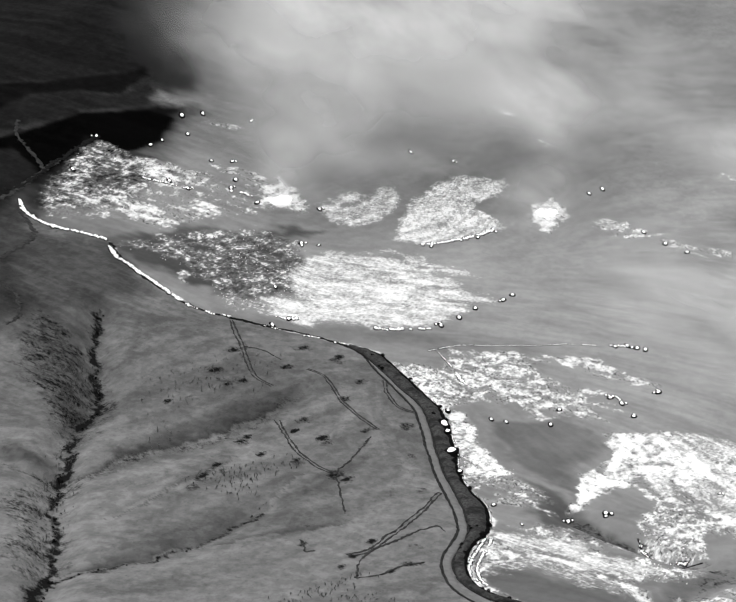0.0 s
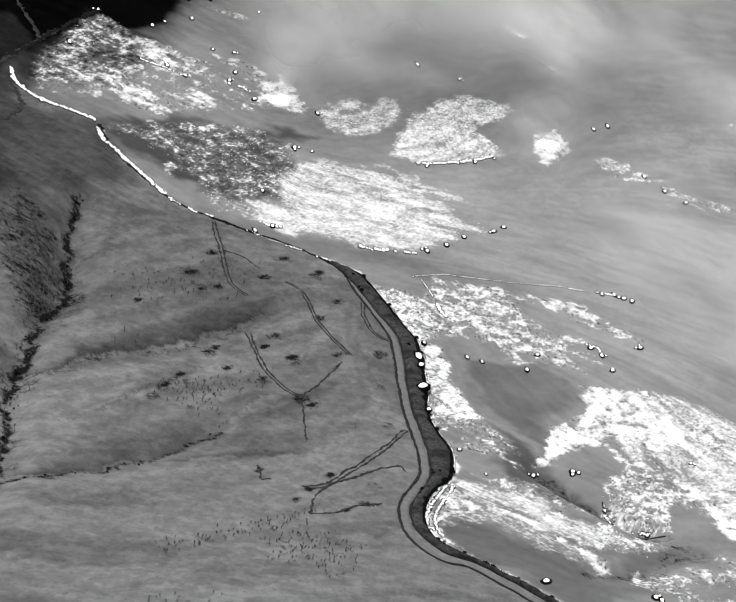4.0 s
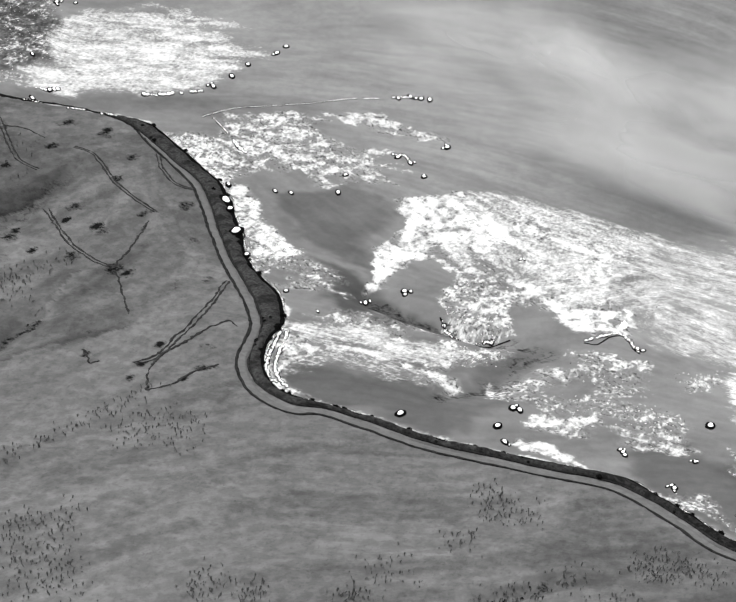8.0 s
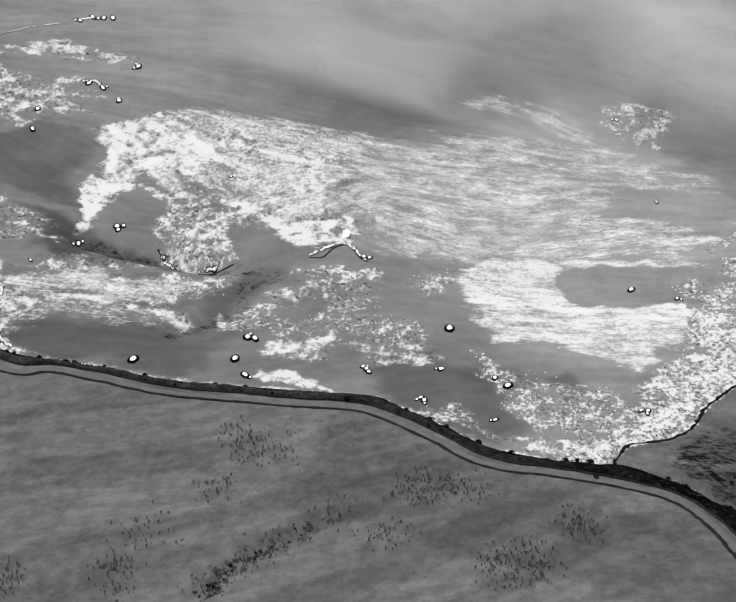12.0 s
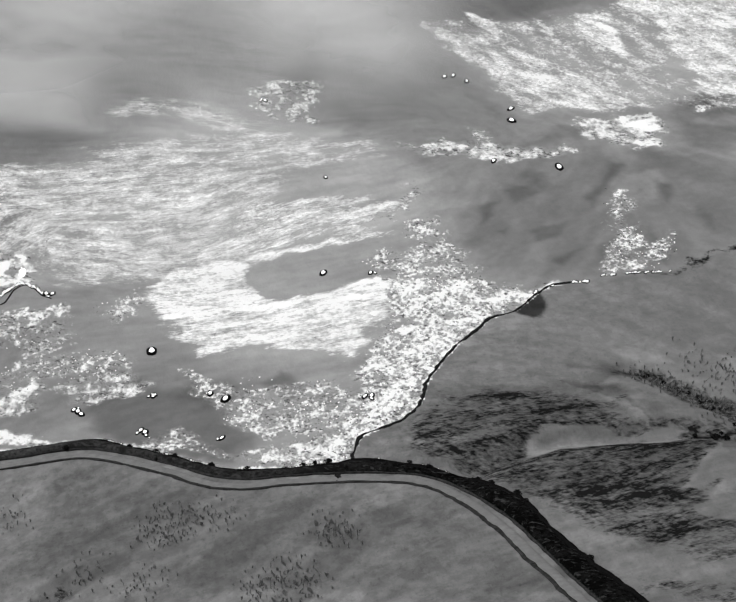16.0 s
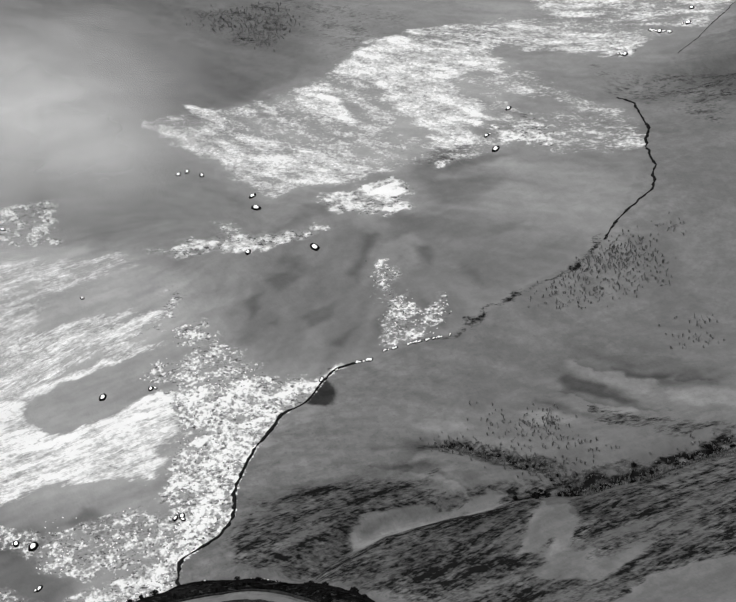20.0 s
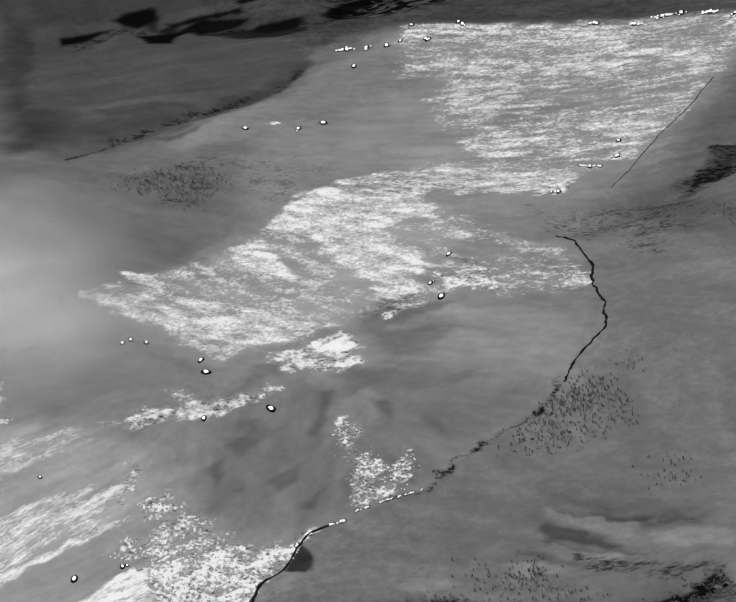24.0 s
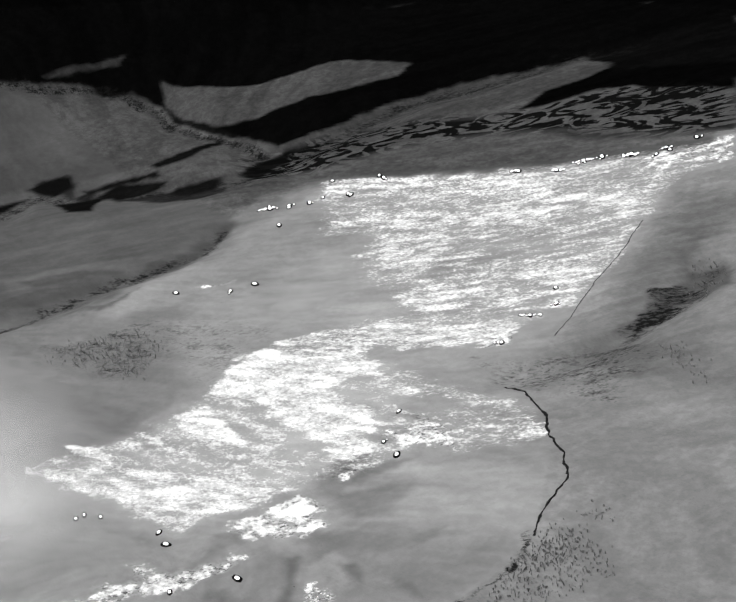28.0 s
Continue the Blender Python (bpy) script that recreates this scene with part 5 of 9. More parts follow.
SPOTS_D = [(57.1, 753.4, 0.89), (71.3, 670.3, 0.65), (242, 946.1, 1.74), (270.6, 919, 1.92), (259.5, 922.1, 1.28), (340.9, 766.7, 1.32), (309.6, 978.4, 1.58), (247, 723.7, 1.41), (230.7, 703.9, 0.86), (228.8, 689.2, 1.35), (149.6, 653.8, 1.59), (129.8, 666.4, 0.96), (316.7, 1006.2, 1.39), (324.4, 999, 1.39), (332.1, 991.5, 1.38), (338.6, 989.5, 1.38), (348.3, 980.4, 1.14), (368.3, 985.8, 1.39), (406, 912.2, 1.54), (415.3, 892.9, 2.17), (427.3, 888.1, 1.74), (433.8, 882.3, 1.08), (440.8, 869.3, 1.72), (446.8, 856.9, 1.28), (452.3, 854.1, 1.28), (332.3, 751.9, 0.93), (301.2, 740.7, 0.91), (466.5, 853.8, 2.15), (453.4, 858.8, 1.5), (441.5, 869.7, 2.15)]
SPOTS_E = [(434.1, 883.2, 1.3), (427.5, 888.1, 2.18), (415.2, 892.1, 1.96), (405.7, 914, 1.54), (320.9, 752.5, 1.3), (333, 752.1, 0.75), (316.3, 1005.1, 1.85), (323.9, 998.8, 1.39), (331.5, 989.9, 1.15), (368.1, 980.5, 1.38), (352, 1006.9, 1.17), (348.4, 977.6, 1.37)]
HILL_W_1 = [(-585.3, 887.3), (-512.0, 1006.8), (-460.0, 916.8), (-468.6, 887.1), (-485.1, 835.5), (-511.4, 779.2)]
HILL_W_2 = [(-512.0, 780.1), (-499.1, 810.0), (-485.7, 836.5), (-469.2, 888.1), (-463.5, 907.7), (-459.0, 900.1), (-455.9, 865.7), (-471.8, 840.9), (-480.8, 820.0), (-479.6, 780.2), (-491.5, 750.3)]
HILL_W_3 = [(-491.5, 750.3), (-479.6, 780.2), (-480.8, 820.0), (-471.8, 840.9), (-455.9, 865.7), (-459.0, 900.1), (-438.0, 863.8), (-453.7, 829.4), (-459.0, 807.1), (-460.8, 776.0), (-474.1, 725.0)]
HILL_W_4 = [(-472.0, 722.0), (-459.5, 774.0), (-457.0, 803.9), (-455.1, 822.7), (-436.6, 861.3), (-424.5, 864.6), (-414.3, 831.9), (-415.5, 810.8), (-426.0, 792.7), (-439.1, 801.0), (-429.4, 765.9), (-428.5, 741.7), (-453.2, 756.1), (-463.8, 710.0)]
HILL_W_5 = [(-463.8, 710.0), (-453.2, 756.1), (-429.9, 743.9), (-425.8, 709.7), (-425.6, 675.7), (-426.7, 655.9)]
HILL_W_6 = [(-416.8, 662.6), (-418.1, 701.7), (-395.5, 677.9), (-385.9, 630.1), (-371.3, 621.7), (-379.2, 606.2), (-406.1, 625.7)]
HILL_W_7 = [(-385.1, 646.6), (-375.7, 672.8), (-366.6, 693.1), (-347.9, 669.4), (-343.2, 649.7), (-357.0, 624.2), (-370.4, 623.7)]
ROAD_X = [(-425.4, 661.1), (-424.9, 689.4), (-425.2, 710.8), (-429.5, 739.2), (-431.7, 765.3)]
ROAD_Y = [(-468.0, 785.1), (-458.1, 768.5), (-439.5, 755.0), (-429.9, 746.0)]
CHAR_W = [(-340.5, 744.2), (-322.1, 769.5), (-308.3, 762.5), (-296.9, 740.9), (-296.5, 720.8), (-299.6, 700.1), (-315.0, 689.6)]
BANDS_1 = [(-284.2, 691.9), (-281.4, 693.1), (-278.1, 697.9)]
BANDS_2 = [(-249.2, 718.4), (-245.6, 720.6), (-240.6, 727.3)]
BANDS_3 = [(-237.5, 730.5), (-232.8, 738.2), (-228.0, 748.5)]
BANDS_4 = [(-274.5, 834.8), (-269.5, 846.5), (-261.9, 864.8), (-255.9, 887.7)]
BANDS_5 = [(-397.8, 782.5), (-392.6, 784.6), (-388.1, 788.2), (-381.1, 789.7), (-377.7, 795.3)]
BANDS_6 = [(-365.4, 810.8), (-360.5, 813.9), (-356.8, 814.4), (-350.7, 812.7), (-346.4, 814.3)]
BANDS_10 = [(312.4, 1009.5), (315.2, 1007.2), (318.7, 1005.0)]
BANDS_11 = [(424.2, 892.7), (427.4, 889.6), (430.6, 886.5)]
BANDS_12 = [(438.0, 870.7), (440.7, 869.4), (443.1, 867.7)]
BANDS_13 = [(414.8, 895.7), (417.6, 889.8)]
BANDS_14 = [(319.3, 757.1), (321.0, 752.5), (323.6, 749.4)]
BANDS_15 = [(299.8, 744.1), (301.7, 739.8)]
BANDS_16 = [(-163.4, 789.4), (-156.6, 795.3), (-150.0, 797.7)]
BANDS_17 = [(-146.8, 728.6), (-143.4, 730.5), (-139.8, 727.4)]
BANDS_18 = [(-204.0, 699.7), (-199.7, 694.2), (-196.7, 690.8)]
SPOTS_F = [(-186.2, 637.6, 2.0), (-182.2, 630.9, 1.3), (-173.5, 612.5, 1.9), (-190.7, 653.7, 0.9), (-163.5, 594.8, 1.0), (-168.9, 663.0, 0.8), (-154.1, 675.5, 1.0), (-82.3, 498.9, 1.2), (-53.9, 507.2, 1.1), (6.3, 545.7, 1.3), (-174.6, 661.1, 0.8)]
SPOTS_G = [(242.6, 948.4, 1.5), (270.2, 918.0, 1.7), (144.6, 716.6, 1.4), (142.6, 704.1, 1.6), (149.8, 653.9, 1.6), (129.3, 665.8, 1.2), (126.8, 760.0, 1.3), (130.2, 759.9, 1.1), (134.2, 752.3, 1.1), (246.5, 722.6, 1.2), (309.1, 977.4, 1.6), (340.8, 766.4, 1.2)]
SPOTS_H = [(-423.9, 871.4, 2.0), (-418.4, 884.1, 1.6), (-410.6, 852.5, 1.6), (-414.3, 831.9, 1.2), (-237.7, 983.0, 1.6), (-198.3, 955.3, 1.5), (-184.5, 948.8, 1.7), (-422.7, 759.2, 1.5), (-142.7, 575.1, 1.2), (-298.9, 720.8, 1.2)]
THICKET_43 = [(83.0, 476.9), (100.4, 473.9), (117.0, 464.7), (133.8, 457.3), (156.2, 448.3), (177.5, 438.0), (198.1, 435.8), (199.1, 419.9), (175.1, 372.9), (146.1, 369.3), (126.5, 376.1), (103.0, 405.1), (96.5, 421.3), (80.0, 447.7), (70.8, 459.7)]
THICKET_44 = [(72.4, 474.8), (85.6, 486.1), (98.3, 485.3), (113.7, 473.0), (127.5, 462.0), (137.0, 454.7), (131.8, 453.2), (117.2, 459.8), (100.5, 456.5), (87.3, 451.2), (73.5, 457.2)]
THICKET_45 = [(136.6, 491.0), (147.9, 473.9), (156.3, 455.0), (160.5, 446.3), (154.7, 450.9), (145.4, 467.3), (135.5, 480.3)]
THICKET_46 = [(175.0, 481.0), (181.6, 467.9), (192.6, 448.4), (200.4, 440.7), (199.0, 437.7), (182.5, 449.1), (173.1, 470.0)]
MOUND_A = [(102.4, 457.5), (108.8, 459.6), (120.8, 457.0), (132.0, 452.4), (127.7, 447.6), (116.8, 452.8), (105.6, 453.9)]
MOUND_B = [(132.3, 453.1), (137.3, 452.7), (142.0, 449.9), (136.7, 444.3), (132.4, 449.9)]
MOUND_C = [(132.0, 415.9), (140.8, 429.0), (150.4, 443.3), (151.1, 434.3), (142.5, 418.0), (134.7, 410.7)]
MOUND_D = [(138.0, 376.4), (149.8, 382.5), (160.9, 381.6), (169.4, 378.0), (167.2, 366.3), (155.7, 365.8), (144.3, 365.4)]
MOUND_E = [(132.0, 395.1), (140.6, 398.9), (151.0, 398.3), (158.7, 397.0), (150.9, 392.6), (138.9, 389.2)]
MOUND_F = [(102.1, 458.8), (108.8, 461.3), (118.4, 459.9), (125.2, 456.8), (122.2, 453.7), (112.5, 454.3), (102.8, 455.2)]
MOUND_G = [(130.5, 452.8), (134.3, 453.6), (139.4, 452.0), (138.1, 448.7), (131.6, 449.4)]
MOUND_H = [(137.5, 421.5), (144.4, 433.6), (152.8, 444.3), (148.7, 420.1), (141.1, 409.5)]
MOUND_I = [(129.3, 403.5), (137.5, 408.6), (143.6, 402.8), (141.6, 395.9), (130.9, 397.3)]
LOBE_A = [(182.7, 509.5), (188.9, 507.4), (193.4, 491.6), (199.7, 481.1), (194.7, 479.1), (187.3, 490.5), (181.4, 503.0)]
LOBE_B = [(170.4, 489.7), (177.4, 486.7), (182.8, 470.5), (178.2, 469.3), (171.4, 478.8)]
LOBE_C = [(199.3, 468.4), (205.9, 465.1), (210.3, 452.3), (206.4, 444.5), (199.2, 456.7)]
LOBE_D = [(118.0, 496.5), (126.2, 492.3), (130.5, 481.1), (123.1, 483.0), (117.3, 490.1)]
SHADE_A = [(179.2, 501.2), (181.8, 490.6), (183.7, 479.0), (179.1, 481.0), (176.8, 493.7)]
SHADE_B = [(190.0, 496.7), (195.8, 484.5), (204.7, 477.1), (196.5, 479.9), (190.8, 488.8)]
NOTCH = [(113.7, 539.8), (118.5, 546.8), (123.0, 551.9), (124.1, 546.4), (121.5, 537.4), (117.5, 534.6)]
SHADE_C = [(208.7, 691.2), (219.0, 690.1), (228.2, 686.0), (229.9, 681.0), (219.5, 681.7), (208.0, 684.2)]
HILL_N_1 = [(285.1, 1454.0), (429.5, 1354.4), (551.9, 1205.2), (588.0, 1002.2), (561.1, 962.2), (530.4, 1034.6), (521.3, 1048.6), (490.4, 1065.7), (459.1, 1088.5), (434.8, 1097.4), (401.0, 1096.3), (378.5, 1099.2), (364.0, 1104.8), (358.1, 1143.9), (350.7, 1182.6), (347.3, 1211.5), (351.9, 1246.6), (347.4, 1281.5), (329.1, 1289.7), (329.2, 1305.5), (293.3, 1342.0), (258.7, 1374.0)]
HILL_N_2 = [(363.4, 1274.1), (373.1, 1252.6), (397.3, 1207.8), (408.5, 1205.6), (424.4, 1200.2), (441.5, 1197.6), (452.9, 1170.1), (462.6, 1134.8), (448.5, 1124.4), (424.5, 1135.4), (406.5, 1147.2), (387.4, 1150.2), (373.2, 1151.4), (357.6, 1170.4), (350.1, 1210.8), (353.4, 1242.6)]
HILL_N_3 = [(308.1, 1334.9), (324.0, 1330.7), (339.3, 1321.9), (356.8, 1318.5), (349.9, 1309.2), (332.1, 1319.5), (313.6, 1328.8)]
HILL_N_4 = [(363.4, 1103.6), (378.1, 1098.4), (400.6, 1095.5), (434.3, 1096.5), (458.7, 1087.6), (490.0, 1064.9), (520.7, 1047.5), (531.5, 1031.7), (507.1, 1000.5), (489.7, 999.2), (472.1, 1007.1), (452.0, 1005.7), (434.1, 1013.2), (412.8, 1024.8), (398.7, 1034.8), (378.4, 1047.2), (369.6, 1079.9)]
HILL_N_5 = [(557.1, 956.2), (513.0, 890.6), (500.5, 927.9), (494.9, 953.1), (483.6, 970.3), (468.0, 976.1), (451.5, 990.1), (472.2, 1002.5), (490.7, 996.3), (514.4, 994.0)]
HILL_N_6 = [(256.6, 1367.4), (293.0, 1341.2), (328.9, 1304.8), (332.2, 1273.7), (335.1, 1202.7), (356.5, 1140.3), (362.5, 1101.6), (325.3, 1104.7), (289.0, 1155.3), (246.9, 1196.6), (206.2, 1206.7)]
POOL_1 = [(246.2, 1191.1), (256.7, 1192.2), (271.1, 1179.9), (266.2, 1167.1), (255.7, 1169.7)]
POOL_2 = [(251.9, 1155.9), (263.7, 1148.7), (274.8, 1139.5), (256.4, 1104.6), (246.1, 1117.2)]
POOL_3 = [(271.0, 1145.9), (285.5, 1146.8), (304.5, 1119.0), (297.6, 1116.1), (276.9, 1123.0)]
POOL_4 = [(297.8, 1106.2), (304.5, 1105.3), (326.9, 1092.6), (318.2, 1085.2), (305.3, 1090.4)]
POOL_5 = [(268.6, 1158.5), (287.2, 1150.8), (305.0, 1134.3), (304.3, 1127.6), (287.1, 1143.6), (270.4, 1151.9)]
POOL_6 = [(305.0, 1145.1), (326.7, 1142.6), (352.8, 1155.9), (348.7, 1145.7), (324.5, 1129.7), (306.2, 1137.4)]
POOL_7 = [(334.4, 1087.9), (350.4, 1099.7), (371.0, 1095.2), (358.9, 1081.0), (339.3, 1073.6)]
POOL_8 = [(350.5, 1235.4), (349.3, 1201.4), (356.2, 1167.3), (359.7, 1147.8), (357.3, 1142.1), (349.5, 1179.9), (345.1, 1213.7)]
POOL_9 = [(213.9, 1179.3), (230.5, 1181.0), (247.4, 1182.8), (227.1, 1170.8), (210.9, 1170.0)]
HOLLOW_N = [(344.6, 708.9), (358.6, 717.9), (373.6, 721.5), (390.6, 714.6), (374.2, 690.1), (361.3, 705.6), (347.2, 703.1)]
SLOPE_N = [(333.3, 1085.3), (374.0, 1037.8), (410.5, 993.9), (440.1, 950.7), (449.5, 879.4), (471.4, 847.9), (464.8, 837.8), (426.5, 882.9), (388.4, 951.3), (345.2, 1024.0)]
SWIRL_B = [(342.4, 1106.4), (396.7, 1087.5), (420.0, 1039.0), (441.6, 1001.8), (469.9, 979.4), (497.1, 956.7), (518.6, 898.9), (479.7, 840.9), (461.2, 878.0), (445.5, 937.1), (427.8, 976.2), (394.6, 1015.6), (350.0, 1034.6), (330.8, 1065.7)]
HILL_N_7 = [(206.2, 1206.7), (246.9, 1196.6), (275.4, 1118.5), (308.0, 1048.1), (317.0, 1044.2), (293.6, 1013.2), (261.3, 1008.1), (221.9, 1038.2), (167.8, 1073.0)]
COMB = [(-42.3, 714.2), (-25.4, 707.8), (-3.5, 706.4), (-8.3, 721.6), (2.1, 726.3), (29.5, 721.3), (39.7, 720.2), (23.5, 740.3), (-0.7, 754.5), (-2.4, 762.3), (12.2, 767.3), (31.2, 752.8), (48.0, 738.8), (63.6, 716.8), (76.1, 705.2), (92.5, 700.0), (91.0, 688.5), (76.9, 681.6), (63.6, 681.3), (54.0, 666.1), (44.4, 648.2), (33.5, 626.9), (23.7, 617.5), (9.3, 601.9), (-2.7, 598.0), (-17.5, 605.7), (-31.2, 624.2), (-40.4, 626.5), (-59.1, 636.8), (-66.6, 695.9)]
SHADE_D = [(107.0, 1054.0), (240.6, 935.9), (201.5, 848.5), (176.8, 819.2), (143.1, 811.6), (119.5, 837.6), (114.7, 882.9), (99.4, 945.7), (87.5, 992.2)]
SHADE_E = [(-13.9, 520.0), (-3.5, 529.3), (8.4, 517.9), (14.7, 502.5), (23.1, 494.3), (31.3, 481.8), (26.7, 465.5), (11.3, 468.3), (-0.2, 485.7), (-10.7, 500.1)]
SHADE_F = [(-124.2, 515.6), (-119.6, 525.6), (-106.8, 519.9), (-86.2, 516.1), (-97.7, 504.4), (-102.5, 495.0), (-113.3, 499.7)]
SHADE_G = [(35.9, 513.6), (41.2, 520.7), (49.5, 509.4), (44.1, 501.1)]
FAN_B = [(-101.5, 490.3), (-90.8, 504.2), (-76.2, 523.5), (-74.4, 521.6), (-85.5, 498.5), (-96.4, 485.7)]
VEIL_12 = [(-436.1, 986.4), (-416.1, 1018.0), (-375.3, 1008.3), (-348.1, 962.7), (-340.7, 922.6), (-312.3, 920.5), (-335.9, 855.9), (-354.2, 829.3), (-383.9, 865.7), (-415.9, 937.1)]
VEIL_13 = [(-212.7, 931.6), (-170.8, 977.4), (-124.8, 900.1), (-179.4, 871.6)]
VEIL_14 = [(-128.4, 881.8), (-116.4, 919.5), (-91.7, 897.9), (-73.9, 849.6), (-54.7, 787.8), (-13.9, 776.0), (-7.1, 722.2), (-39.9, 734.2), (-81.2, 750.5), (-104.9, 805.4)]
VEIL_15 = [(67.3, 893.7), (95.0, 865.3), (116.2, 822.6), (118.7, 773.1), (108.2, 743.0), (80.2, 766.3), (51.7, 793.4)]
DAB_1 = [(-324.9, 1056.4), (-315.8, 1063.6), (-309.3, 1073.6), (-304.6, 1057.9), (-313.4, 1050.4)]
DAB_2 = [(-287.0, 1035.5), (-278.8, 1036.8), (-270.8, 1031.1), (-273.9, 1028.1), (-283.8, 1031.0)]
DAB_3 = [(-223.2, 950.6), (-219.1, 961.5), (-208.6, 957.5), (-210.9, 949.1), (-218.5, 944.6)]
DAB_4 = [(-190.3, 965.7), (-176.1, 954.1), (-162.7, 950.9), (-161.1, 945.3), (-178.3, 944.5)]
DAB_5 = [(-284.9, 949.0), (-277.8, 962.0), (-273.7, 957.4), (-276.3, 938.2), (-281.0, 923.0)]
SCRIBBLE_1 = [(-276.7, 611.8), (-277.0, 616.5), (-274.6, 620.2), (-273.9, 615.9), (-274.6, 612.8)]
SCRIBBLE_2 = [(-266.2, 603.2), (-266.7, 607.1), (-265.2, 609.8), (-264.1, 605.8), (-264.4, 603.4)]
SCRIBBLE_3 = [(-263.6, 611.0), (-264.2, 615.0), (-262.5, 617.6), (-261.6, 613.7), (-261.9, 611.4)]
SCRIBBLE_4 = [(-263.0, 665.7), (-263.1, 670.6), (-260.5, 674.5), (-259.9, 669.9), (-260.8, 666.9)]
SCRIBBLE_5 = [(-258.6, 640.6), (-259.3, 645.2), (-257.7, 648.0), (-256.6, 643.6), (-256.9, 640.9)]
SCRIBBLE_6 = [(-247.7, 669.8), (-248.1, 673.9), (-246.5, 677.1), (-245.6, 672.8), (-246.0, 670.2)]
SCRIBBLE_7 = [(-230.4, 652.8), (-230.7, 656.8), (-228.9, 659.4), (-228.1, 655.4), (-228.6, 652.9)]
SCRIBBLE_8 = [(-227.8, 629.9), (-228.4, 634.4), (-226.7, 637.0), (-225.7, 632.6), (-226.0, 630.0)]
SCRIBBLE_9 = [(-238.0, 563.3), (-238.8, 567.7), (-237.1, 569.7), (-235.9, 565.4), (-236.2, 563.1)]
SCRIBBLE_10 = [(-217.4, 583.6), (-217.8, 589.0), (-215.4, 592.6), (-214.8, 588.1), (-215.3, 584.6)]
SCRIBBLE_11 = [(-228.0, 582.6), (-228.5, 586.5), (-226.8, 588.8), (-225.9, 585.0), (-226.3, 582.7)]
SCRIBBLE_12 = [(-229.9, 596.7), (-230.4, 600.8), (-228.7, 603.2), (-227.8, 599.1), (-228.2, 596.7)]
SCRIBBLE_13 = [(-207.9, 604.5), (-208.2, 608.3), (-206.6, 610.9), (-205.8, 607.0), (-206.2, 604.7)]
SCRIBBLE_14 = [(-214.7, 555.3), (-215.1, 559.1), (-213.5, 561.3), (-212.6, 557.5), (-213.0, 555.3)]
SCRIBBLE_15 = [(-193.6, 551.7), (-193.7, 556.3), (-191.4, 559.7), (-191.0, 555.7), (-191.7, 552.8)]
SCRIBBLE_16 = [(-226.5, 550.8), (-227.0, 554.5), (-225.4, 556.8), (-224.5, 553.1), (-224.9, 550.9)]
SCRIBBLE_17 = [(-179.7, 484.4), (-180.0, 487.6), (-178.5, 489.5), (-177.8, 486.4), (-178.2, 484.6)]
SCRIBBLE_18 = [(-162.9, 487.5), (-163.3, 491.3), (-161.8, 493.4), (-161.1, 489.8), (-161.4, 487.6)]
SCRIBBLE_19 = [(-163.6, 505.6), (-163.9, 508.9), (-162.3, 511.1), (-161.8, 507.8), (-162.2, 505.8)]
SCRIBBLE_20 = [(-148.2, 484.6), (-148.6, 488.3), (-147.2, 490.5), (-146.4, 486.8), (-146.8, 484.7)]
SCRIBBLE_21 = [(-161.9, 475.5), (-162.2, 478.8), (-160.6, 480.5), (-160.0, 477.3), (-160.4, 475.5)]
SCRIBBLE_22 = [(-273.8, 568.1), (-274.5, 572.0), (-273.0, 574.4), (-271.8, 570.5), (-272.1, 568.2)]
SCRIBBLE_23 = [(-231.3, 514.1), (-231.9, 517.7), (-230.4, 519.9), (-229.4, 516.3), (-229.7, 514.2)]
SCRIBBLE_24 = [(-232.8, 527.8), (-233.5, 531.8), (-232.1, 534.2), (-231.0, 530.3), (-231.2, 528.0)]
ASH_125 = [(-134.9, 552.2), (-113.4, 555.8), (-84.5, 545.0), (-74.6, 530.3), (-91.3, 520.4), (-110.2, 522.5), (-123.2, 505.8)]
HILL_N_8 = [(524.8, 1049.5), (554.3, 1026.3), (575.2, 974.8), (537.0, 918.3), (511.3, 979.8), (502.9, 993.4)]
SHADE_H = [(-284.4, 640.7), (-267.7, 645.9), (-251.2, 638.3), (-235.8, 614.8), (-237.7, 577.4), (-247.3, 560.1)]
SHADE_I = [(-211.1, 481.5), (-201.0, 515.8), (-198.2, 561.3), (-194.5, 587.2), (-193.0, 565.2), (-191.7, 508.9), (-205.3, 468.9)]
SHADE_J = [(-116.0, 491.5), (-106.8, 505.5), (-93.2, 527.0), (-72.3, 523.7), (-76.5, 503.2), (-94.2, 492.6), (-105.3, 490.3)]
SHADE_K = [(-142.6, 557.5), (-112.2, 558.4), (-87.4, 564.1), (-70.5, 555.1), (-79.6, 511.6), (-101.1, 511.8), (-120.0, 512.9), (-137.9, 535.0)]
SPOTS = SPOTS_A + SPOTS_B + SPOTS_C + SPOTS_D + SPOTS_E
BIG_SPOTS = SPOTS_F + SPOTS_G + SPOTS_H
SPOTS = [p for p in SPOTS if all(math.hypot(p[0] - q[0], p[1] - q[1]) > 8 for q in BIG_SPOTS)]
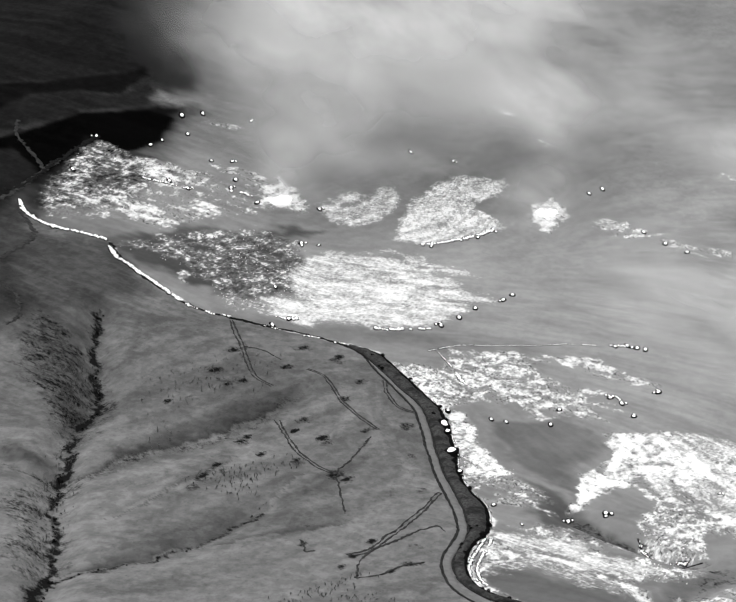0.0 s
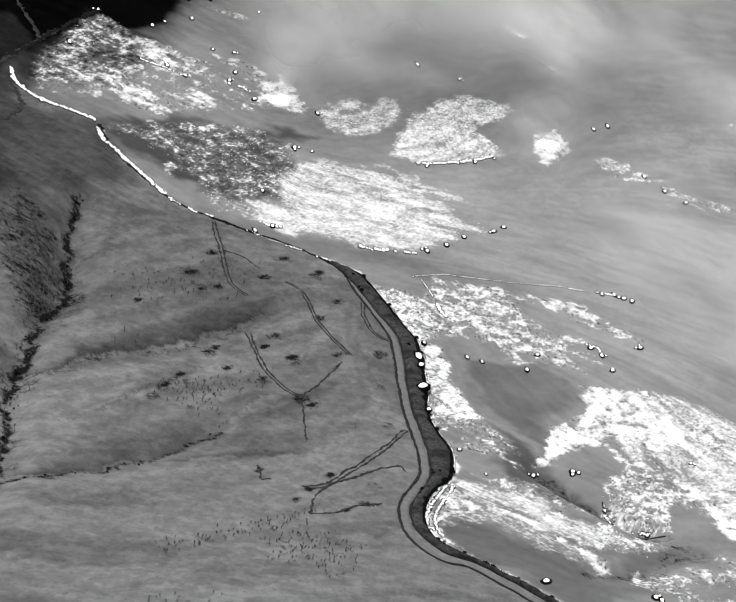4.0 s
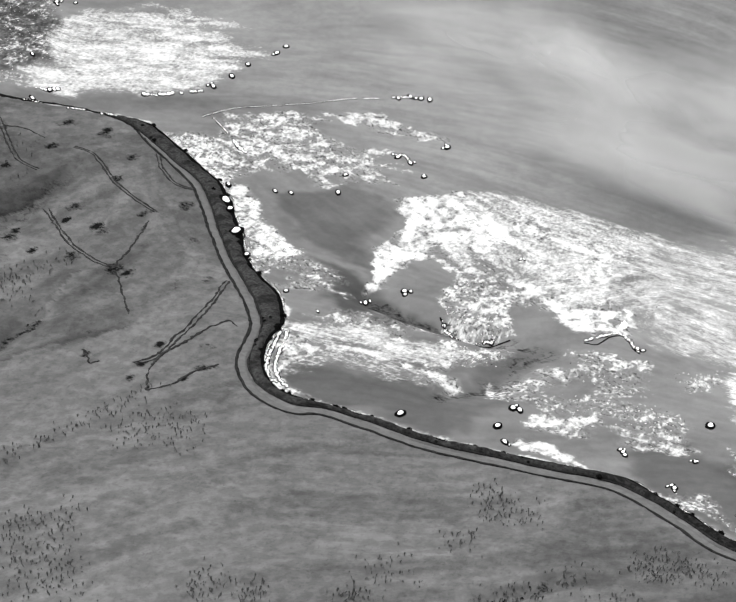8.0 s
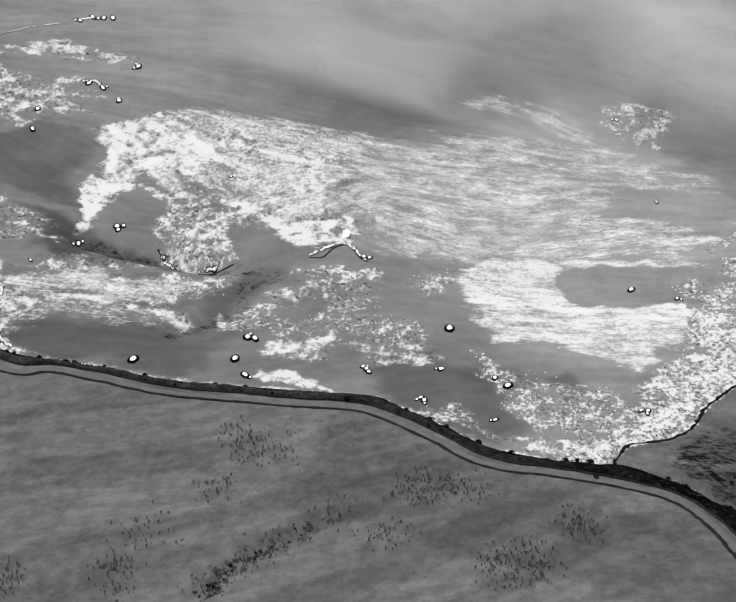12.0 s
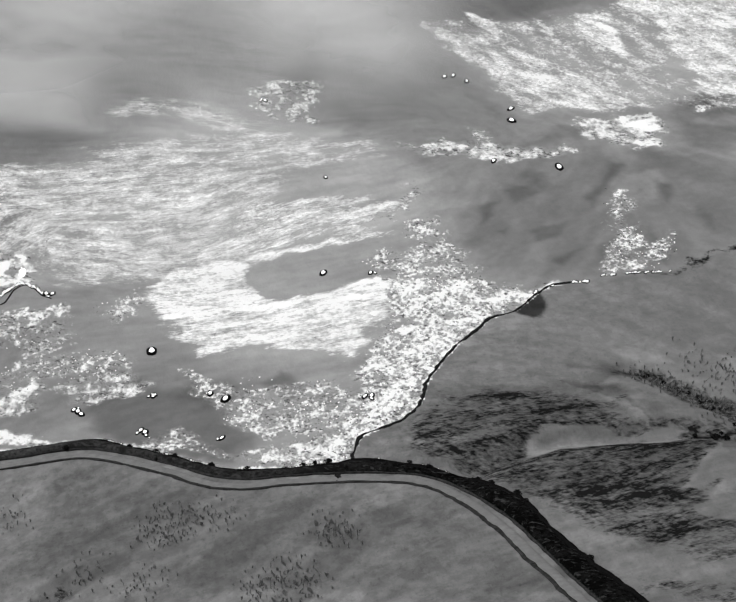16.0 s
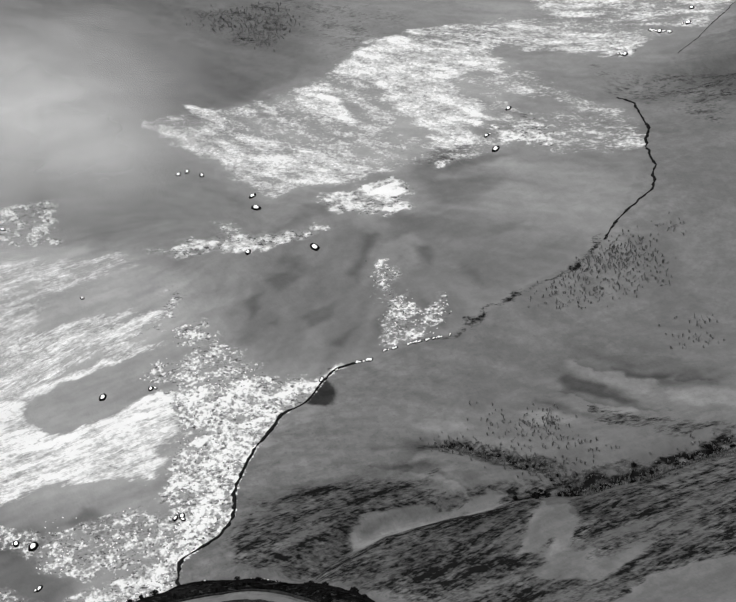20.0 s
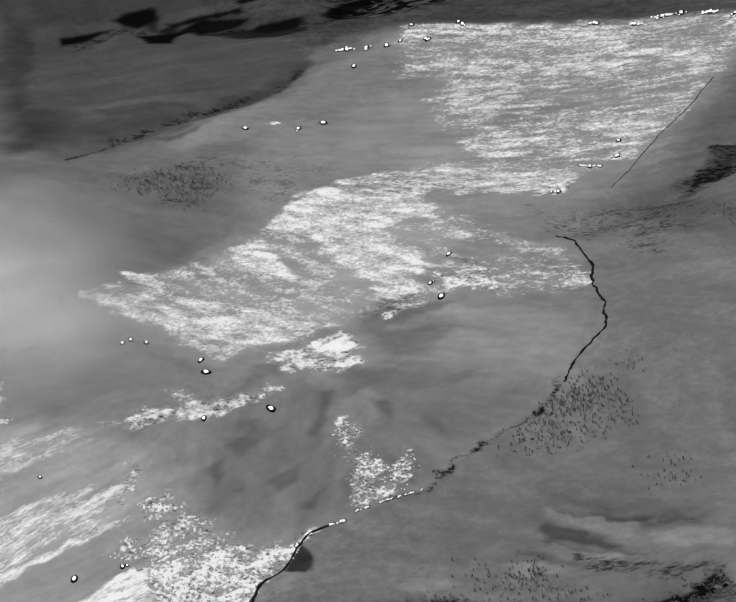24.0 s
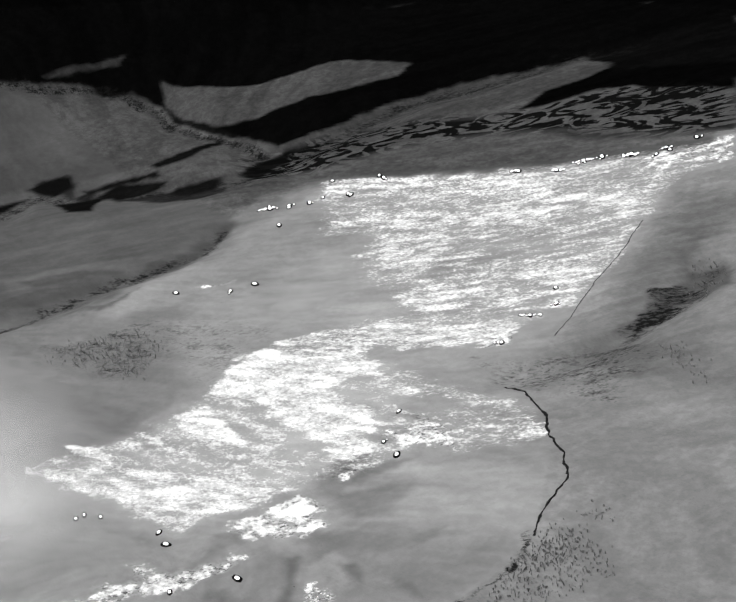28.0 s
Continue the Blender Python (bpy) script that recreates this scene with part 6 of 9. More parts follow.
ASH = [(ASH_1, 0.85, 4, 0.5, 0), (ASH_2, 1.15, 3, 0.3, 0), (ASH_3, 1.15, 4, 0.3, 0), (ASH_4, 1.4, 3, 0.3, 0), (ASH_5, 0.95, 5, 0.7, 0), (ASH_6, 1.1, 5, 0.3, 0), (ASH_7, 1.8, 8, 0.1, 0), (ASH_8, 1.35, 4, 0, 3), (ASH_9, 1.65, 3, 0, 3), (ASH_10, 1.2, 4, 0.2, 0), (ASH_11, 0.66, 6, 0.7, 0), (ASH_12, 1.4, 2, 0.3, 0), (ASH_13, 1.42, 6, 0.3, 2), (ASH_14, 1.6, 8, 0.2, 2), (ASH_15, 1.15, 6, 0.3, 2), (ASH_16, 1.25, 4, 0.3, 0), (ASH_17, 1.2, 8, 0.3, 0), (ASH_18, 1.2, 4, 0.3, 0), (ASH_19, 1.4, 3, 0.7, 0), (ASH_20, 1.45, 3, 0.4, 0), (ASH_21, 1.11, 4, 0.5, 0), (ASH_22, 1.3, 3, 0.3, 0), (ASH_23, 1.25, 2, 0.3, 0), (ASH_24, 1.2, 3, 0.3, 0), (ASH_25, 1.1, 3, 0.3, 0), (ASH_26, 2, 3, 0.3, 0), (ASH_27, 2.1, 2, 0.2, 0), (ASH_28, 1.4, 4, 0.45, 2), (ASH_29, 1.6, 6, 0.4, 0), (ASH_30, 1.75, 3, 0.3, 0), (ASH_31, 1.17, 3, 0.7, 0), (ASH_32, 1.6, 6, 0.3, 0), (ASH_33, 1.9, 1.5, 0, 0), (ASH_36, 1.3, 3, 0.4, 0), (ASH_37, 1.4, 2, 0.4, 0), (ASH_38, 1.7, 3, 0.2, 0), (ASH_39, 1.3, 3, 0.3, 0), (ASH_40, 1, 3, 0.6, 0), (ASH_41, 0.87, 4, 0.6, 0), (ASH_42, 1.9, 2, 0.3, 0), (ASH_43, 1.4, 3, 0.4, 0), (ASH_44, 1.2, 3, 0.4, 0), (ASH_45, 0.86, 5, 0.9, 0), (ASH_46, 1.25, 3, 0.7, 0), (ASH_47, 0.95, 3, 0.5, 0), (ASH_48, 0.87, 4, 0.7, 0), (ASH_49, 0.85, 4, 0.7, 0), (ASH_50, 0.81, 5, 0.8, 0), (ASH_51, 2, 3, 0.15, 2), (ASH_52, 1.6, 4, 0.1, 2), (ASH_53, 1.4, 3, 0.95, 0), (ASH_54, 0.86, 4, 0.9, 0), (ASH_55, 1, 5, 0.2, 0), (ASH_56, 0.9, 4, 0.85, 0), (ASH_57, 1.25, 2, 0.7, 0), (ASH_58, 0.95, 4, 0.4, 0), (ASH_59, 0.9, 2, 0.8, 0), (ASH_60, 0.95, 2, 0.95, 0), (ASH_61, 1.05, 5, 0.2, 0), (ASH_62, 1.05, 5, 0.5, 0), (ASH_63, 1.45, 3, 0, 2), (ASH_64, 1.55, 3, 0, 2), (ASH_65, 1.4, 2, 0, 2), (ASH_66, 1.4, 2, 0, 2), (ASH_67, 1.6, 3, 0, 2), (ASH_68, 1.5, 3, 0, 2), (ASH_69, 1.12, 4, 0.1, 2), (ASH_70, 1.5, 4, 0.1, 0), (ASH_71, 1.22, 4, 0.2, 0), (ASH_72, 1.17, 4, 0.4, 0), (ASH_73, 0.95, 4, 0.4, 2), (ASH_74, 1.07, 4, 0.4, 0), (ASH_75, 0.97, 6, 0.5, 0), (ASH_76, 1.07, 4, 0.3, 0), (ASH_77, 0.86, 8, 0.3, 2), (ASH_78, 1.2, 6, 0.4, 2), (ASH_79, 1.17, 6, 0.2, 2), (ASH_80, 1.2, 5, 0.1, 2), (ASH_81, 1.22, 5, 0.2, 2), (ASH_82, 1.22, 5, 0.2, 2), (ASH_83, 1.3, 4, 0.1, 2), (ASH_84, 1.5, 3, 0.2, 0), (ASH_85, 1.27, 5, 0.3, 0), (ASH_86, 1.2, 3, 0.1, 0), (ASH_87, 0.74, 6, 0.2, 2), (ASH_88, 0.85, 4, 0.5, 0), (ASH_89, 0.62, 6, 0.4, 0), (FIRE_GLOW, 2.3, 6, 0, 0), (ASH_91, 1.6, 3, 0.5, 0), (ASH_92, 1.05, 3, 0.5, 0), (ASH_93, 1.2, 3, 0.3, 0), (ASH_94, 1.1, 3, 0.1, 0), (ASH_95, 0.95, 3, 0.6, 0), (ASH_96, 1.3, 3, 0.3, 2), (ASH_97, 1.75, 3, 0.2, 2), (ASH_98, 1.5, 3, 0.3, 0), (ASH_99, 1.4, 3, 0.4, 0), (ASH_100, 1.8, 3, 0.3, 0), (ASH_101, 1, 3, 0.4, 0), (ASH_102, 0.9, 3, 0.6, 0), (ASH_103, 1.25, 3, 0.3, 0), (ASH_104, 1, 3, 0.8, 0), (ASH_105, 0.85, 3, 0.6, 0), (ASH_106, 1.8, 3, 0.1, 2), (ASH_107, 1.15, 3, 0.2, 2), (ASH_108, 2.1, 3, 0, 0), (ASH_110, 1.5, 3, 0.2, 2), (ASH_111, 1.8, 3, 0.3, 0), (ASH_112, 1.3, 6, 0.1, 2), (ASH_113, 1.5, 3, 0.2, 0), (ASH_114, 1, 2, 0.9, 0), (ASH_115, 0.98, 3, 0.3, 0), (ASH_116, 1.6, 1.5, 0, 2), (ASH_117, 1.6, 1.5, 0, 2), (ASH_118, 1.6, 1.5, 0, 2), (ASH_119, 1.7, 2, 0.2, 0), (ASH_120, 1.2, 4, 0, 2), (ASH_121, 0.95, 3, 0.5, 0), (ASH_122, 1, 3, 0.5, 0), (ASH_124, 1.3, 5, 0.1, 2), (COMB, 1.25, 3, 0.1, 1), (ASH_125, 0.72, 4, 0.3, 2), (DAB_1, 1.1, 3, 0, 2), (DAB_2, 1.0, 3, 0, 2), (DAB_3, 1.1, 3, 0, 2), (DAB_4, 1.0, 3, 0, 2), (DAB_5, 1.2, 3, 0, 3)]
HOLES = [(GAP_1, 1.8, 3), (GAP_2, 1.3, 4), (GAP_3, 1.6, 3), (GAP_4, 1.2, 3), (GAP_5, 0.35, 8), (GAP_6, 0.6, 5), (GAP_7, 0.5, 5)]
TONES = [(TONE_80, 0.052, 25), (TONE_144, 0.165, 25), (TONE_72, 0.075, 25), (TONE_LAST, 0.075, 25), (TONE_1, 0.01, 35), (TONE_2, 0.008, 8), (TONE_3, 0.006, 16), (TONE_4, 0.05, 14), (TONE_5, 0.06, 10), (TONE_6, 0.07, 10), (TONE_7, 0.1, 6), (TONE_8, 0.075, 12), (TONE_9, 0.06, 10), (TONE_10, 0.2, 5), (TONE_11, 0.17, 6), (TONE_12, 0.13, 6), (TONE_13, 0.16, 8), (TONE_14, 0.17, 6), (TONE_15, 0.17, 8), (TONE_16, 0.12, 14), (TONE_17, 0.16, 8), (TONE_18, 0.24, 14), (TONE_19, 0.09, 8), (TONE_20, 0.1, 6), (TONE_21, 0.22, 14), (TONE_22, 0.185, 8), (TONE_23, 0.3, 30), (TONE_24, 0.32, 25), (TONE_25, 0.12, 30), (TONE_26, 0.2, 30), (TONE_27, 0.165, 16), (TONE_28, 0.19, 12), (TONE_29, 0.16, 8), (TONE_30, 0.19, 25), (TONE_31, 0.2, 25), (TONE_32, 0.27, 2.5), (TONE_33, 0.27, 2.5), (TONE_34, 0.27, 2.5), (TONE_35, 0.27, 2.5), (TONE_36, 0.27, 2.5), (TONE_37, 0.27, 2.5), (TONE_38, 0.27, 2.5), (TONE_39, 0.18, 4), (TONE_40, 0.062, 30), (TONE_41, 0.125, 25), (TONE_42, 0.0015, 8), (TONE_43, 0.002, 10), (TONE_44, 0.065, 4), (TONE_45, 0.1, 4), (TONE_46, 0.035, 6), (TONE_47, 0.014, 10), (TONE_48, 0.012, 10), (TONE_49, 0.02, 8), (TONE_50, 0.028, 10), (TONE_51, 0.08, 6), (TONE_52, 0.15, 8), (TONE_53, 0.16, 8), (TONE_54, 0.13, 8), (TONE_55, 0.09, 6), (TONE_56, 0.095, 12), (TONE_57, 0.21, 12), (TONE_58, 0.18, 14), (TONE_59, 0.2, 10), (TONE_60, 0.14, 10), (TONE_61, 0.2, 3), (TONE_62, 0.11, 3), (TONE_63, 0.12, 8), (TONE_64, 0.12, 6), (TONE_65, 0.2, 4), (TONE_66, 0.36, 40), (TONE_67, 0.035, 8), (TONE_68, 0.08, 8), (TONE_69, 0.34, 40), (TONE_70, 0.33, 20), (TONE_73, 0.155, 6), (TONE_74, 0.4, 12), (TONE_75, 0.4, 12), (TONE_76, 0.37, 12), (TONE_77, 0.3, 20), (TONE_78, 0.36, 14), (TONE_79, 0.05, 2), (TONE_81, 0.15, 20), (TONE_82, 0.07, 6), (TONE_83, 0.11, 8), (TONE_84, 0.12, 8), (TONE_85, 0.2, 12), (TONE_86, 0.02, 3), (TONE_87, 0.02, 3), (TONE_88, 0.02, 3), (TONE_89, 0.02, 3), (TONE_90, 0.02, 3), (TONE_91, 0.1, 6), (TONE_92, 0.11, 6), (TONE_93, 0.08, 6), (TONE_94, 0.2, 5), (TONE_95, 0.13, 5), (TONE_96, 0.13, 5), (TONE_97, 0.16, 5), (TONE_98, 0.0015, 4), (TONE_99, 0.0015, 5), (TONE_100, 0.025, 6), (TONE_101, 0.012, 8), (TONE_102, 0.28, 1.5), (TONE_103, 0.28, 1.5), (TONE_104, 0.28, 1.5), (TONE_105, 0.28, 1.5), (TONE_106, 0.21, 12), (TONE_107, 0.18, 6), (TONE_108, 0.21, 5), (TONE_109, 0.27, 4), (TONE_110, 0.145, 2.5), (TONE_111, 0.145, 2.5), (TONE_112, 0.145, 2.5), (TONE_113, 0.145, 2.5), (TONE_114, 0.145, 2.5), (TONE_115, 0.145, 2.5), (TONE_116, 0.145, 2.5), (TONE_117, 0.145, 2.5), (TONE_118, 0.17, 2.5), (TONE_119, 0.17, 2.5), (TONE_120, 0.17, 2.5), (TONE_121, 0.03, 12), (TONE_122, 0.008, 10), (TONE_123, 0.04, 12), (TONE_124, 0.45, 15), (TONE_125, 0.022, 2.5), (TONE_126, 0.022, 2.5), (TONE_127, 0.022, 2.5), (TONE_128, 0.022, 2.5), (TONE_129, 0.022, 2.5), (TONE_130, 0.022, 2.5), (TONE_131, 0.085, 2.5), (TONE_132, 0.085, 2.5), (TONE_133, 0.085, 2.5), (TONE_134, 0.04, 5), (TONE_135, 0.0015, 3), (TONE_136, 0.3, 2.5), (TONE_137, 0.3, 2.5), (TONE_138, 0.3, 2.5), (TONE_139, 0.3, 2.5), (TONE_140, 0.3, 2.5), (TONE_141, 0.12, 2.5), (TONE_142, 0.12, 2.5), (TONE_143, 0.12, 2.5), (TONE_145, 0.03, 6)]
TONES += [(HILL_W_1, 0.018, 5), (HILL_W_3, 0.021, 5), (HILL_W_2, 0.008, 2.4), (HILL_W_5, 0.019, 4), (HILL_W_6, 0.06, 5), (HILL_W_7, 0.085, 5), (HILL_W_4, 0.003, 2.4), (CHAR_W, 0.07, 5)]
TONES += [(HILL_N_7, 0.1, 5), (HILL_N_6, 0.07, 5), (SLOPE_N, 0.085, 5), (SWIRL_B, 0.075, 4), (HILL_N_1, 0.002, 2.4), (HILL_N_2, 0.062, 2.4), (HILL_N_3, 0.03, 2.4), (HILL_N_4, 0.062, 2.4), (HILL_N_5, 0.0015, 2.4), (HILL_N_8, 0.003, 3.5), (HOLLOW_N, 0.085, 4)]
TONES += [(ring, 0.005, 2.4) for ring in (POOL_1, POOL_2, POOL_3, POOL_4, POOL_5, POOL_6, POOL_7, POOL_8, POOL_9)]
TONES += [(ring, 0.205, 2.4) for ring in (MOUND_A, MOUND_B, MOUND_C, MOUND_D, MOUND_E, MOUND_F, MOUND_G, MOUND_H, MOUND_I)]
# LOBE and FAN rings pale the ground's tone, SHADE and NOTCH rings darken it
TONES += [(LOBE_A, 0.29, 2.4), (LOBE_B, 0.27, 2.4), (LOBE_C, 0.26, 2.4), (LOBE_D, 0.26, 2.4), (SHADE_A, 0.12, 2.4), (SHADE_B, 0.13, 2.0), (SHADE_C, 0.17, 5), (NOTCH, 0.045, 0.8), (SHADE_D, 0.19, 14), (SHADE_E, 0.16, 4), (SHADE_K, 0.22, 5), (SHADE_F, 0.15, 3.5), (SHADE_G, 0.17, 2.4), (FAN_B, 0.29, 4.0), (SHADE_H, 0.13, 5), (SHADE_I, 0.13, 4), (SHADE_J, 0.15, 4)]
THICKETS = [(THICKET_1, 0.85, 8), (THICKET_2, 0.65, 8), (THICKET_3, 0.75, 4), (THICKET_4, 0.6, 8), (THICKET_5, 0.4, 12), (THICKET_6, 0.6, 10), (THICKET_7, 0.5, 10), (THICKET_8, 0.85, 6), (THICKET_9, 0.3, 10), (THICKET_10, 0.3, 12), (THICKET_11, 0.8, 3), (THICKET_12, 0.8, 3), (THICKET_13, 0.8, 3), (THICKET_14, 0.8, 3), (THICKET_15, 0.8, 3), (THICKET_16, 0.8, 3), (THICKET_17, 0.8, 3), (THICKET_18, 0.8, 3), (THICKET_19, 0.8, 3), (THICKET_20, 0.8, 3), (THICKET_21, 0.8, 3), (THICKET_22, 0.8, 3), (THICKET_23, 0.8, 3), (THICKET_24, 0.8, 3), (THICKET_25, 0.8, 3), (THICKET_26, 0.8, 3), (THICKET_27, 0.8, 3), (THICKET_28, 0.8, 3), (THICKET_29, 0.8, 3), (THICKET_30, 0.8, 3), (THICKET_31, 0.8, 3), (THICKET_32, 0.8, 3), (THICKET_33, 0.8, 3), (THICKET_34, 0.8, 3), (THICKET_35, 0.8, 3), (THICKET_36, 0.8, 3), (THICKET_37, 0.8, 3), (THICKET_38, 0.8, 3), (THICKET_39, 0.18, 15), (THICKET_40, 0.95, 6), (THICKET_41, 0.6, 6), (THICKET_42, 0.5, 5), (THICKET_43, 0.64, 4), (THICKET_44, 0.6, 4), (THICKET_45, 0.8, 3), (THICKET_46, 0.5, 3)]
THICKETS += [(ring, 1.5, 1.2) for ring in (SCRIBBLE_1, SCRIBBLE_2, SCRIBBLE_3, SCRIBBLE_4, SCRIBBLE_5, SCRIBBLE_6, SCRIBBLE_7, SCRIBBLE_8, SCRIBBLE_9, SCRIBBLE_10, SCRIBBLE_11, SCRIBBLE_12)]
THICKETS += [(ring, 1.4, 1.2) for ring in (SCRIBBLE_13, SCRIBBLE_14, SCRIBBLE_15, SCRIBBLE_16, SCRIBBLE_17, SCRIBBLE_18, SCRIBBLE_19, SCRIBBLE_20, SCRIBBLE_21, SCRIBBLE_22, SCRIBBLE_23, SCRIBBLE_24)]
BRUSH = [(BRUSH_1, 45), (BRUSH_2, 12), (BRUSH_3, 25), (BRUSH_4, 12), (BRUSH_5, 70), (BRUSH_6, 14), (BRUSH_7, 25), (BRUSH_8, 18), (BRUSH_9, 25), (BRUSH_10, 60), (BRUSH_11, 16), (BRUSH_12, 16), (BRUSH_13, 25), (BRUSH_14, 22), (BRUSH_15, 20), (BRUSH_16, 120), (BRUSH_17, 8), (BRUSH_18, 16), (BRUSH_19, 16), (BRUSH_20, 55), (BRUSH_21, 90), (BRUSH_22, 70), (BRUSH_23, 30), (BRUSH_24, 40), (BRUSH_25, 12), (BRUSH_26, 60), (BRUSH_27, 18), (BRUSH_28, 14), (BRUSH_29, 60), (BRUSH_30, 40), (BRUSH_31, 30), (BRUSH_32, 20), (BRUSH_33, 5), (BRUSH_34, 25), (BRUSH_35, 30), (BRUSH_36, 34), (BRUSH_37, 90), (BRUSH_38, 50)]
RIMS = [(RIM_1, 0.2), (RIM_2, 0.2), (RIM_3, 0.18)]
SEAMS = [(SEAM_1, 0.9), (SEAM_2, 1), (SEAM_3, 0.6), (SEAM_4, 0.6), (SEAM_5, 0.6), (SEAM_6, 0.4), (SEAM_7, 0.4), (SEAM_8, 0.5), (SEAM_9, 0.45), (SEAM_10, 0.45), (SEAM_11, 0.2), (SEAM_12, 0.2), (SEAM_13, 0.3), (SEAM_14, 0.3), (SEAM_15, 0.6), (SEAM_16, 0.35), (SEAM_17, 0.5), (SEAM_18, 0.45), (SEAM_19, 0.35), (SEAM_20, 0.35), (SEAM_21, 0.7), (SEAM_22, 0.8), (SEAM_23, 0.8), (SEAM_24, 0.7), (SEAM_25, 0.6), (SEAM_26, 0.8), (SEAM_27, 0.4), (SEAM_28, 0.4), (SEAM_29, 0.5)]
SEAMS += [(ring, 0.7) for ring in (BANDS_1, BANDS_2, BANDS_3, BANDS_4, BANDS_5, BANDS_6, BANDS_10, BANDS_11, BANDS_12, BANDS_13)]
SEAMS += [(ring, 0.55) for ring in (BANDS_14, BANDS_15, BANDS_16, BANDS_17, BANDS_18)]
SMOKES = [(VEIL_1, 30, 0.95, 110), (VEIL_2, 46, 1.05, 90), (VEIL_3, 14, 0.5, 70), (VEIL_4, 60, 0.7, 70), (VEIL_5, 22, 0.45, 90), (VEIL_6, 38, 0.45, 90), (VEIL_7, 18, 0.55, 100), (VEIL_8, 25, 0.35, 40), (VEIL_9, 10, 0.3, 30), (GLOW_VEIL_1, 8, 0.9, 40), (GLOW_VEIL_2, 8, 0.9, 30), (VEIL_12, 10, 0.95, 45), (VEIL_13, 10, 0.6, 50), (VEIL_14, 10, 0.55, 30), (VEIL_15, 10, 0.62, 60)]
MOUNDS = [TONE_102, TONE_103, TONE_104, TONE_105, MOUND_A, MOUND_B, MOUND_C, MOUND_D, MOUND_E, MOUND_F, MOUND_G, MOUND_H, MOUND_I]
FIRES = [(-244.7, 934.3, 4.2, 2.6), (-344.2, 823.6, 3.5, 2), (-33.0, 616.2, 1.2, 2.5)]
HOT_EDGES = [(BANK_N, 2.6, 1.6), (LINE_E[:12], 4.0, 1.5), (ROAD[:10], 1.3, 1.2)]
SCRUB = [(GULLY_A, 1.5, 2.0), (GULLY_B, 0.3, 4.0), (GULLY_C, 1.3, 0.9), (GULLY_D, 0.7, 2.5), (GULLY_E, 0.8, 1.6), (GULLY_F[3:], 1.6, 2.4), (GULLY_G, 0.95, 1.5), (GULLY_H, 0.3, 4.0), (GULLY_J, 0.6, 6.0), (GULLY_K, 0.6, 4.0), (GULLY_L, 0.8, 4.0), (LINE_E[14:22], 0.75, 1.3), (DRAW_M, 0.6, 2.0), (DRAW_N, 0.4, 3.0), (STREAK_1, 0.95, 1.6), (STREAK_2, 0.9, 1.3), (STREAK_3, 0.8, 1.3), (STREAK_4, 1.0, 1.6), (STREAK_5, 0.9, 1.8), (STREAK_6, 1.0, 1.5), (STREAK_7, 0.7, 1.2)]
TRACKS = [(TRACK_1, 0.55), (TRACK_2, 0.4), (TRACK_3, 0.6), (TRACK_4, 0.45), (TRACK_5, 0.35), (TRACK_6, 0.35), (TRACK_7, 0.6), (TRACK_8, 0.5), (TRACK_9, 0.4), (TRACK_10, 0.3), (TRACK_11, 0.35), (TRACK_W, 0.8), (ROAD_W, 0.9), (ROAD_X, 1.0), (ROAD_Y, 0.75), (LINE_F, 0.15)]
BREAKS = [(LINE_E[:13], 0.45), (LINE_E[21:], 0.36), (SPUR, 0.7), (LINE_C, 1.0), (ROAD[:11], 0.8)]
SWIRL = SWIRL_B
# slope shading painted up from each crest: line, strength, width
CREST_SHADES = [(CREST_1, 0.72, 6.0), (CREST_2, 0.55, 7.0), (CREST_3, 0.62, 6.0), (CREST_4, 0.5, 6.0), (CREST_5, 0.4, 9.0), (CREST_6, 0.4, 8.0), (CREST_7, 0.35, 8.0), (CREST_8, 0.4, 10.0), (CREST_9, 0.35, 12.0)]


GULLIES = [(GULLY_A, 4.5, 7.0), (GULLY_B, 1.2, 8.0), (GULLY_C, 1.6, 6.0), (GULLY_D, 2.5, 6.0), (GULLY_E, 2.0, 4.0), (GULLY_F, 4.0, 6.0),
           (GULLY_G, 2.0, 4.0), (GULLY_H, 4.5, 11.0), (GULLY_J, 8.0, 22.0), (GULLY_K, 4.0, 12.0), (GULLY_L, 6.0, 16.0), (DRAW_M, 2.5, 6.0), (DRAW_N, 2.0, 6.0)]
# which way the wind and the slope comb the ground: x, y, degrees
FLOW_A = [(-397, 770, 23), (-391, 806, 9), (-322, 569, 170), (-315, 733, 165), (-313, 857, 83), (-285, 594, 85), (-282, 900, 91), (-266, 782, 46), (-259, 740, 46), (-252, 429, 30), (-234, 503, 79), (-229, 394, 50), (-208, 456, 75), (-204, 516, 79), (-174, 644, 130), (-171, 473, 71), (-162, 757, 28), (-157, 738, 2), (-128, 576, 179), (-125, 360, 72), (-124, 427, 59), (-100, 667, 115), (-99, 560, 14), (-84, 533, 171)]
FLOW_B = [(-74, 442, 24), (-71, 699, 174), (-58, 555, 60), (-43, 645, 66), (-35, 703, 150), (-24, 455, 60), (-17, 694, 1), (-12, 445, 33), (-10, 616, 142), (15, 664, 171), (23, 435, 45), (25, 557, 2), (36, 737, 134), (38, 653, 42), (44, 415, 57), (48, 639, 53), (54, 563, 5), (54, 644, 5), (60, 560, 10), (63, 694, 177), (66, 694, 19), (84, 698, 0), (89, 475, 176), (94, 452, 13)]
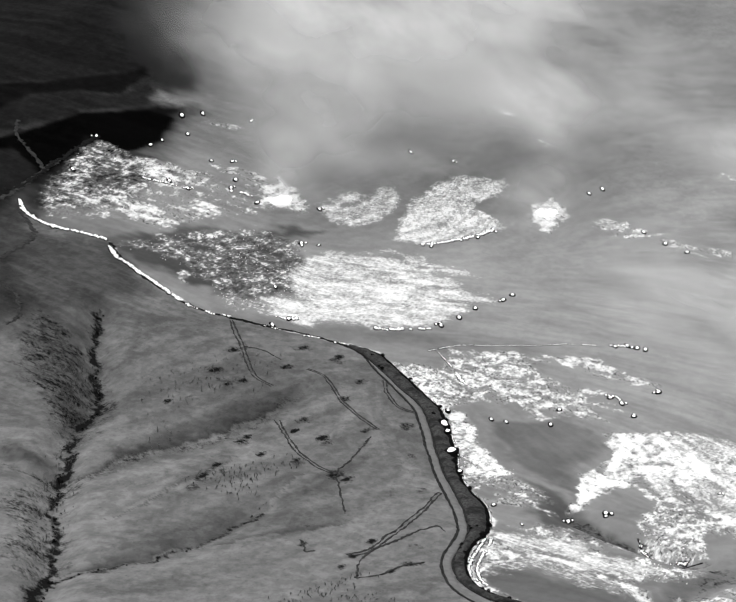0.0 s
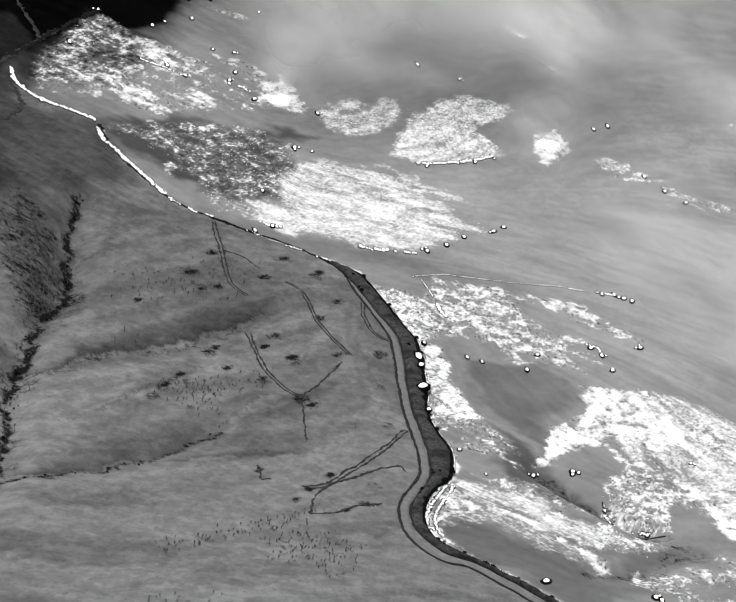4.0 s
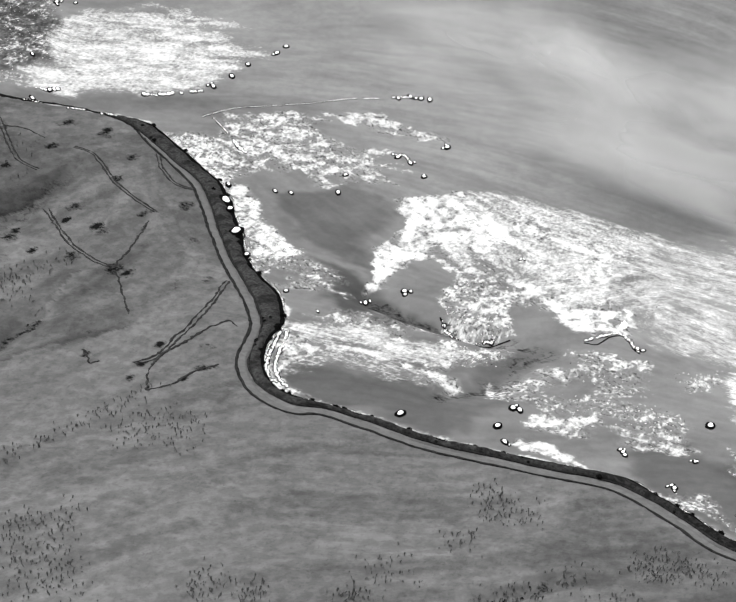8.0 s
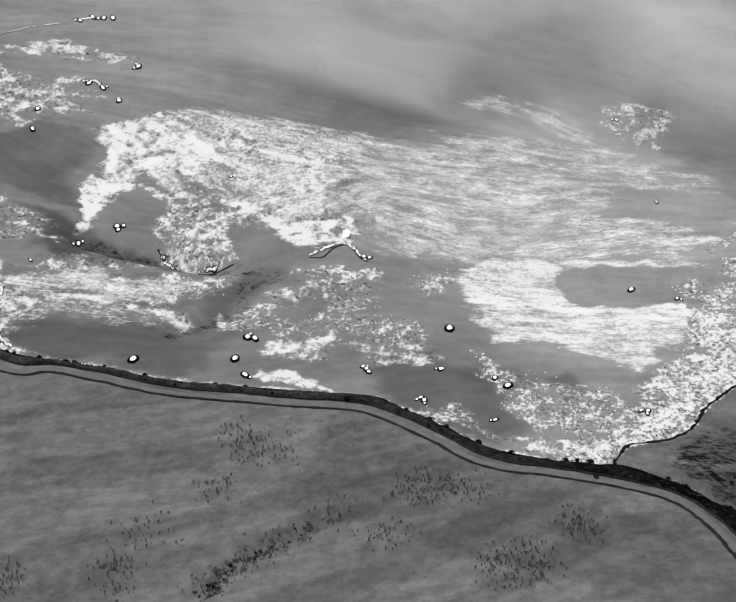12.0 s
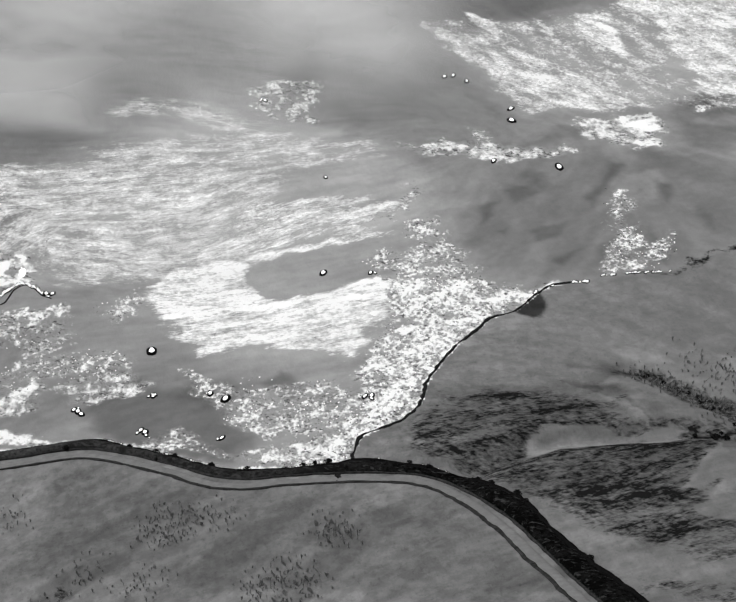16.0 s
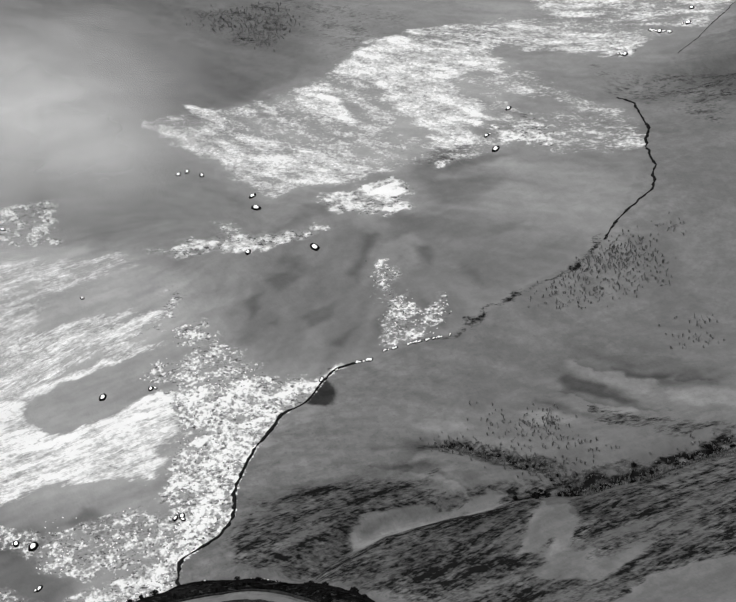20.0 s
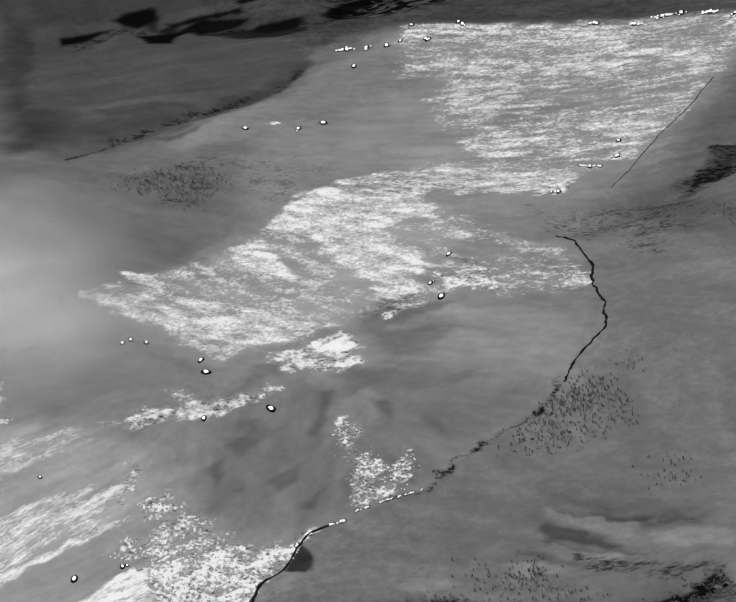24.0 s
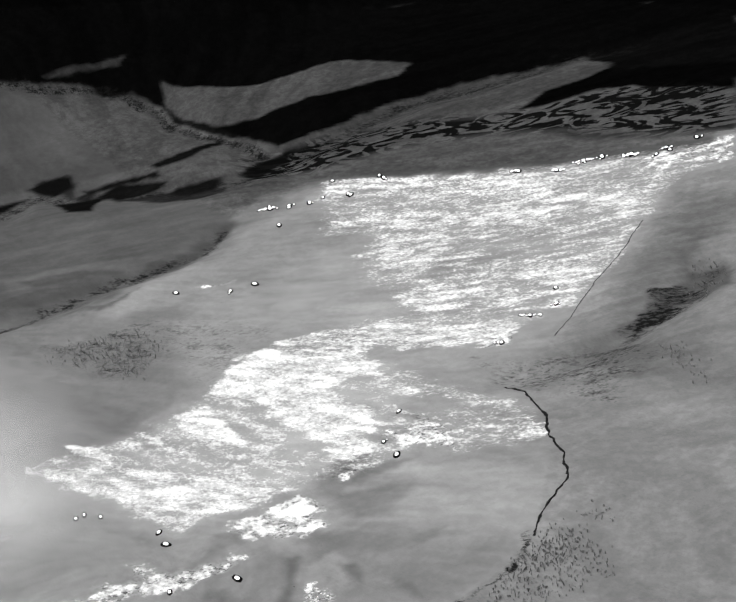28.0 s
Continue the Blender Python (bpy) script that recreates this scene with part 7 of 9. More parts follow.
FLOW_C = [(98, 454, 9), (107, 502, 135), (115, 425, 14), (117, 461, 164), (118, 450, 9), (127, 404, 13), (132, 597, 62), (132, 629, 75), (133, 502, 122), (135, 434, 40), (138, 435, 178), (144, 467, 122), (145, 779, 107), (148, 775, 109), (148, 775, 112), (153, 624, 49), (154, 741, 111), (165, 412, 176), (176, 496, 111), (185, 440, 172), (193, 770, 113), (199, 591, 107), (208, 777, 101), (209, 664, 119)]
FLOW_D = [(210, 510, 119), (211, 545, 71), (214, 619, 114), (220, 730, 116), (225, 722, 101), (226, 735, 107), (228, 766, 104), (241, 545, 62), (256, 790, 111), (256, 1267, 84), (257, 1098, 154), (283, 782, 135), (296, 792, 126), (297, 640, 128), (326, 803, 126), (341, 878, 129), (344, 718, 152), (373, 943, 113), (373, 1184, 54), (395, 846, 133), (446, 1034, 157)]
FLOW = FLOW_A + FLOW_B + FLOW_C + FLOW_D
SLOPE = [-27.97, -294.84, 143.88, -51.58, 56.33, -159.75, -2.27, 162.56, 20.66, -70.22]


def base_height(x, y):
    u = np.clip(x, -520, 620) / 1000
    v = (np.clip(y, 330, 1260) - 700) / 1000
    z, k = 0.0, 0
    for i in range(4):
        for j in range(4 - i):
            z = z + SLOPE[k] * u**i * v**j
            k += 1
    return z


def height(x, y):
    x, y = np.asarray(x, float), np.asarray(y, float)
    z = base_height(x, y)
    for line, deep, wide in GULLIES:
        gap = local(x, y, line, wide * 3, lambda a, b, c: line_gap(a, b, c)[0], 1e4)
        z = z - deep * np.exp(-((gap / wide) ** 2))
    z = z + 2.2 * (soft_noise(x, y, 55, 3, 2) - 0.5) + 0.9 * (soft_noise(x, y, 14, 9, 2) - 0.5)
    return z


NEAR_X, NEAR_Y = np.arange(-640, 661, 2.0), np.arange(300, 1301, 2.0)
NEAR_Z = height(*(g.ravel() for g in np.meshgrid(NEAR_X, NEAR_Y))).reshape(len(NEAR_Y), len(NEAR_X)).tolist()


def ground_z(x, y):
    """The ground's height at one point, from a fine grid where things stand."""
    u, v = (x + 640) / 2, (y - 300) / 2
    if not (0 <= u < len(NEAR_X) - 1 and 0 <= v < len(NEAR_Y) - 1):
        return float(height(np.array([x]), np.array([y]))[0])
    j, i = int(u), int(v)
    fu, fv = u - j, v - i
    return (NEAR_Z[i][j] * (1 - fu) + NEAR_Z[i][j + 1] * fu) * (1 - fv) + (NEAR_Z[i + 1][j] * (1 - fu) + NEAR_Z[i + 1][j + 1] * fu) * fv


# ---- materials ----
class Nodes:
    """Short hand for a material's node tree."""

    def __init__(self, name):
        self.mat = bpy.data.materials.new(name)
        self.mat.use_nodes = True
        self.tree = self.mat.node_tree
        self.bsdf = self.tree.nodes["Principled BSDF"]
        self.geo = self.tree.nodes.new("ShaderNodeTexCoord").outputs["Object"]
        self.bsdf.inputs["Roughness"].default_value = 0.95
        self.bsdf.inputs["Specular IOR Level"].default_value = 0.0

    def add(self, kind, **values):
        node = self.tree.nodes.new(kind)
        for key, value in values.items():
            node.inputs[key.replace("_", " ")].default_value = value
        return node

    def link(self, a, b):
        self.tree.links.new(a, b)

    def place(self, sx=1.0, sy=1.0, turn=0.0):
        """Plan coordinates, turned and stretched."""
        m = self.add("ShaderNodeMapping")
        m.vector_type = "TEXTURE"
        m.inputs["Scale"].default_value = (1 / sx, 1 / sy, 1)
        m.inputs["Rotation"].default_value = (0, 0, radians(turn))
        self.link(self.geo, m.inputs["Vector"])
        return m.outputs[0]

    def noise(self, scale, detail=3.0, rough=0.6, where=None, warp=0.0):
        n = self.add("ShaderNodeTexNoise", Scale=scale, Detail=detail, Roughness=rough, Distortion=warp)
        self.link(where or self.place(), n.inputs["Vector"])
        return n.outputs[0]

    def streaks(self, scale, stretch, warp=0.4, ways=6):
        """Noise drawn out along the ground's own flow: a blend of fixed directions by the flow's angle."""
        c2, s2 = self.attr("flow_cos"), self.attr("flow_sin")
        total, weight = 0.0, 0.0001
        for k in range(ways):
            turn = 180 * k / ways
            w = self.math("ADD", self.math("MULTIPLY", c2, math.cos(radians(2 * turn))), self.math("MULTIPLY", s2, math.sin(radians(2 * turn))))
            w = self.math("MAXIMUM", self.math("SUBTRACT", w, math.cos(radians(360 / ways))), 0.0)
            total = self.math("ADD", self.math("MULTIPLY", w, self.noise(scale, 2.0, 0.6, self.place(stretch, 1.0, turn), warp)), total)
            weight = self.math("ADD", w, weight)
        return self.math("DIVIDE", total, weight)

    def attr(self, name):
        n = self.add("ShaderNodeAttribute")
        n.attribute_name = name
        return n.outputs["Fac"]

    def math(self, op, a, b=None, c=None, clamp=False):
        n = self.tree.nodes.new("ShaderNodeMath")
        n.operation, n.use_clamp = op, clamp
        for k, v in enumerate((a, b, c)):
            if v is None:
                continue
            if isinstance(v, (int, float)):
                n.inputs[k].default_value = v
            else:
                self.link(v, n.inputs[k])
        return n.outputs[0]

    def ramp(self, value, low, high, a=0.0, b=1.0):
        n = self.add("ShaderNodeMapRange")
        for key, v in zip(("From Min", "From Max", "To Min", "To Max"), (low, high, a, b)):
            n.inputs[key].default_value = v
        self.link(value, n.inputs["Value"])
        return n.outputs[0]

    def mix(self, fac, a, b):
        """a to b by fac, all numbers."""
        n = self.tree.nodes.new("ShaderNodeMix")
        n.data_type, n.clamp_factor = "FLOAT", True
        for k, v in ((0, fac), (2, a), (3, b)):
            if isinstance(v, (int, float)):
                n.inputs[k].default_value = v
            else:
                self.link(v, n.inputs[k])
        return n.outputs[0]

    def paint(self, value):
        n = self.add("ShaderNodeCombineColor")
        for k in range(3):
            self.link(value, n.inputs[k])
        self.link(n.outputs[0], self.bsdf.inputs["Base Color"])
        return n.outputs[0]

    def bump(self, value, strength, distance=0.3):
        n = self.add("ShaderNodeBump", Strength=strength, Distance=distance)
        self.link(value, n.inputs["Height"])
        self.link(n.outputs[0], self.bsdf.inputs["Normal"])


def plain(name, low, high, scale=1.5, bump=0.4, glow=0.0):
    """A matt grey surface between two tones."""
    m = Nodes(name)
    n = m.noise(scale, 4)
    tone = m.mix(m.ramp(n, 0.3, 0.7), low, high)
    tone = m.mix(m.ramp(m.noise(scale * 0.13, 2), 0.35, 0.7, 0, 0.5), tone, (low + high) * 0.4)
    colour = m.paint(tone)
    m.bump(n, bump)
    if glow:
        m.link(colour, m.bsdf.inputs["Emission Color"])
        m.bsdf.inputs["Emission Strength"].default_value = glow
    return m.mat


def ground_material():
    """Grass, bare soil, charred ground and white ash, by the plan's own layers."""
    m = Nodes("burnt_grassland")
    base, ash, scrub, grain, lay, comb, swirl, unburnt = (m.attr(n) for n in ("tone", "ash", "scrub", "grain", "lay", "comb", "swirl", "unburnt"))
    fine, broad = m.attr("fine"), m.attr("broad")
    speck = m.noise(0.85, 2, 0.55, m.place(1, 0.42))
    speck2 = m.noise(0.8, 2, 0.6, m.place(1, 0.45, 40))
    mid = m.noise(0.2, 4, 0.62, m.place(1, 0.45))
    wide = m.noise(0.05, 4, 0.6, m.place(1, 0.4, 0), 0.5)
    tuft = m.noise(0.75, 3, 0.7, m.place(1.2, 0.42))
    turf = m.mix(0.5, m.streaks(0.17, 0.5, 0.8), m.noise(0.35, 3, 0.6, m.place(0.9, 0.5)))
    blot = m.noise(0.16, 3, 0.55, m.place(0.8, 0.5), 0.5)
    clump = m.noise(0.30, 3, 0.56, m.place(0.9, 0.42), 0.3)
    thread = m.streaks(0.66, 0.4, 0.9)
    # grass and soil: combed drifts, streaks, tufts
    sward = m.math("ADD", m.math("MULTIPLY", broad, 0.6), m.math("MULTIPLY", m.math("ADD", mid, clump), 0.25))
    grass = m.math("MULTIPLY", base, m.ramp(sward, 0.44, 0.56, 0.84, 1.1))
    grass = m.math("MULTIPLY", grass, m.ramp(turf, 0.45, 0.56, 0.84, 1.08))
    grass = m.math("MULTIPLY", grass, m.ramp(fine, 0.15, 0.85, 0.88, 1.12))
    grass = m.math("MULTIPLY", grass, m.ramp(thread, 0.32, 0.68, 0.93, 1.07))
    grass = m.math("MULTIPLY", grass, m.ramp(mid, 0.3, 0.7, 0.92, 1.08))
    grass = m.math("MULTIPLY", grass, m.ramp(tuft, 0.54, 0.74, 1.0, 0.76))
    east = m.add("ShaderNodeSeparateXYZ")
    m.link(m.geo, east.inputs[0])
    grass = m.mix(m.math("MULTIPLY", m.ramp(east.outputs[0], 80.0, 160.0, 0, 0.45), m.ramp(east.outputs[1], 900.0, 760.0)), grass, base)
    bare = m.math("MULTIPLY", base, m.ramp(broad, 0.2, 0.8, 0.91, 1.09))
    bare = m.math("MULTIPLY", bare, m.ramp(wide, 0.3, 0.7, 0.9, 1.1))
    bare = m.math("MULTIPLY", bare, m.ramp(fine, 0.2, 0.8, 0.93, 1.07))
    bare = m.math("MULTIPLY", bare, m.ramp(turf, 0.44, 0.56, 0.95, 1.04))
    tone = m.mix(unburnt, bare, grass)
    # scrub in the gullies and thickets, drawn out along the slope
    brush = m.math("ADD", m.math("MULTIPLY", m.math("SUBTRACT", thread, 0.5), 3.4), m.math("MULTIPLY", m.math("SUBTRACT", fine, 0.5), 1.3))
    brush = m.math("ADD", brush, m.math("MULTIPLY", m.math("SUBTRACT", speck2, 0.5), 2.2))
    brush = m.math("ADD", brush, m.math("MULTIPLY", m.math("SUBTRACT", blot, 0.5), 1.0))
    leafy = m.math("ADD", scrub, brush)
    tone = m.mix(m.math("MULTIPLY", m.ramp(leafy, 0.1, 1.25, 0, 0.97), m.ramp(scrub, 0.02, 0.3)), tone, 0.008)
    # winding cold channels
    loop = m.noise(0.085, 2, 0.5, m.place(0.4, 0.9, -55), 2.6)
    vein = m.math("ABSOLUTE", m.math("SUBTRACT", loop, 0.5))
    pool = m.math("MAXIMUM", m.ramp(vein, 0.02, 0.008, 0, 0.7), m.ramp(loop, 0.49, 0.515, 0, 0.97))
    tone = m.mix(m.math("MULTIPLY", pool, swirl), tone, 0.003)
    # ash: threads and clumps, broken by specks
    combed = m.math("ADD", m.math("MULTIPLY", m.math("SUBTRACT", thread, 0.5), 6.5), m.math("MULTIPLY", m.math("SUBTRACT", fine, 0.5), 2.6))
    clumped = m.math("ADD", m.math("MULTIPLY", m.math("SUBTRACT", clump, 0.5), 5.5), m.math("MULTIPLY", m.math("SUBTRACT", fine, 0.5), 2.6))
    specked = m.math("ADD", m.math("MULTIPLY", m.math("SUBTRACT", speck, 0.5), 4.2), m.math("MULTIPLY", m.math("SUBTRACT", clump, 0.5), 4.0))
    woven = m.mix(grain, m.mix(m.math("MAXIMUM", comb, lay), clumped, combed), specked)
    level = m.math("ADD", m.math("MULTIPLY", m.math("SUBTRACT", ash, 1.0), 1.5), woven)
    level = m.math("ADD", level, m.math("MULTIPLY", m.math("SUBTRACT", blot, 0.5), m.mix(lay, 4.0, 2.2)))
    level = m.math("ADD", level, m.math("MULTIPLY", m.math("SUBTRACT", speck, 0.5), 1.6))
    present = m.ramp(ash, 0.08, 0.45)
    # pale ash under the white: wide soft patches
    pale = m.math("MULTIPLY", m.ramp(level, -1.4, 0.3, 0, 0.85), m.ramp(ash, 0.2, 0.9))
    tone = m.mix(pale, tone, 0.44)
    # a sharpening halo round the ash, painted as a broken dark rim
    rim = m.math("MULTIPLY", m.ramp(m.math("ABSOLUTE", m.math("ADD", level, 0.25)), 0.24, 0.08), m.ramp(speck2, 0.48, 0.56))
    tone = m.mix(m.math("MULTIPLY", m.math("MULTIPLY", rim, m.ramp(ash, 0.4, 0.9, 0, 0.8)), m.mix(m.math("MAXIMUM", comb, lay), 1.0, 0.4)), tone, 0.07)
    hot = m.math("MULTIPLY", m.mix(comb, m.mix(grain, m.mix(lay, m.ramp(level, -0.1, 1.3), m.ramp(level, -0.4, 1.8)), m.ramp(level, -0.05, 1.0)), m.ramp(level, -0.6, 2.2, 0, 0.9)), present)
    tone = m.mix(hot, tone, 0.97)
    # soot flecks in the ash
    soot = m.math("MULTIPLY", m.ramp(ash, 0.45, 0.9), m.mix(m.math("MAXIMUM", comb, lay), m.ramp(speck2, 0.61, 0.69, 0, 0.85), m.ramp(speck2, 0.66, 0.76, 0, 0.35)))
    tone = m.mix(m.math("MULTIPLY", soot, m.ramp(level, 1.9, 0.5)), tone, 0.03)
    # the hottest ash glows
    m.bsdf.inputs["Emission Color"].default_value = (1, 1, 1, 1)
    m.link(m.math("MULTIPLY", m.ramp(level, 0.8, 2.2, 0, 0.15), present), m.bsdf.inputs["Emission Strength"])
    m.paint(tone)
    m.bump(m.math("ADD", m.math("MULTIPLY", tuft, 0.6), mid), 0.4, 0.7)
    return m.mat


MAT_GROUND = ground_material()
MAT_ROAD = plain("packed_dirt", 0.17, 0.25, 0.5, 0.4)
# dark soil tone with the ditch's shade put into the colour
MAT_DITCH = plain("ditch_soil_with_shade", 0.012, 0.06, 0.8)
MAT_RUT = plain("dark_damp_soil", 0.006, 0.03, 1.2)


def bank_material():
    """Matted scrub, thin and grey to the west, thick and black to the east."""
    m = Nodes("dark_bank_scrub")
    x = m.add("ShaderNodeSeparateXYZ")
    m.link(m.geo, x.inputs[0])
    thick = m.ramp(x.outputs[0], -60.0, 70.0)
    grain = m.noise(0.9, 4, 0.7)
    streak = m.noise(0.8, 3, 0.65, m.place(0.4, 1.0, -35), 0.6)
    stand = m.noise(0.16, 3, 0.6)
    tone = m.mix(m.ramp(grain, 0.36, 0.64), m.mix(thick, 0.035, 0.001), m.mix(thick, 0.1, 0.012))
    tone = m.mix(m.ramp(stand, 0.48, 0.6, 0, 0.8), tone, m.mix(thick, 0.022, 0.002))
    tone = m.mix(m.ramp(streak, 0.56, 0.66, 0, 0.8), tone, m.mix(thick, 0.06, 0.05))
    m.paint(tone)
    m.bump(grain, 0.9)
    return m.mat


MAT_BANK = bank_material()
MAT_TRACK = plain("trodden_dark_soil", 0.02, 0.085, 0.6)
# black of the charred tufts and of the added halo rings and strips
MAT_CHAR_HALO = plain("char_and_halo_black", 0.004, 0.012, 2.0)
MAT_EMBER = plain("glowing_embers", 0.85, 1.0, 2.5, 0.3, 1.2)
MAT_LEAF = plain("dry_twigs_and_leaves", 0.24, 0.34, 1.5)
MAT_CRUST = plain("white_hot_ash_line", 0.75, 0.95, 1.1, 0.5, 0.5)


def link_mesh(name, verts, faces, mat, flat=True):
    me = bpy.data.meshes.new(name)
    me.from_pydata(verts, [], faces)
    me.materials.append(mat)
    if not flat:
        me.polygons.foreach_set("use_smooth", [True] * len(me.polygons))
    me.update()
    return me


# ---- the ground ----
def build_ground():
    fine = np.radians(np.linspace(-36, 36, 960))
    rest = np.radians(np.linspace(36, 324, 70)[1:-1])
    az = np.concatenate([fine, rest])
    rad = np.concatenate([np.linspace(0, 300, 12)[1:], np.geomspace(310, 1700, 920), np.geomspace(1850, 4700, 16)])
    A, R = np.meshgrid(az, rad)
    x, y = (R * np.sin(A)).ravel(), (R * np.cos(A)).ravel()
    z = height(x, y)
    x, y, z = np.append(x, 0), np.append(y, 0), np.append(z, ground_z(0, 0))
    na, nr = len(az), len(rad)
    i, j = np.meshgrid(np.arange(nr - 1), np.arange(na), indexing="ij")
    k = (j + 1) % na
    quads = np.stack([i * na + j, i * na + k, (i + 1) * na + k, (i + 1) * na + j], -1).reshape(-1, 4)[:, ::-1]
    tip = len(x) - 1
    j = np.arange(na)
    fan = np.stack([np.full(na, tip), (j + 1) % na, j], -1)[:, ::-1]
    me = bpy.data.meshes.new("ground")
    me.vertices.add(len(x))
    me.vertices.foreach_set("co", np.stack([x, y, z], -1).ravel())
    loops = np.concatenate([quads.ravel(), fan.ravel()])
    me.loops.add(len(loops))
    me.loops.foreach_set("vertex_index", loops.astype(np.int32))
    starts = np.concatenate([np.arange(len(quads)) * 4, len(quads) * 4 + np.arange(na) * 3])
    me.polygons.add(len(starts))
    me.polygons.foreach_set("loop_start", starts.astype(np.int32))
    me.polygons.foreach_set("use_smooth", np.ones(len(starts), bool))
    me.update(calc_edges=True)
    me.materials.append(MAT_GROUND)
    layers(me, x, y)
    return tagged(new("ground", me), "hillside of dry grass with burnt ground, white ash and dark gullies", "ground", kind="structure")


def flow_field(gx, gy):
    """The cosine and sine of twice the combing angle."""
    c2, s2 = np.zeros(gx.shape), np.full(gx.shape, 1e-12)
    for ax, ay, deg in FLOW:
        w = 1 / ((gx - ax) ** 2 + (0.7 * (gy - ay)) ** 2 + 150.0) ** 1.5
        c2, s2 = c2 + w * math.cos(radians(2 * deg)), s2 + w * math.sin(radians(2 * deg))
    size = np.hypot(c2, s2)
    return c2 / size, s2 / size


GRID_X, GRID_Y = np.meshgrid(np.arange(-700, 701, 10.0), np.arange(200, 1701, 10.0))
FLOW_COS, FLOW_SIN = flow_field(GRID_X, GRID_Y)


def flow_at(x, y):
    """FLOW_COS and FLOW_SIN between the grid's points."""
    u, v = np.clip((x + 700) / 10, 0, GRID_X.shape[1] - 1.001), np.clip((y - 200) / 10, 0, GRID_X.shape[0] - 1.001)
    j, i = u.astype(int), v.astype(int)
    fu, fv = u - j, v - i
    c, q = [(g[i, j] * (1 - fu) + g[i, j + 1] * fu) * (1 - fv) + (g[i + 1, j] * (1 - fu) + g[i + 1, j + 1] * fu) * fv for g in (FLOW_COS, FLOW_SIN)]
    size = np.hypot(c, q) + 1e-6
    return c / size, q / size


def combed_noise(x, y, cell, reach, seed, steps=8):
    """Noise drawn out along the flow, 0 to 1 about 0.5: streaks that bend with the slope."""
    half = np.arctan2(FLOW_SIN, FLOW_COS) / 2
    dx, dy = np.cos(half), np.sin(half)
    one, n = 0.8, 2048
    grid = np.random.RandomState(seed).rand(n, n)
    k = max(1, int(round(cell / one / 3)))
    for _ in range(2):
        for axis in (0, 1):
            grid = sum(np.roll(grid, j, axis) for j in range(-k, k + 1)) / (2 * k + 1)
    total = np.zeros(x.shape)
    for way in (1.0, -1.0):
        px, py, lx, ly = x.copy(), y.copy(), None, None
        for step in range(steps):
            i = np.clip(((py - 200) / 10 + 0.5).astype(int), 0, GRID_X.shape[0] - 1)
            j = np.clip(((px + 700) / 10 + 0.5).astype(int), 0, GRID_X.shape[1] - 1)
            vx, vy = dx[i, j], dy[i, j]
            sign = way if lx is None else np.where(vx * lx + vy * ly < 0, -1.0, 1.0)
            lx, ly = vx * sign, vy * sign
            if step or way > 0:
                total += grid[(py / one).astype(int) % n, (px / one).astype(int) % n] * (1 - step / (steps + 2))
            px, py = px + lx * reach / steps, py + ly * reach / steps
    return 0.5 + 0.18 * (total - total.mean()) / total.std()


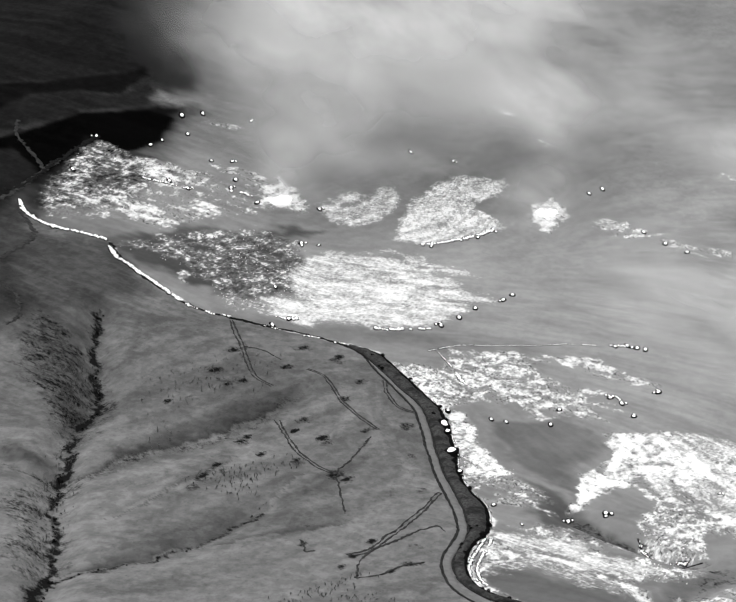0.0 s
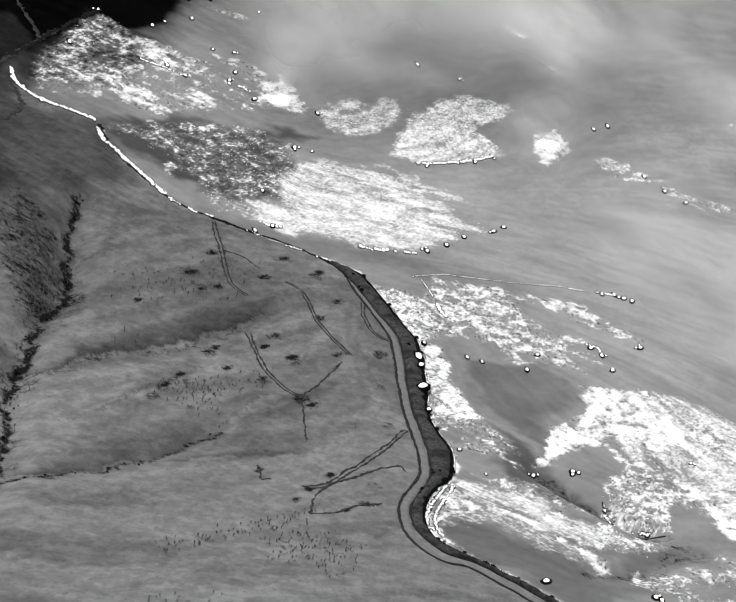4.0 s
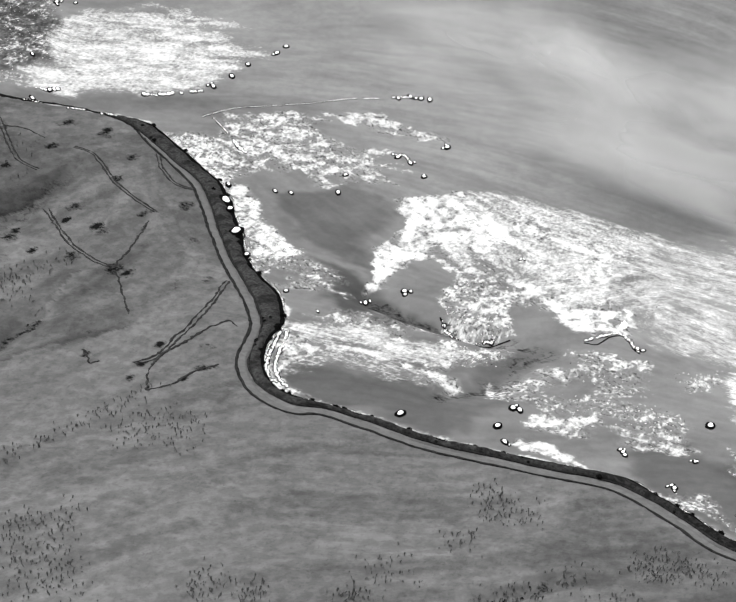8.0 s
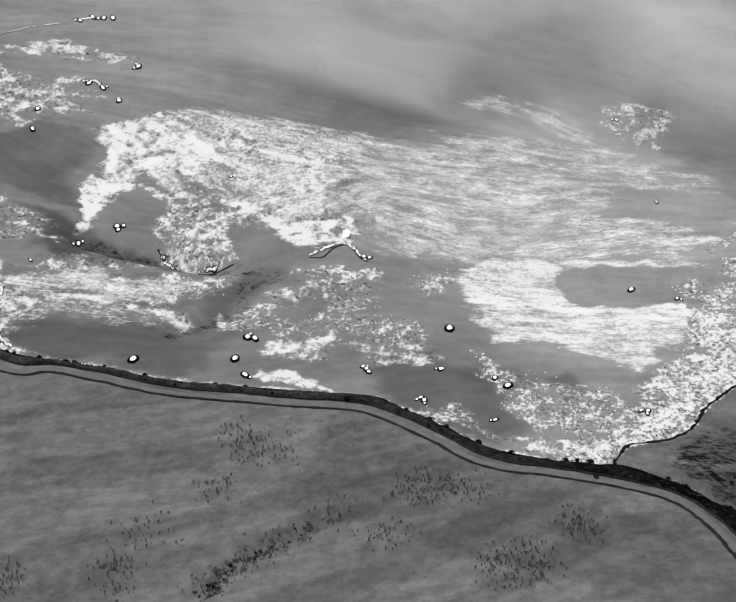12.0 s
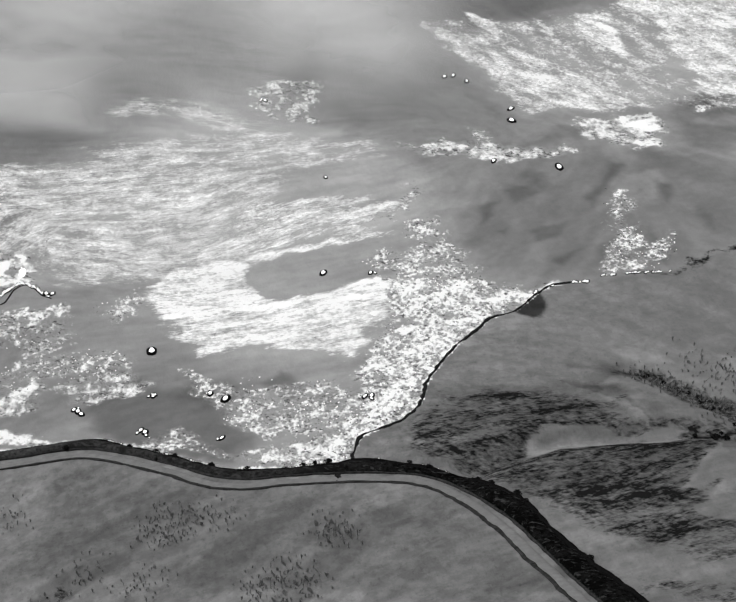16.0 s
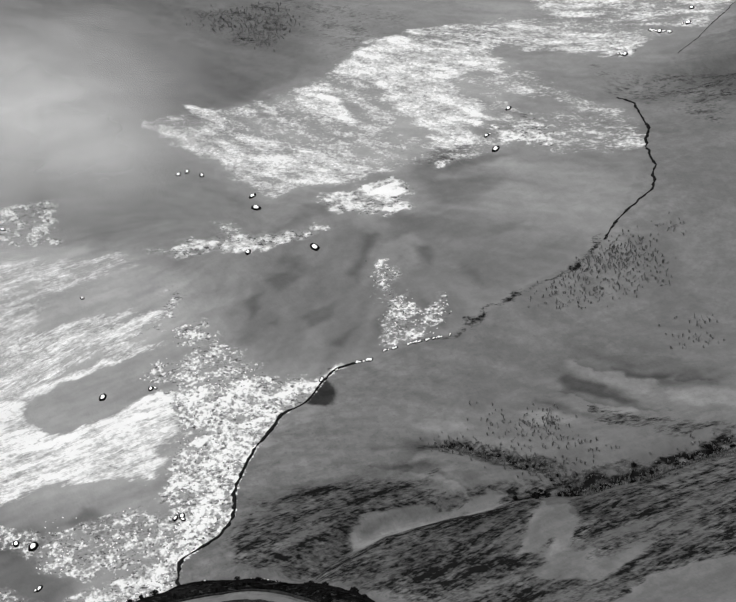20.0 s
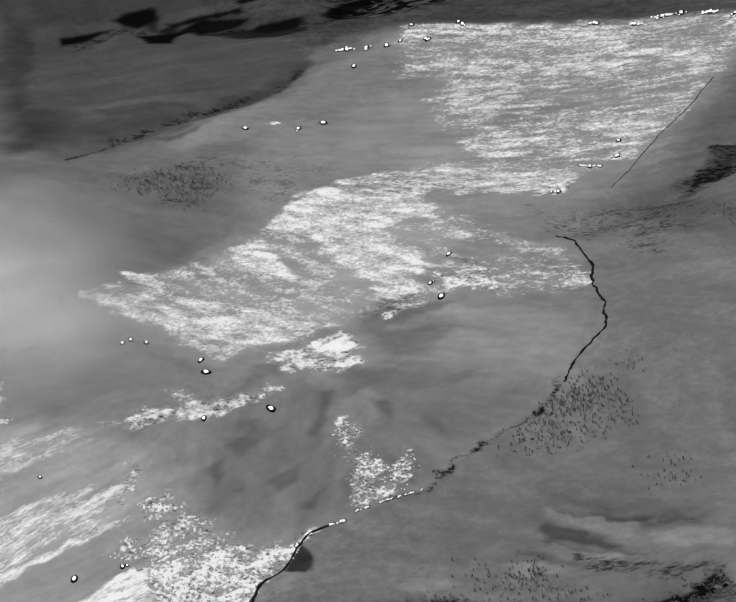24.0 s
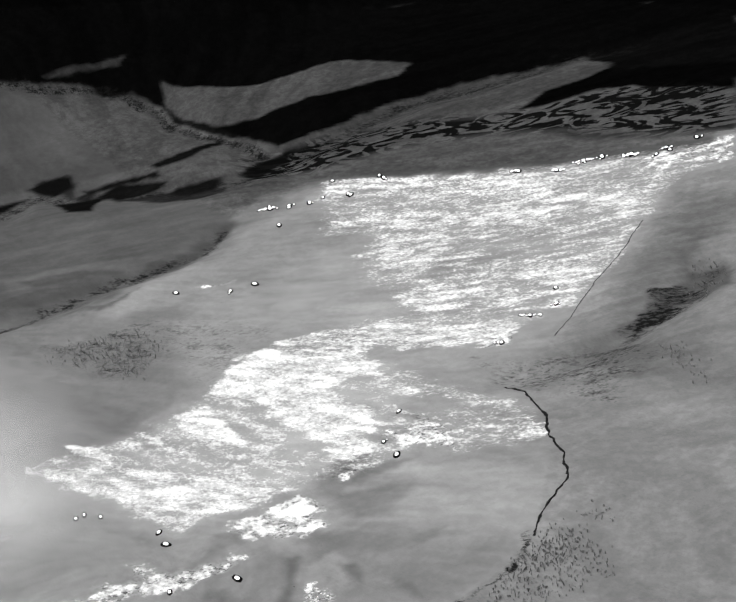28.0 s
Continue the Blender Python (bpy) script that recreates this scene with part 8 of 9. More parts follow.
def layers(me, x, y):
    """What lies, grows or burns where, with slope shading in the tone: one number a point for each layer."""
    ring = lambda a, b, c: inside_gap(a, b, c)
    gap = lambda a, b, c: line_gap(a, b, c)[0]
    # ragged outlines: the plan is bent a little at two sizes
    wx = x + 8 * (soft_noise(x, y, 18, 31, 2) - 0.5) + 4 * (soft_noise(x, y, 4.5, 33, 2) - 0.5)
    wy = y + 14 * (soft_noise(x, y, 18, 41, 2) - 0.5) + 7 * (soft_noise(x, y, 4.5, 43, 2) - 0.5)
    fx = x + 18 * (soft_noise(x, y, 45, 51, 3) - 0.5) + 9 * (soft_noise(x, y, 9, 53, 3) - 0.5)
    fy = y + 36 * (soft_noise(x, y, 45, 61, 3) - 0.5) + 20 * (soft_noise(x, y, 9, 63, 3) - 0.5)
    sx = x + 3 * (soft_noise(x, y, 7, 35, 3) - 0.5)
    sy = y + 5 * (soft_noise(x, y, 7, 45, 3) - 0.5)
    burn = local(x, y, BURN, 60, ring, -60)
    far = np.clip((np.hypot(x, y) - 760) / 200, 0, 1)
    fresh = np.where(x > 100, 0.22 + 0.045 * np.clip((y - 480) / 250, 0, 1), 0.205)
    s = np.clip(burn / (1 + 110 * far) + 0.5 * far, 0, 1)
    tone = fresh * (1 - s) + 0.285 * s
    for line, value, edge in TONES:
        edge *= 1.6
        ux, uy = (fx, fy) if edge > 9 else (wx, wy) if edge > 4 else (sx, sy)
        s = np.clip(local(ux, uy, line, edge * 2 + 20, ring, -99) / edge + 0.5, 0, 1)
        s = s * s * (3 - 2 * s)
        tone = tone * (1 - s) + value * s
    tone = tone * (0.8 + 0.4 * soft_noise(x, y * 0.6, 60, 71, 3))
    # shade on the upper side of each crest, darkened into the tone
    for line, strength, wide in CREST_SHADES:
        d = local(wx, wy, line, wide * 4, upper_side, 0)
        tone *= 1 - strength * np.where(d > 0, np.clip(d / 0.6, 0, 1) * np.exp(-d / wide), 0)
    ash, grain, lay, comb = (np.zeros(x.shape) for _ in range(4))
    for line, strength, edge, speckle, flow in ASH:
        s = np.clip(local(wx, wy, line, 45, ring, -45) / (edge * 0.9 + (8 if flow == 1 else 2.0)) + 0.5, 0, 1)
        inside = (s > 0.02) & (s * strength >= ash)
        ash = np.maximum(ash, s * strength)
        grain = np.where(inside, speckle, grain)
        lay = np.where(inside, 1.0 if flow > 1 else 0.0, lay)
        comb = np.where(inside, 1.0 if flow == 1 else 0.0, comb)
    for line, strength, edge in HOLES:
        ash -= np.clip(local(wx, wy, line, 30, ring, -30) / edge + 0.5, 0, 1) * strength
    for line, reach, strength in HOT_EDGES:
        d = local(x, y, line, 30, gap, 99)
        ash = np.maximum(ash, strength * np.exp(-((d / reach) ** 2)) * (0.55 + 0.7 * soft_noise(x, y, 9, 81, 2)))
    ash = np.where(burn > -0.6, np.minimum(ash, 1.8), 0)
    scrub = np.zeros(x.shape)
    for line, strength, wide in SCRUB:
        d = local(wx, wy, line, wide * 4, gap, 999)
        scrub = np.maximum(scrub, strength * np.exp(-((d / wide) ** 2)))
    for line, strength, edge in THICKETS:
        ux, uy = (fx, fy) if edge > 4 else (sx, sy) if edge > 2 else (x, y)
        scrub = np.maximum(scrub, strength * np.clip(local(ux, uy, line, 60, ring, -60) / edge + 0.5, 0, 1))
    for line in MOUNDS:
        scrub *= 1 - np.clip(local(sx, sy, line, 20, ring, -20) / 2 + 0.5, 0, 1)
    swirl = np.clip(local(x, y, SWIRL, 80, ring, -80) / 12 + 0.5, 0, 1)
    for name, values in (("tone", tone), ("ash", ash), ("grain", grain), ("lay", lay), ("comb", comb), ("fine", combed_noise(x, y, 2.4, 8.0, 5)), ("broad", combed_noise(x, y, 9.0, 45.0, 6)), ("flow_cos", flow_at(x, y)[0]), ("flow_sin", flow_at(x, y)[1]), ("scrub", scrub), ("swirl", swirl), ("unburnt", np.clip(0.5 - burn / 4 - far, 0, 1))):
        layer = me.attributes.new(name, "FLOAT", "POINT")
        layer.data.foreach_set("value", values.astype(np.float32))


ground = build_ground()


# ---- road, bank and tracks ----
def ribbon(name, line, half, mat, lift=0.12, crown=0.05, rough=0.0, step=2.0, seed=0, parent=None, beat=6.0, wander=0.0):
    """A strip that lies on the ground along a line, with worn, wavering edges and a skirt."""
    pts = smooth(line, step)
    p = np.array(pts)
    d = np.gradient(p, axis=0)
    d /= np.linalg.norm(d, axis=1)[:, None] + 1e-9
    side = np.stack([-d[:, 1], d[:, 0]], -1)
    along = np.concatenate([[0], np.cumsum(np.linalg.norm(np.diff(p, axis=0), axis=1))])
    p = p + side * (wander * (2 * soft_noise(along, along * 0 + seed, 7.0, seed + 3, 3) - 1))[:, None]
    wl = half * (1 + rough * (2 * soft_noise(along, along * 0 + seed, beat, seed, 2) - 1))
    wr = half * (1 + rough * (2 * soft_noise(along, along * 0 + seed + 50, beat, seed + 7, 2) - 1))
    wl, wr = np.maximum(wl, 0.04), np.maximum(wr, 0.04)
    across = [(-1.15, -0.6), (-1, 0.0), (-0.5, 0.6), (0, 1.0), (0.5, 0.6), (1, 0.0), (1.15, -0.6)]
    verts = []
    for s, h in across:
        q = p + side * (np.where(s < 0, wl, wr) * s)[:, None]
        z = height(q[:, 0], q[:, 1]) + (lift + crown * h if h >= 0 else -0.3)
        verts.append(np.stack([q[:, 0], q[:, 1], z], -1))
    n, m = len(p), len(across)
    grid = np.stack(verts, 1).reshape(-1, 3)
    faces = [(i * m + j, i * m + m + j, i * m + m + j + 1, i * m + j + 1) for i in range(n - 1) for j in range(m - 1)]
    ob = new(name, link_mesh(name, grid.tolist(), faces, mat, False))
    if parent:
        ob.parent = parent
    return ob


def offset(line, by, step=3.0):
    p = np.array(smooth(line, step))
    d = np.gradient(p, axis=0)
    d /= np.linalg.norm(d, axis=1)[:, None] + 1e-9
    return [tuple(q) for q in (p + np.stack([-d[:, 1], d[:, 0]], -1) * by)]


def lane(name, line, label, half=1.5):
    road = tagged(ribbon(name, line, half, MAT_ROAD, 0.14, 0.1, 0.12, seed=3), label, "road", kind="structure")
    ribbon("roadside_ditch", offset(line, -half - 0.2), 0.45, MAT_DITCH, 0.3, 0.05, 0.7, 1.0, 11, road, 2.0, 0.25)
    return road


lane("road", ROAD[9:], "pale packed dirt road winding along the hillside")


def bank():
    """The dark overgrown bank between the road and the fire."""
    a, b = np.array(smooth(BANK_S, 2.0)), np.array(smooth(BANK_N, 2.0))
    cuts = 520
    pick = lambda p: np.stack([np.interp(np.linspace(0, 1, cuts), np.linspace(0, 1, len(p)), p[:, k]) for k in (0, 1)], -1)
    b = pick(b)
    gaps = [np.hypot(a[:, 0] - q[0], a[:, 1] - q[1]).argmin() for q in b]
    a = a[np.maximum.accumulate(gaps)]
    verts, m = [], 7
    for s in np.linspace(0, 1, m):
        q = a * (1 - s) + b * s
        q = q + 0.9 * (soft_noise(q[:, 0], q[:, 1], 3, 21, 2) - 0.5)[:, None]
        bulge = math.sin(math.pi * s) * (0.5 + 1.6 * soft_noise(q[:, 0], q[:, 1], 4, 5, 2))
        verts.append(np.stack([q[:, 0], q[:, 1], height(q[:, 0], q[:, 1]) + (0.15 + bulge if 0 < s < 1 else -0.3)], -1))
    grid = np.stack(verts, 1).reshape(-1, 3)
    faces = [(i * m + j, i * m + m + j, i * m + m + j + 1, i * m + j + 1) for i in range(cuts - 1) for j in range(m - 1)]
    ob = tagged(new("bank", link_mesh("bank", grid.tolist(), faces, MAT_BANK)), "dark overgrown bank beside the dirt road", "bank", kind="structure")
    # added black strip for the halo outline between bank and white ash
    ribbon("outline_edge", offset(BANK_N, -0.4), 0.7, MAT_CHAR_HALO, 0.5, 0.3, 0.7, 1.0, 31, ob, 3.0)
    # shade at the bank's foot, laid on as a dark strip
    ribbon("edge_shade_strip", offset(BANK_S, 0.3), 0.35, MAT_DITCH, 0.4, 0.2, 0.8, 1.0, 37, ob, 4.0)
    return ob


bank()

for line, half in TRACKS:
    if 0.45 <= half <= 0.7:
        lane_pair = tagged(new("wheel_track"), "pair of thin dark wheel tracks across dry grass", "track", kind="structure")
        for k, by in enumerate((-0.75, 0.75)):
            ribbon("rut", offset(line, by), 0.3, MAT_TRACK, 0.13, 0.04, 1.4, 0.5, int(half * 100) + 40 * k, lane_pair, 1.6, 0.5)
        continue
    tagged(ribbon("track", line, half, MAT_TRACK, 0.13, 0.04, 1.6, 0.5, int(half * 100), None, 1.6, 0.9), "thin dark trodden track across dry grass", "track", kind="structure")
for line, half in BREAKS:
    tagged(ribbon("firebreak", line, half, MAT_RUT, 0.16, 0.06, 1.3, 0.5, 5, None, 2.0, 0.3 if half == 0.45 else 1.1), "narrow dark scraped firebreak line", "firebreak", kind="structure")
# added black strips that stand in for the sharpening halo beside white ash
for line, half in RIMS:
    tagged(ribbon("halo_rim", line, half, MAT_CHAR_HALO, 0.2, 0.1, 1.0, 0.8, 9, None, 2.5), "black halo rim beside white ash", "charred rim", kind="structure")
# ---- hot spots ----
def lie(x, y):
    """A place on the ground, tilted with it."""
    z, dx, dy = ground_z(x, y), ground_z(x + 2, y) - ground_z(x - 2, y), ground_z(x, y + 2) - ground_z(x, y - 2)
    up = Vector((-dx / 4, -dy / 4, 1)).normalized()
    return Matrix.Translation((x, y, z)) @ Vector((0, 0, 1)).rotation_difference(up).to_matrix().to_4x4()


def dome(rng, radius, tall, rings=4, spokes=11, rough=0.25):
    verts, faces = [(0, 0, tall)], []
    for r in range(1, rings + 1):
        t = r / rings * math.pi / 2
        for s in range(spokes):
            a = s / spokes * 2 * math.pi
            w = 1 + rough * (rng.random() - 0.5)
            verts.append((radius * math.sin(t) * math.cos(a) * w, radius * math.sin(t) * math.sin(a) * w, tall * math.cos(t) * (1 + rough * (rng.random() - 0.5)) - (0.4 if r == rings else 0)))
    for s in range(spokes):
        faces.append((0, 1 + s, 1 + (s + 1) % spokes))
    for r in range(rings - 1):
        for s in range(spokes):
            a, b = 1 + r * spokes + s, 1 + r * spokes + (s + 1) % spokes
            faces.append((a, a + spokes, b + spokes, b))
    return verts, faces


def halo_ring(rng, inner, outer, spokes=14):
    verts, faces = [], []
    for s in range(spokes):
        a = s / spokes * 2 * math.pi
        w = 1 + 0.2 * (rng.random() - 0.5)
        for r, h in ((inner, 0.18), ((inner + outer) / 2, 0.3), (outer * w, 0.12), (outer * w * 1.05, -0.6)):
            verts.append((r * math.cos(a), r * math.sin(a), h))
    for s in range(spokes):
        for k in range(3):
            a, b = s * 4 + k, (s + 1) % spokes * 4 + k
            faces.append((a, a + 1, b + 1, b))
    return verts, faces


def hot_spot(rng):
    spot = new("burning_stump")
    # the black ring stands in for a sharpening halo round the ember
    for name, (v, f), mat in (("ember_core", dome(rng, 0.66, 0.6), MAT_EMBER), ("halo_rim", halo_ring(rng, 0.56, 1.2), MAT_CHAR_HALO)):
        new(name, link_mesh(name, v, f, mat)).parent = spot
    return tagged(spot, "glowing white burning stump in a black halo ring", "burning stump", "burning stumps on the slope")


def bead_line(line, half, gap, lone, rng, label):
    """A broken line of small embers, each in a black ring for its sharpening halo."""
    seam = tagged(new("ash_seam"), label, "ash seam", kind="structure")
    p = np.array(smooth(line, gap))
    white, black = ([], []), ([], [])
    for k, (x, y) in enumerate(p):
        if soft_noise(np.array([k * 0.21]), np.array([len(p) * 3.7]), 1.0, 5, 2)[0] < lone:
            continue
        r = half * rng.uniform(0.6, 1.35)
        m = lie(x + rng.gauss(0, half * 0.35), y + rng.gauss(0, half * 0.6)) @ pose(0, 0, 0, 0, 0, -math.degrees(math.atan2(x, y))) @ Matrix.Diagonal((r, r * rng.uniform(1.3, 2.0), r, 1))
        for (vs, fs), (v, f) in ((white, dome(rng, 1.0, 0.6, 3, 8, 0.4)), (black, halo_ring(rng, 0.9, 1.0 + 0.32 / half * rng.uniform(0.3, 1.0), 10))):
            n = len(vs)
            vs += [tuple(m @ Vector(q)) for q in v]
            fs += [tuple(q + n for q in g) for g in f]
    for name, (vs, fs), mat in (("ember_crust", white, MAT_CRUST), ("halo_edge", black, MAT_CHAR_HALO)):
        new(name, link_mesh(name, vs, fs, mat)).parent = seam
    return seam


rng = random.Random(8)
for line, half in SEAMS:
    bead_line(line, half * (0.75 if half > 0.8 else 1), half * (0.5 if half > 0.8 else 1.3), 0.2 if half > 0.8 else 0.36, rng, "glowing white seam of burning ash on the ground")
for line, by, size, lone in ((BANK_N[3:19], 0.8, 0.28, 0.42), (BANK_N[18:32], 0.7, 0.26, 0.5)):
    bead_line(offset(line, by, 1.5), size, 0.7, lone, rng, "broken crust of white ash along the burnt edge")


rng = random.Random(4)
kinds = [hot_spot(rng) for _ in range(5)]
glowing = []
for x, y, r in SPOTS:
    r = min(r, 1.15)
    glowing.append((x, y, r * rng.uniform(0.85, 1.05)))
    for k in range(rng.choice((0, 0, 1, 1, 2))):
        turn = rng.uniform(0, 6.28)
        glowing.append((x + r * 1.9 * math.cos(turn), y + r * 2.4 * math.sin(turn), r * rng.uniform(0.4, 0.7)))
on_bank = [(x, y) for x, y, r in SPOTS_F[:5]]
glowing += [(x, y, r * (1.05 if (x, y, r) in SPOTS_F else 0.75)) for x, y, r in BIG_SPOTS]
for n, (x, y, r) in enumerate(glowing):
    m = lie(x, y) @ pose(0, 0, 1.0 if (x, y) in on_bank else 0.1, 0, 0, rng.uniform(-25, 25) - math.degrees(math.atan2(x, y))) @ Matrix.Diagonal((r * 0.95, r * rng.uniform(1.7, 2.3), r * 1.1, 1))
    if n < 5:
        kinds[n].matrix_basis = m
    else:
        ob = copy_thing(kinds[n % 5], Matrix.Identity(4))
        ob.matrix_basis = m


# ---- the fiercest fire ----
def flames(x, y, wide, tall, rng):
    fire = new("burning_tree")
    fire.matrix_basis = pose(x, y, ground_z(x, y))
    for k in range(26):
        a, r = rng.uniform(0, 6.28), math.sqrt(rng.random())
        v, f = dome(rng, wide * rng.uniform(0.22, 0.36), tall * rng.uniform(0.5, 1.0) * (1.1 - 0.7 * r), 4, 8, 0.4)
        ob = new("flame", link_mesh("flame", v, f, MAT_EMBER))
        dx, dy = wide * r * math.cos(a), wide * 2.1 * r * math.sin(a)
        ob.parent, ob.location = fire, (dx, dy, ground_z(x + dx, y + dy) - ground_z(x, y))
    return tagged(fire, "burning tree wrapped in bright white flames", "burning tree")


for x, y, wide, tall in FIRES:
    flames(x, y, wide, tall, rng)


# ---- brush ----
def tuft_points(rng, size):
    """A low shrub: bent twigs with small leaf blades, as triangles."""
    v, f = [], []
    for k in range(rng.randint(9, 14)):
        a, lean = rng.uniform(0, 6.28), rng.uniform(0.1, 0.75)
        tip = Vector((math.cos(a) * lean, math.sin(a) * lean, rng.uniform(0.6, 1.25))) * size
        side = Vector((-math.sin(a), math.cos(a), 0)) * size * rng.uniform(0.10, 0.2)
        half = tip * 0.55 + Vector((0, 0, size * 0.12))
        n = len(v)
        v += [Vector((0, 0, -0.2)), half - side, half + side, tip, half + Vector((0, 0, size * 0.15))]
        f += [(n, n + 1, n + 4), (n, n + 4, n + 2), (n + 1, n + 3, n + 4), (n + 4, n + 3, n + 2)]
    return v, f


def scatter(ring, count, rng):
    xs, ys = [p[0] for p in ring], [p[1] for p in ring]
    found = []
    for _ in range(count * 12):
        x, y = rng.uniform(min(xs), max(xs)), rng.uniform(min(ys), max(ys))
        if inside_gap(np.array([x]), np.array([y]), ring)[0] > 0:
            found.append((x + rng.gauss(0, 1.8), y + rng.gauss(0, 3.2)))
            if len(found) == count:
                break
    return found


rng = random.Random(12)
shrub_meshes = []
for k in range(8):
    v, f = tuft_points(rng, 1.0)
    shrub_meshes.append(link_mesh("shrub", [tuple(p) for p in v], f, MAT_LEAF))
places = [(q, line) for line, count in BRUSH for q in scatter(line, int(count * 3.6), rng)]
rng.shuffle(places)
rest_v, rest_f = [], []
for n, ((x, y), line) in enumerate(places):
    size, turn = rng.uniform(0.28, 0.7), rng.uniform(0, 360)
    m = pose(x, y, ground_z(x, y), 0, 0, turn) @ Matrix.Diagonal((size, size, size * rng.uniform(1.2, 2.4), 1))
    if n < 290:
        ob = new("shrub", shrub_meshes[n % 8])
        ob.matrix_basis = m
        tagged(ob, "low dark shrub with thin upright twigs in dry grass", "shrub", "shrubs on the slope")
    else:
        me = shrub_meshes[n % 8]
        base = len(rest_v)
        rest_v += [tuple(m @ p.co) for p in me.vertices]
        rest_f += [tuple(i + base for i in p.vertices) for p in me.polygons]
tagged(new("brush", link_mesh("brush", rest_v, rest_f, MAT_LEAF)), "scattered dark brush on the dry slope", "brush", kind="stuff")


# ---- bushes on the bank and in the gullies ----
def bush(rng):
    """A rounded bush: a short forked stem and a crown of many small leaf sprays."""
    top = new("bush")
    v, f = [], []
    for k in range(4):
        a, n = k * 1.57 + rng.uniform(-0.4, 0.4), len(v)
        d = Vector((math.cos(a) * 0.5, math.sin(a) * 0.5, 0.7))
        for q, r in ((Vector((0, 0, -0.2)), 0.09), (d, 0.03)):
            v += [tuple(q + Vector((r * math.cos(t), r * math.sin(t), 0))) for t in (0, 2.09, 4.19)]
        f += [(n + i, n + (i + 1) % 3, n + 3 + (i + 1) % 3, n + 3 + i) for i in range(3)]
    new("stem", link_mesh("stem", v, f, MAT_RUT)).parent = top
    v, f = [], []
    for k in range(95):
        u, t = rng.uniform(-0.25, 1), rng.uniform(0, 6.28)
        r = math.sqrt(rng.random()) * 1.05 * math.sqrt(max(0.0, 1 - u * u))
        c = Vector((r * math.cos(t), r * math.sin(t), 0.55 + 0.55 * u + rng.uniform(-0.1, 0.1)))
        out = Vector((c.x, c.y, c.z - 0.3)).normalized()
        side = out.orthogonal().normalized() * rng.uniform(0.18, 0.36)
        n = len(v)
        v += [tuple(c - side), tuple(c + side), tuple(c + out * rng.uniform(0.2, 0.42)), tuple(c + out.cross(side) * 1.1)]
        f += [(n, n + 1, n + 2), (n, n + 3, n + 1), (n + 3, n + 2, n + 1)]
    new("crown", link_mesh("crown", v, f, MAT_BUSH)).parent = top
    return top


MAT_BUSH = plain("dark_green_leaves", 0.004, 0.04, 1.0)
rng = random.Random(33)
kinds = [bush(rng) for _ in range(4)]
low, high = np.array(smooth(BANK_S, 2.0)), np.array(smooth(BANK_N, 2.0))
spots = []
for k in range(80):
    q = high[int(rng.random() * (len(high) - 1))]
    p = low[np.hypot(low[:, 0] - q[0], low[:, 1] - q[1]).argmin()]
    s = rng.uniform(0.12, 0.85)
    spots.append((p[0] * (1 - s) + q[0] * s, p[1] * (1 - s) + q[1] * s, rng.uniform(0.4, 0.95), 0.3, "dark leafy bush growing on the roadside bank", "bushes on the bank"))
for k in range(62):
    q = high[int(rng.random() * (len(high) - 1))]
    spots.append((q[0] + rng.gauss(0, 0.7), q[1] + rng.gauss(0, 0.8), rng.uniform(0.5, 1.05), 0.1, "dark leafy bush on the north edge of the bank", "bushes on the bank"))
for line, count, wide, low, high in ((GULLY_A, 44, 0.6, 0.2, 0.55), (GULLY_F[3:], 62, 1.0, 0.35, 0.8), (GULLY_G, 18, 1.0, 0.25, 0.6), (GULLY_E, 24, 0.9, 0.2, 0.42), (GULLY_C, 8, 0.3, 0.2, 0.4)):
    pts = smooth(line, 2.0)
    for k in range(count):
        q = pts[int(rng.random() * (len(pts) - 1))]
        spots.append((q[0] + rng.gauss(0, wide), q[1] + rng.gauss(0, wide * 1.3), rng.uniform(low, high), 0.0, "dark leafy bush in the shaded gully", "bushes in the gullies"))
for n, (x, y, r, lift, label, group) in enumerate(spots):
    m = pose(x, y, ground_z(x, y) + lift, 0, 0, rng.uniform(0, 360))
    ob = kinds[n] if n < 4 else copy_thing(kinds[n % 4], m)
    ob.matrix_basis = m @ Matrix.Diagonal((r, r, r * rng.uniform(0.8, 1.2), 1))
    tagged(ob, label, "bush", group)


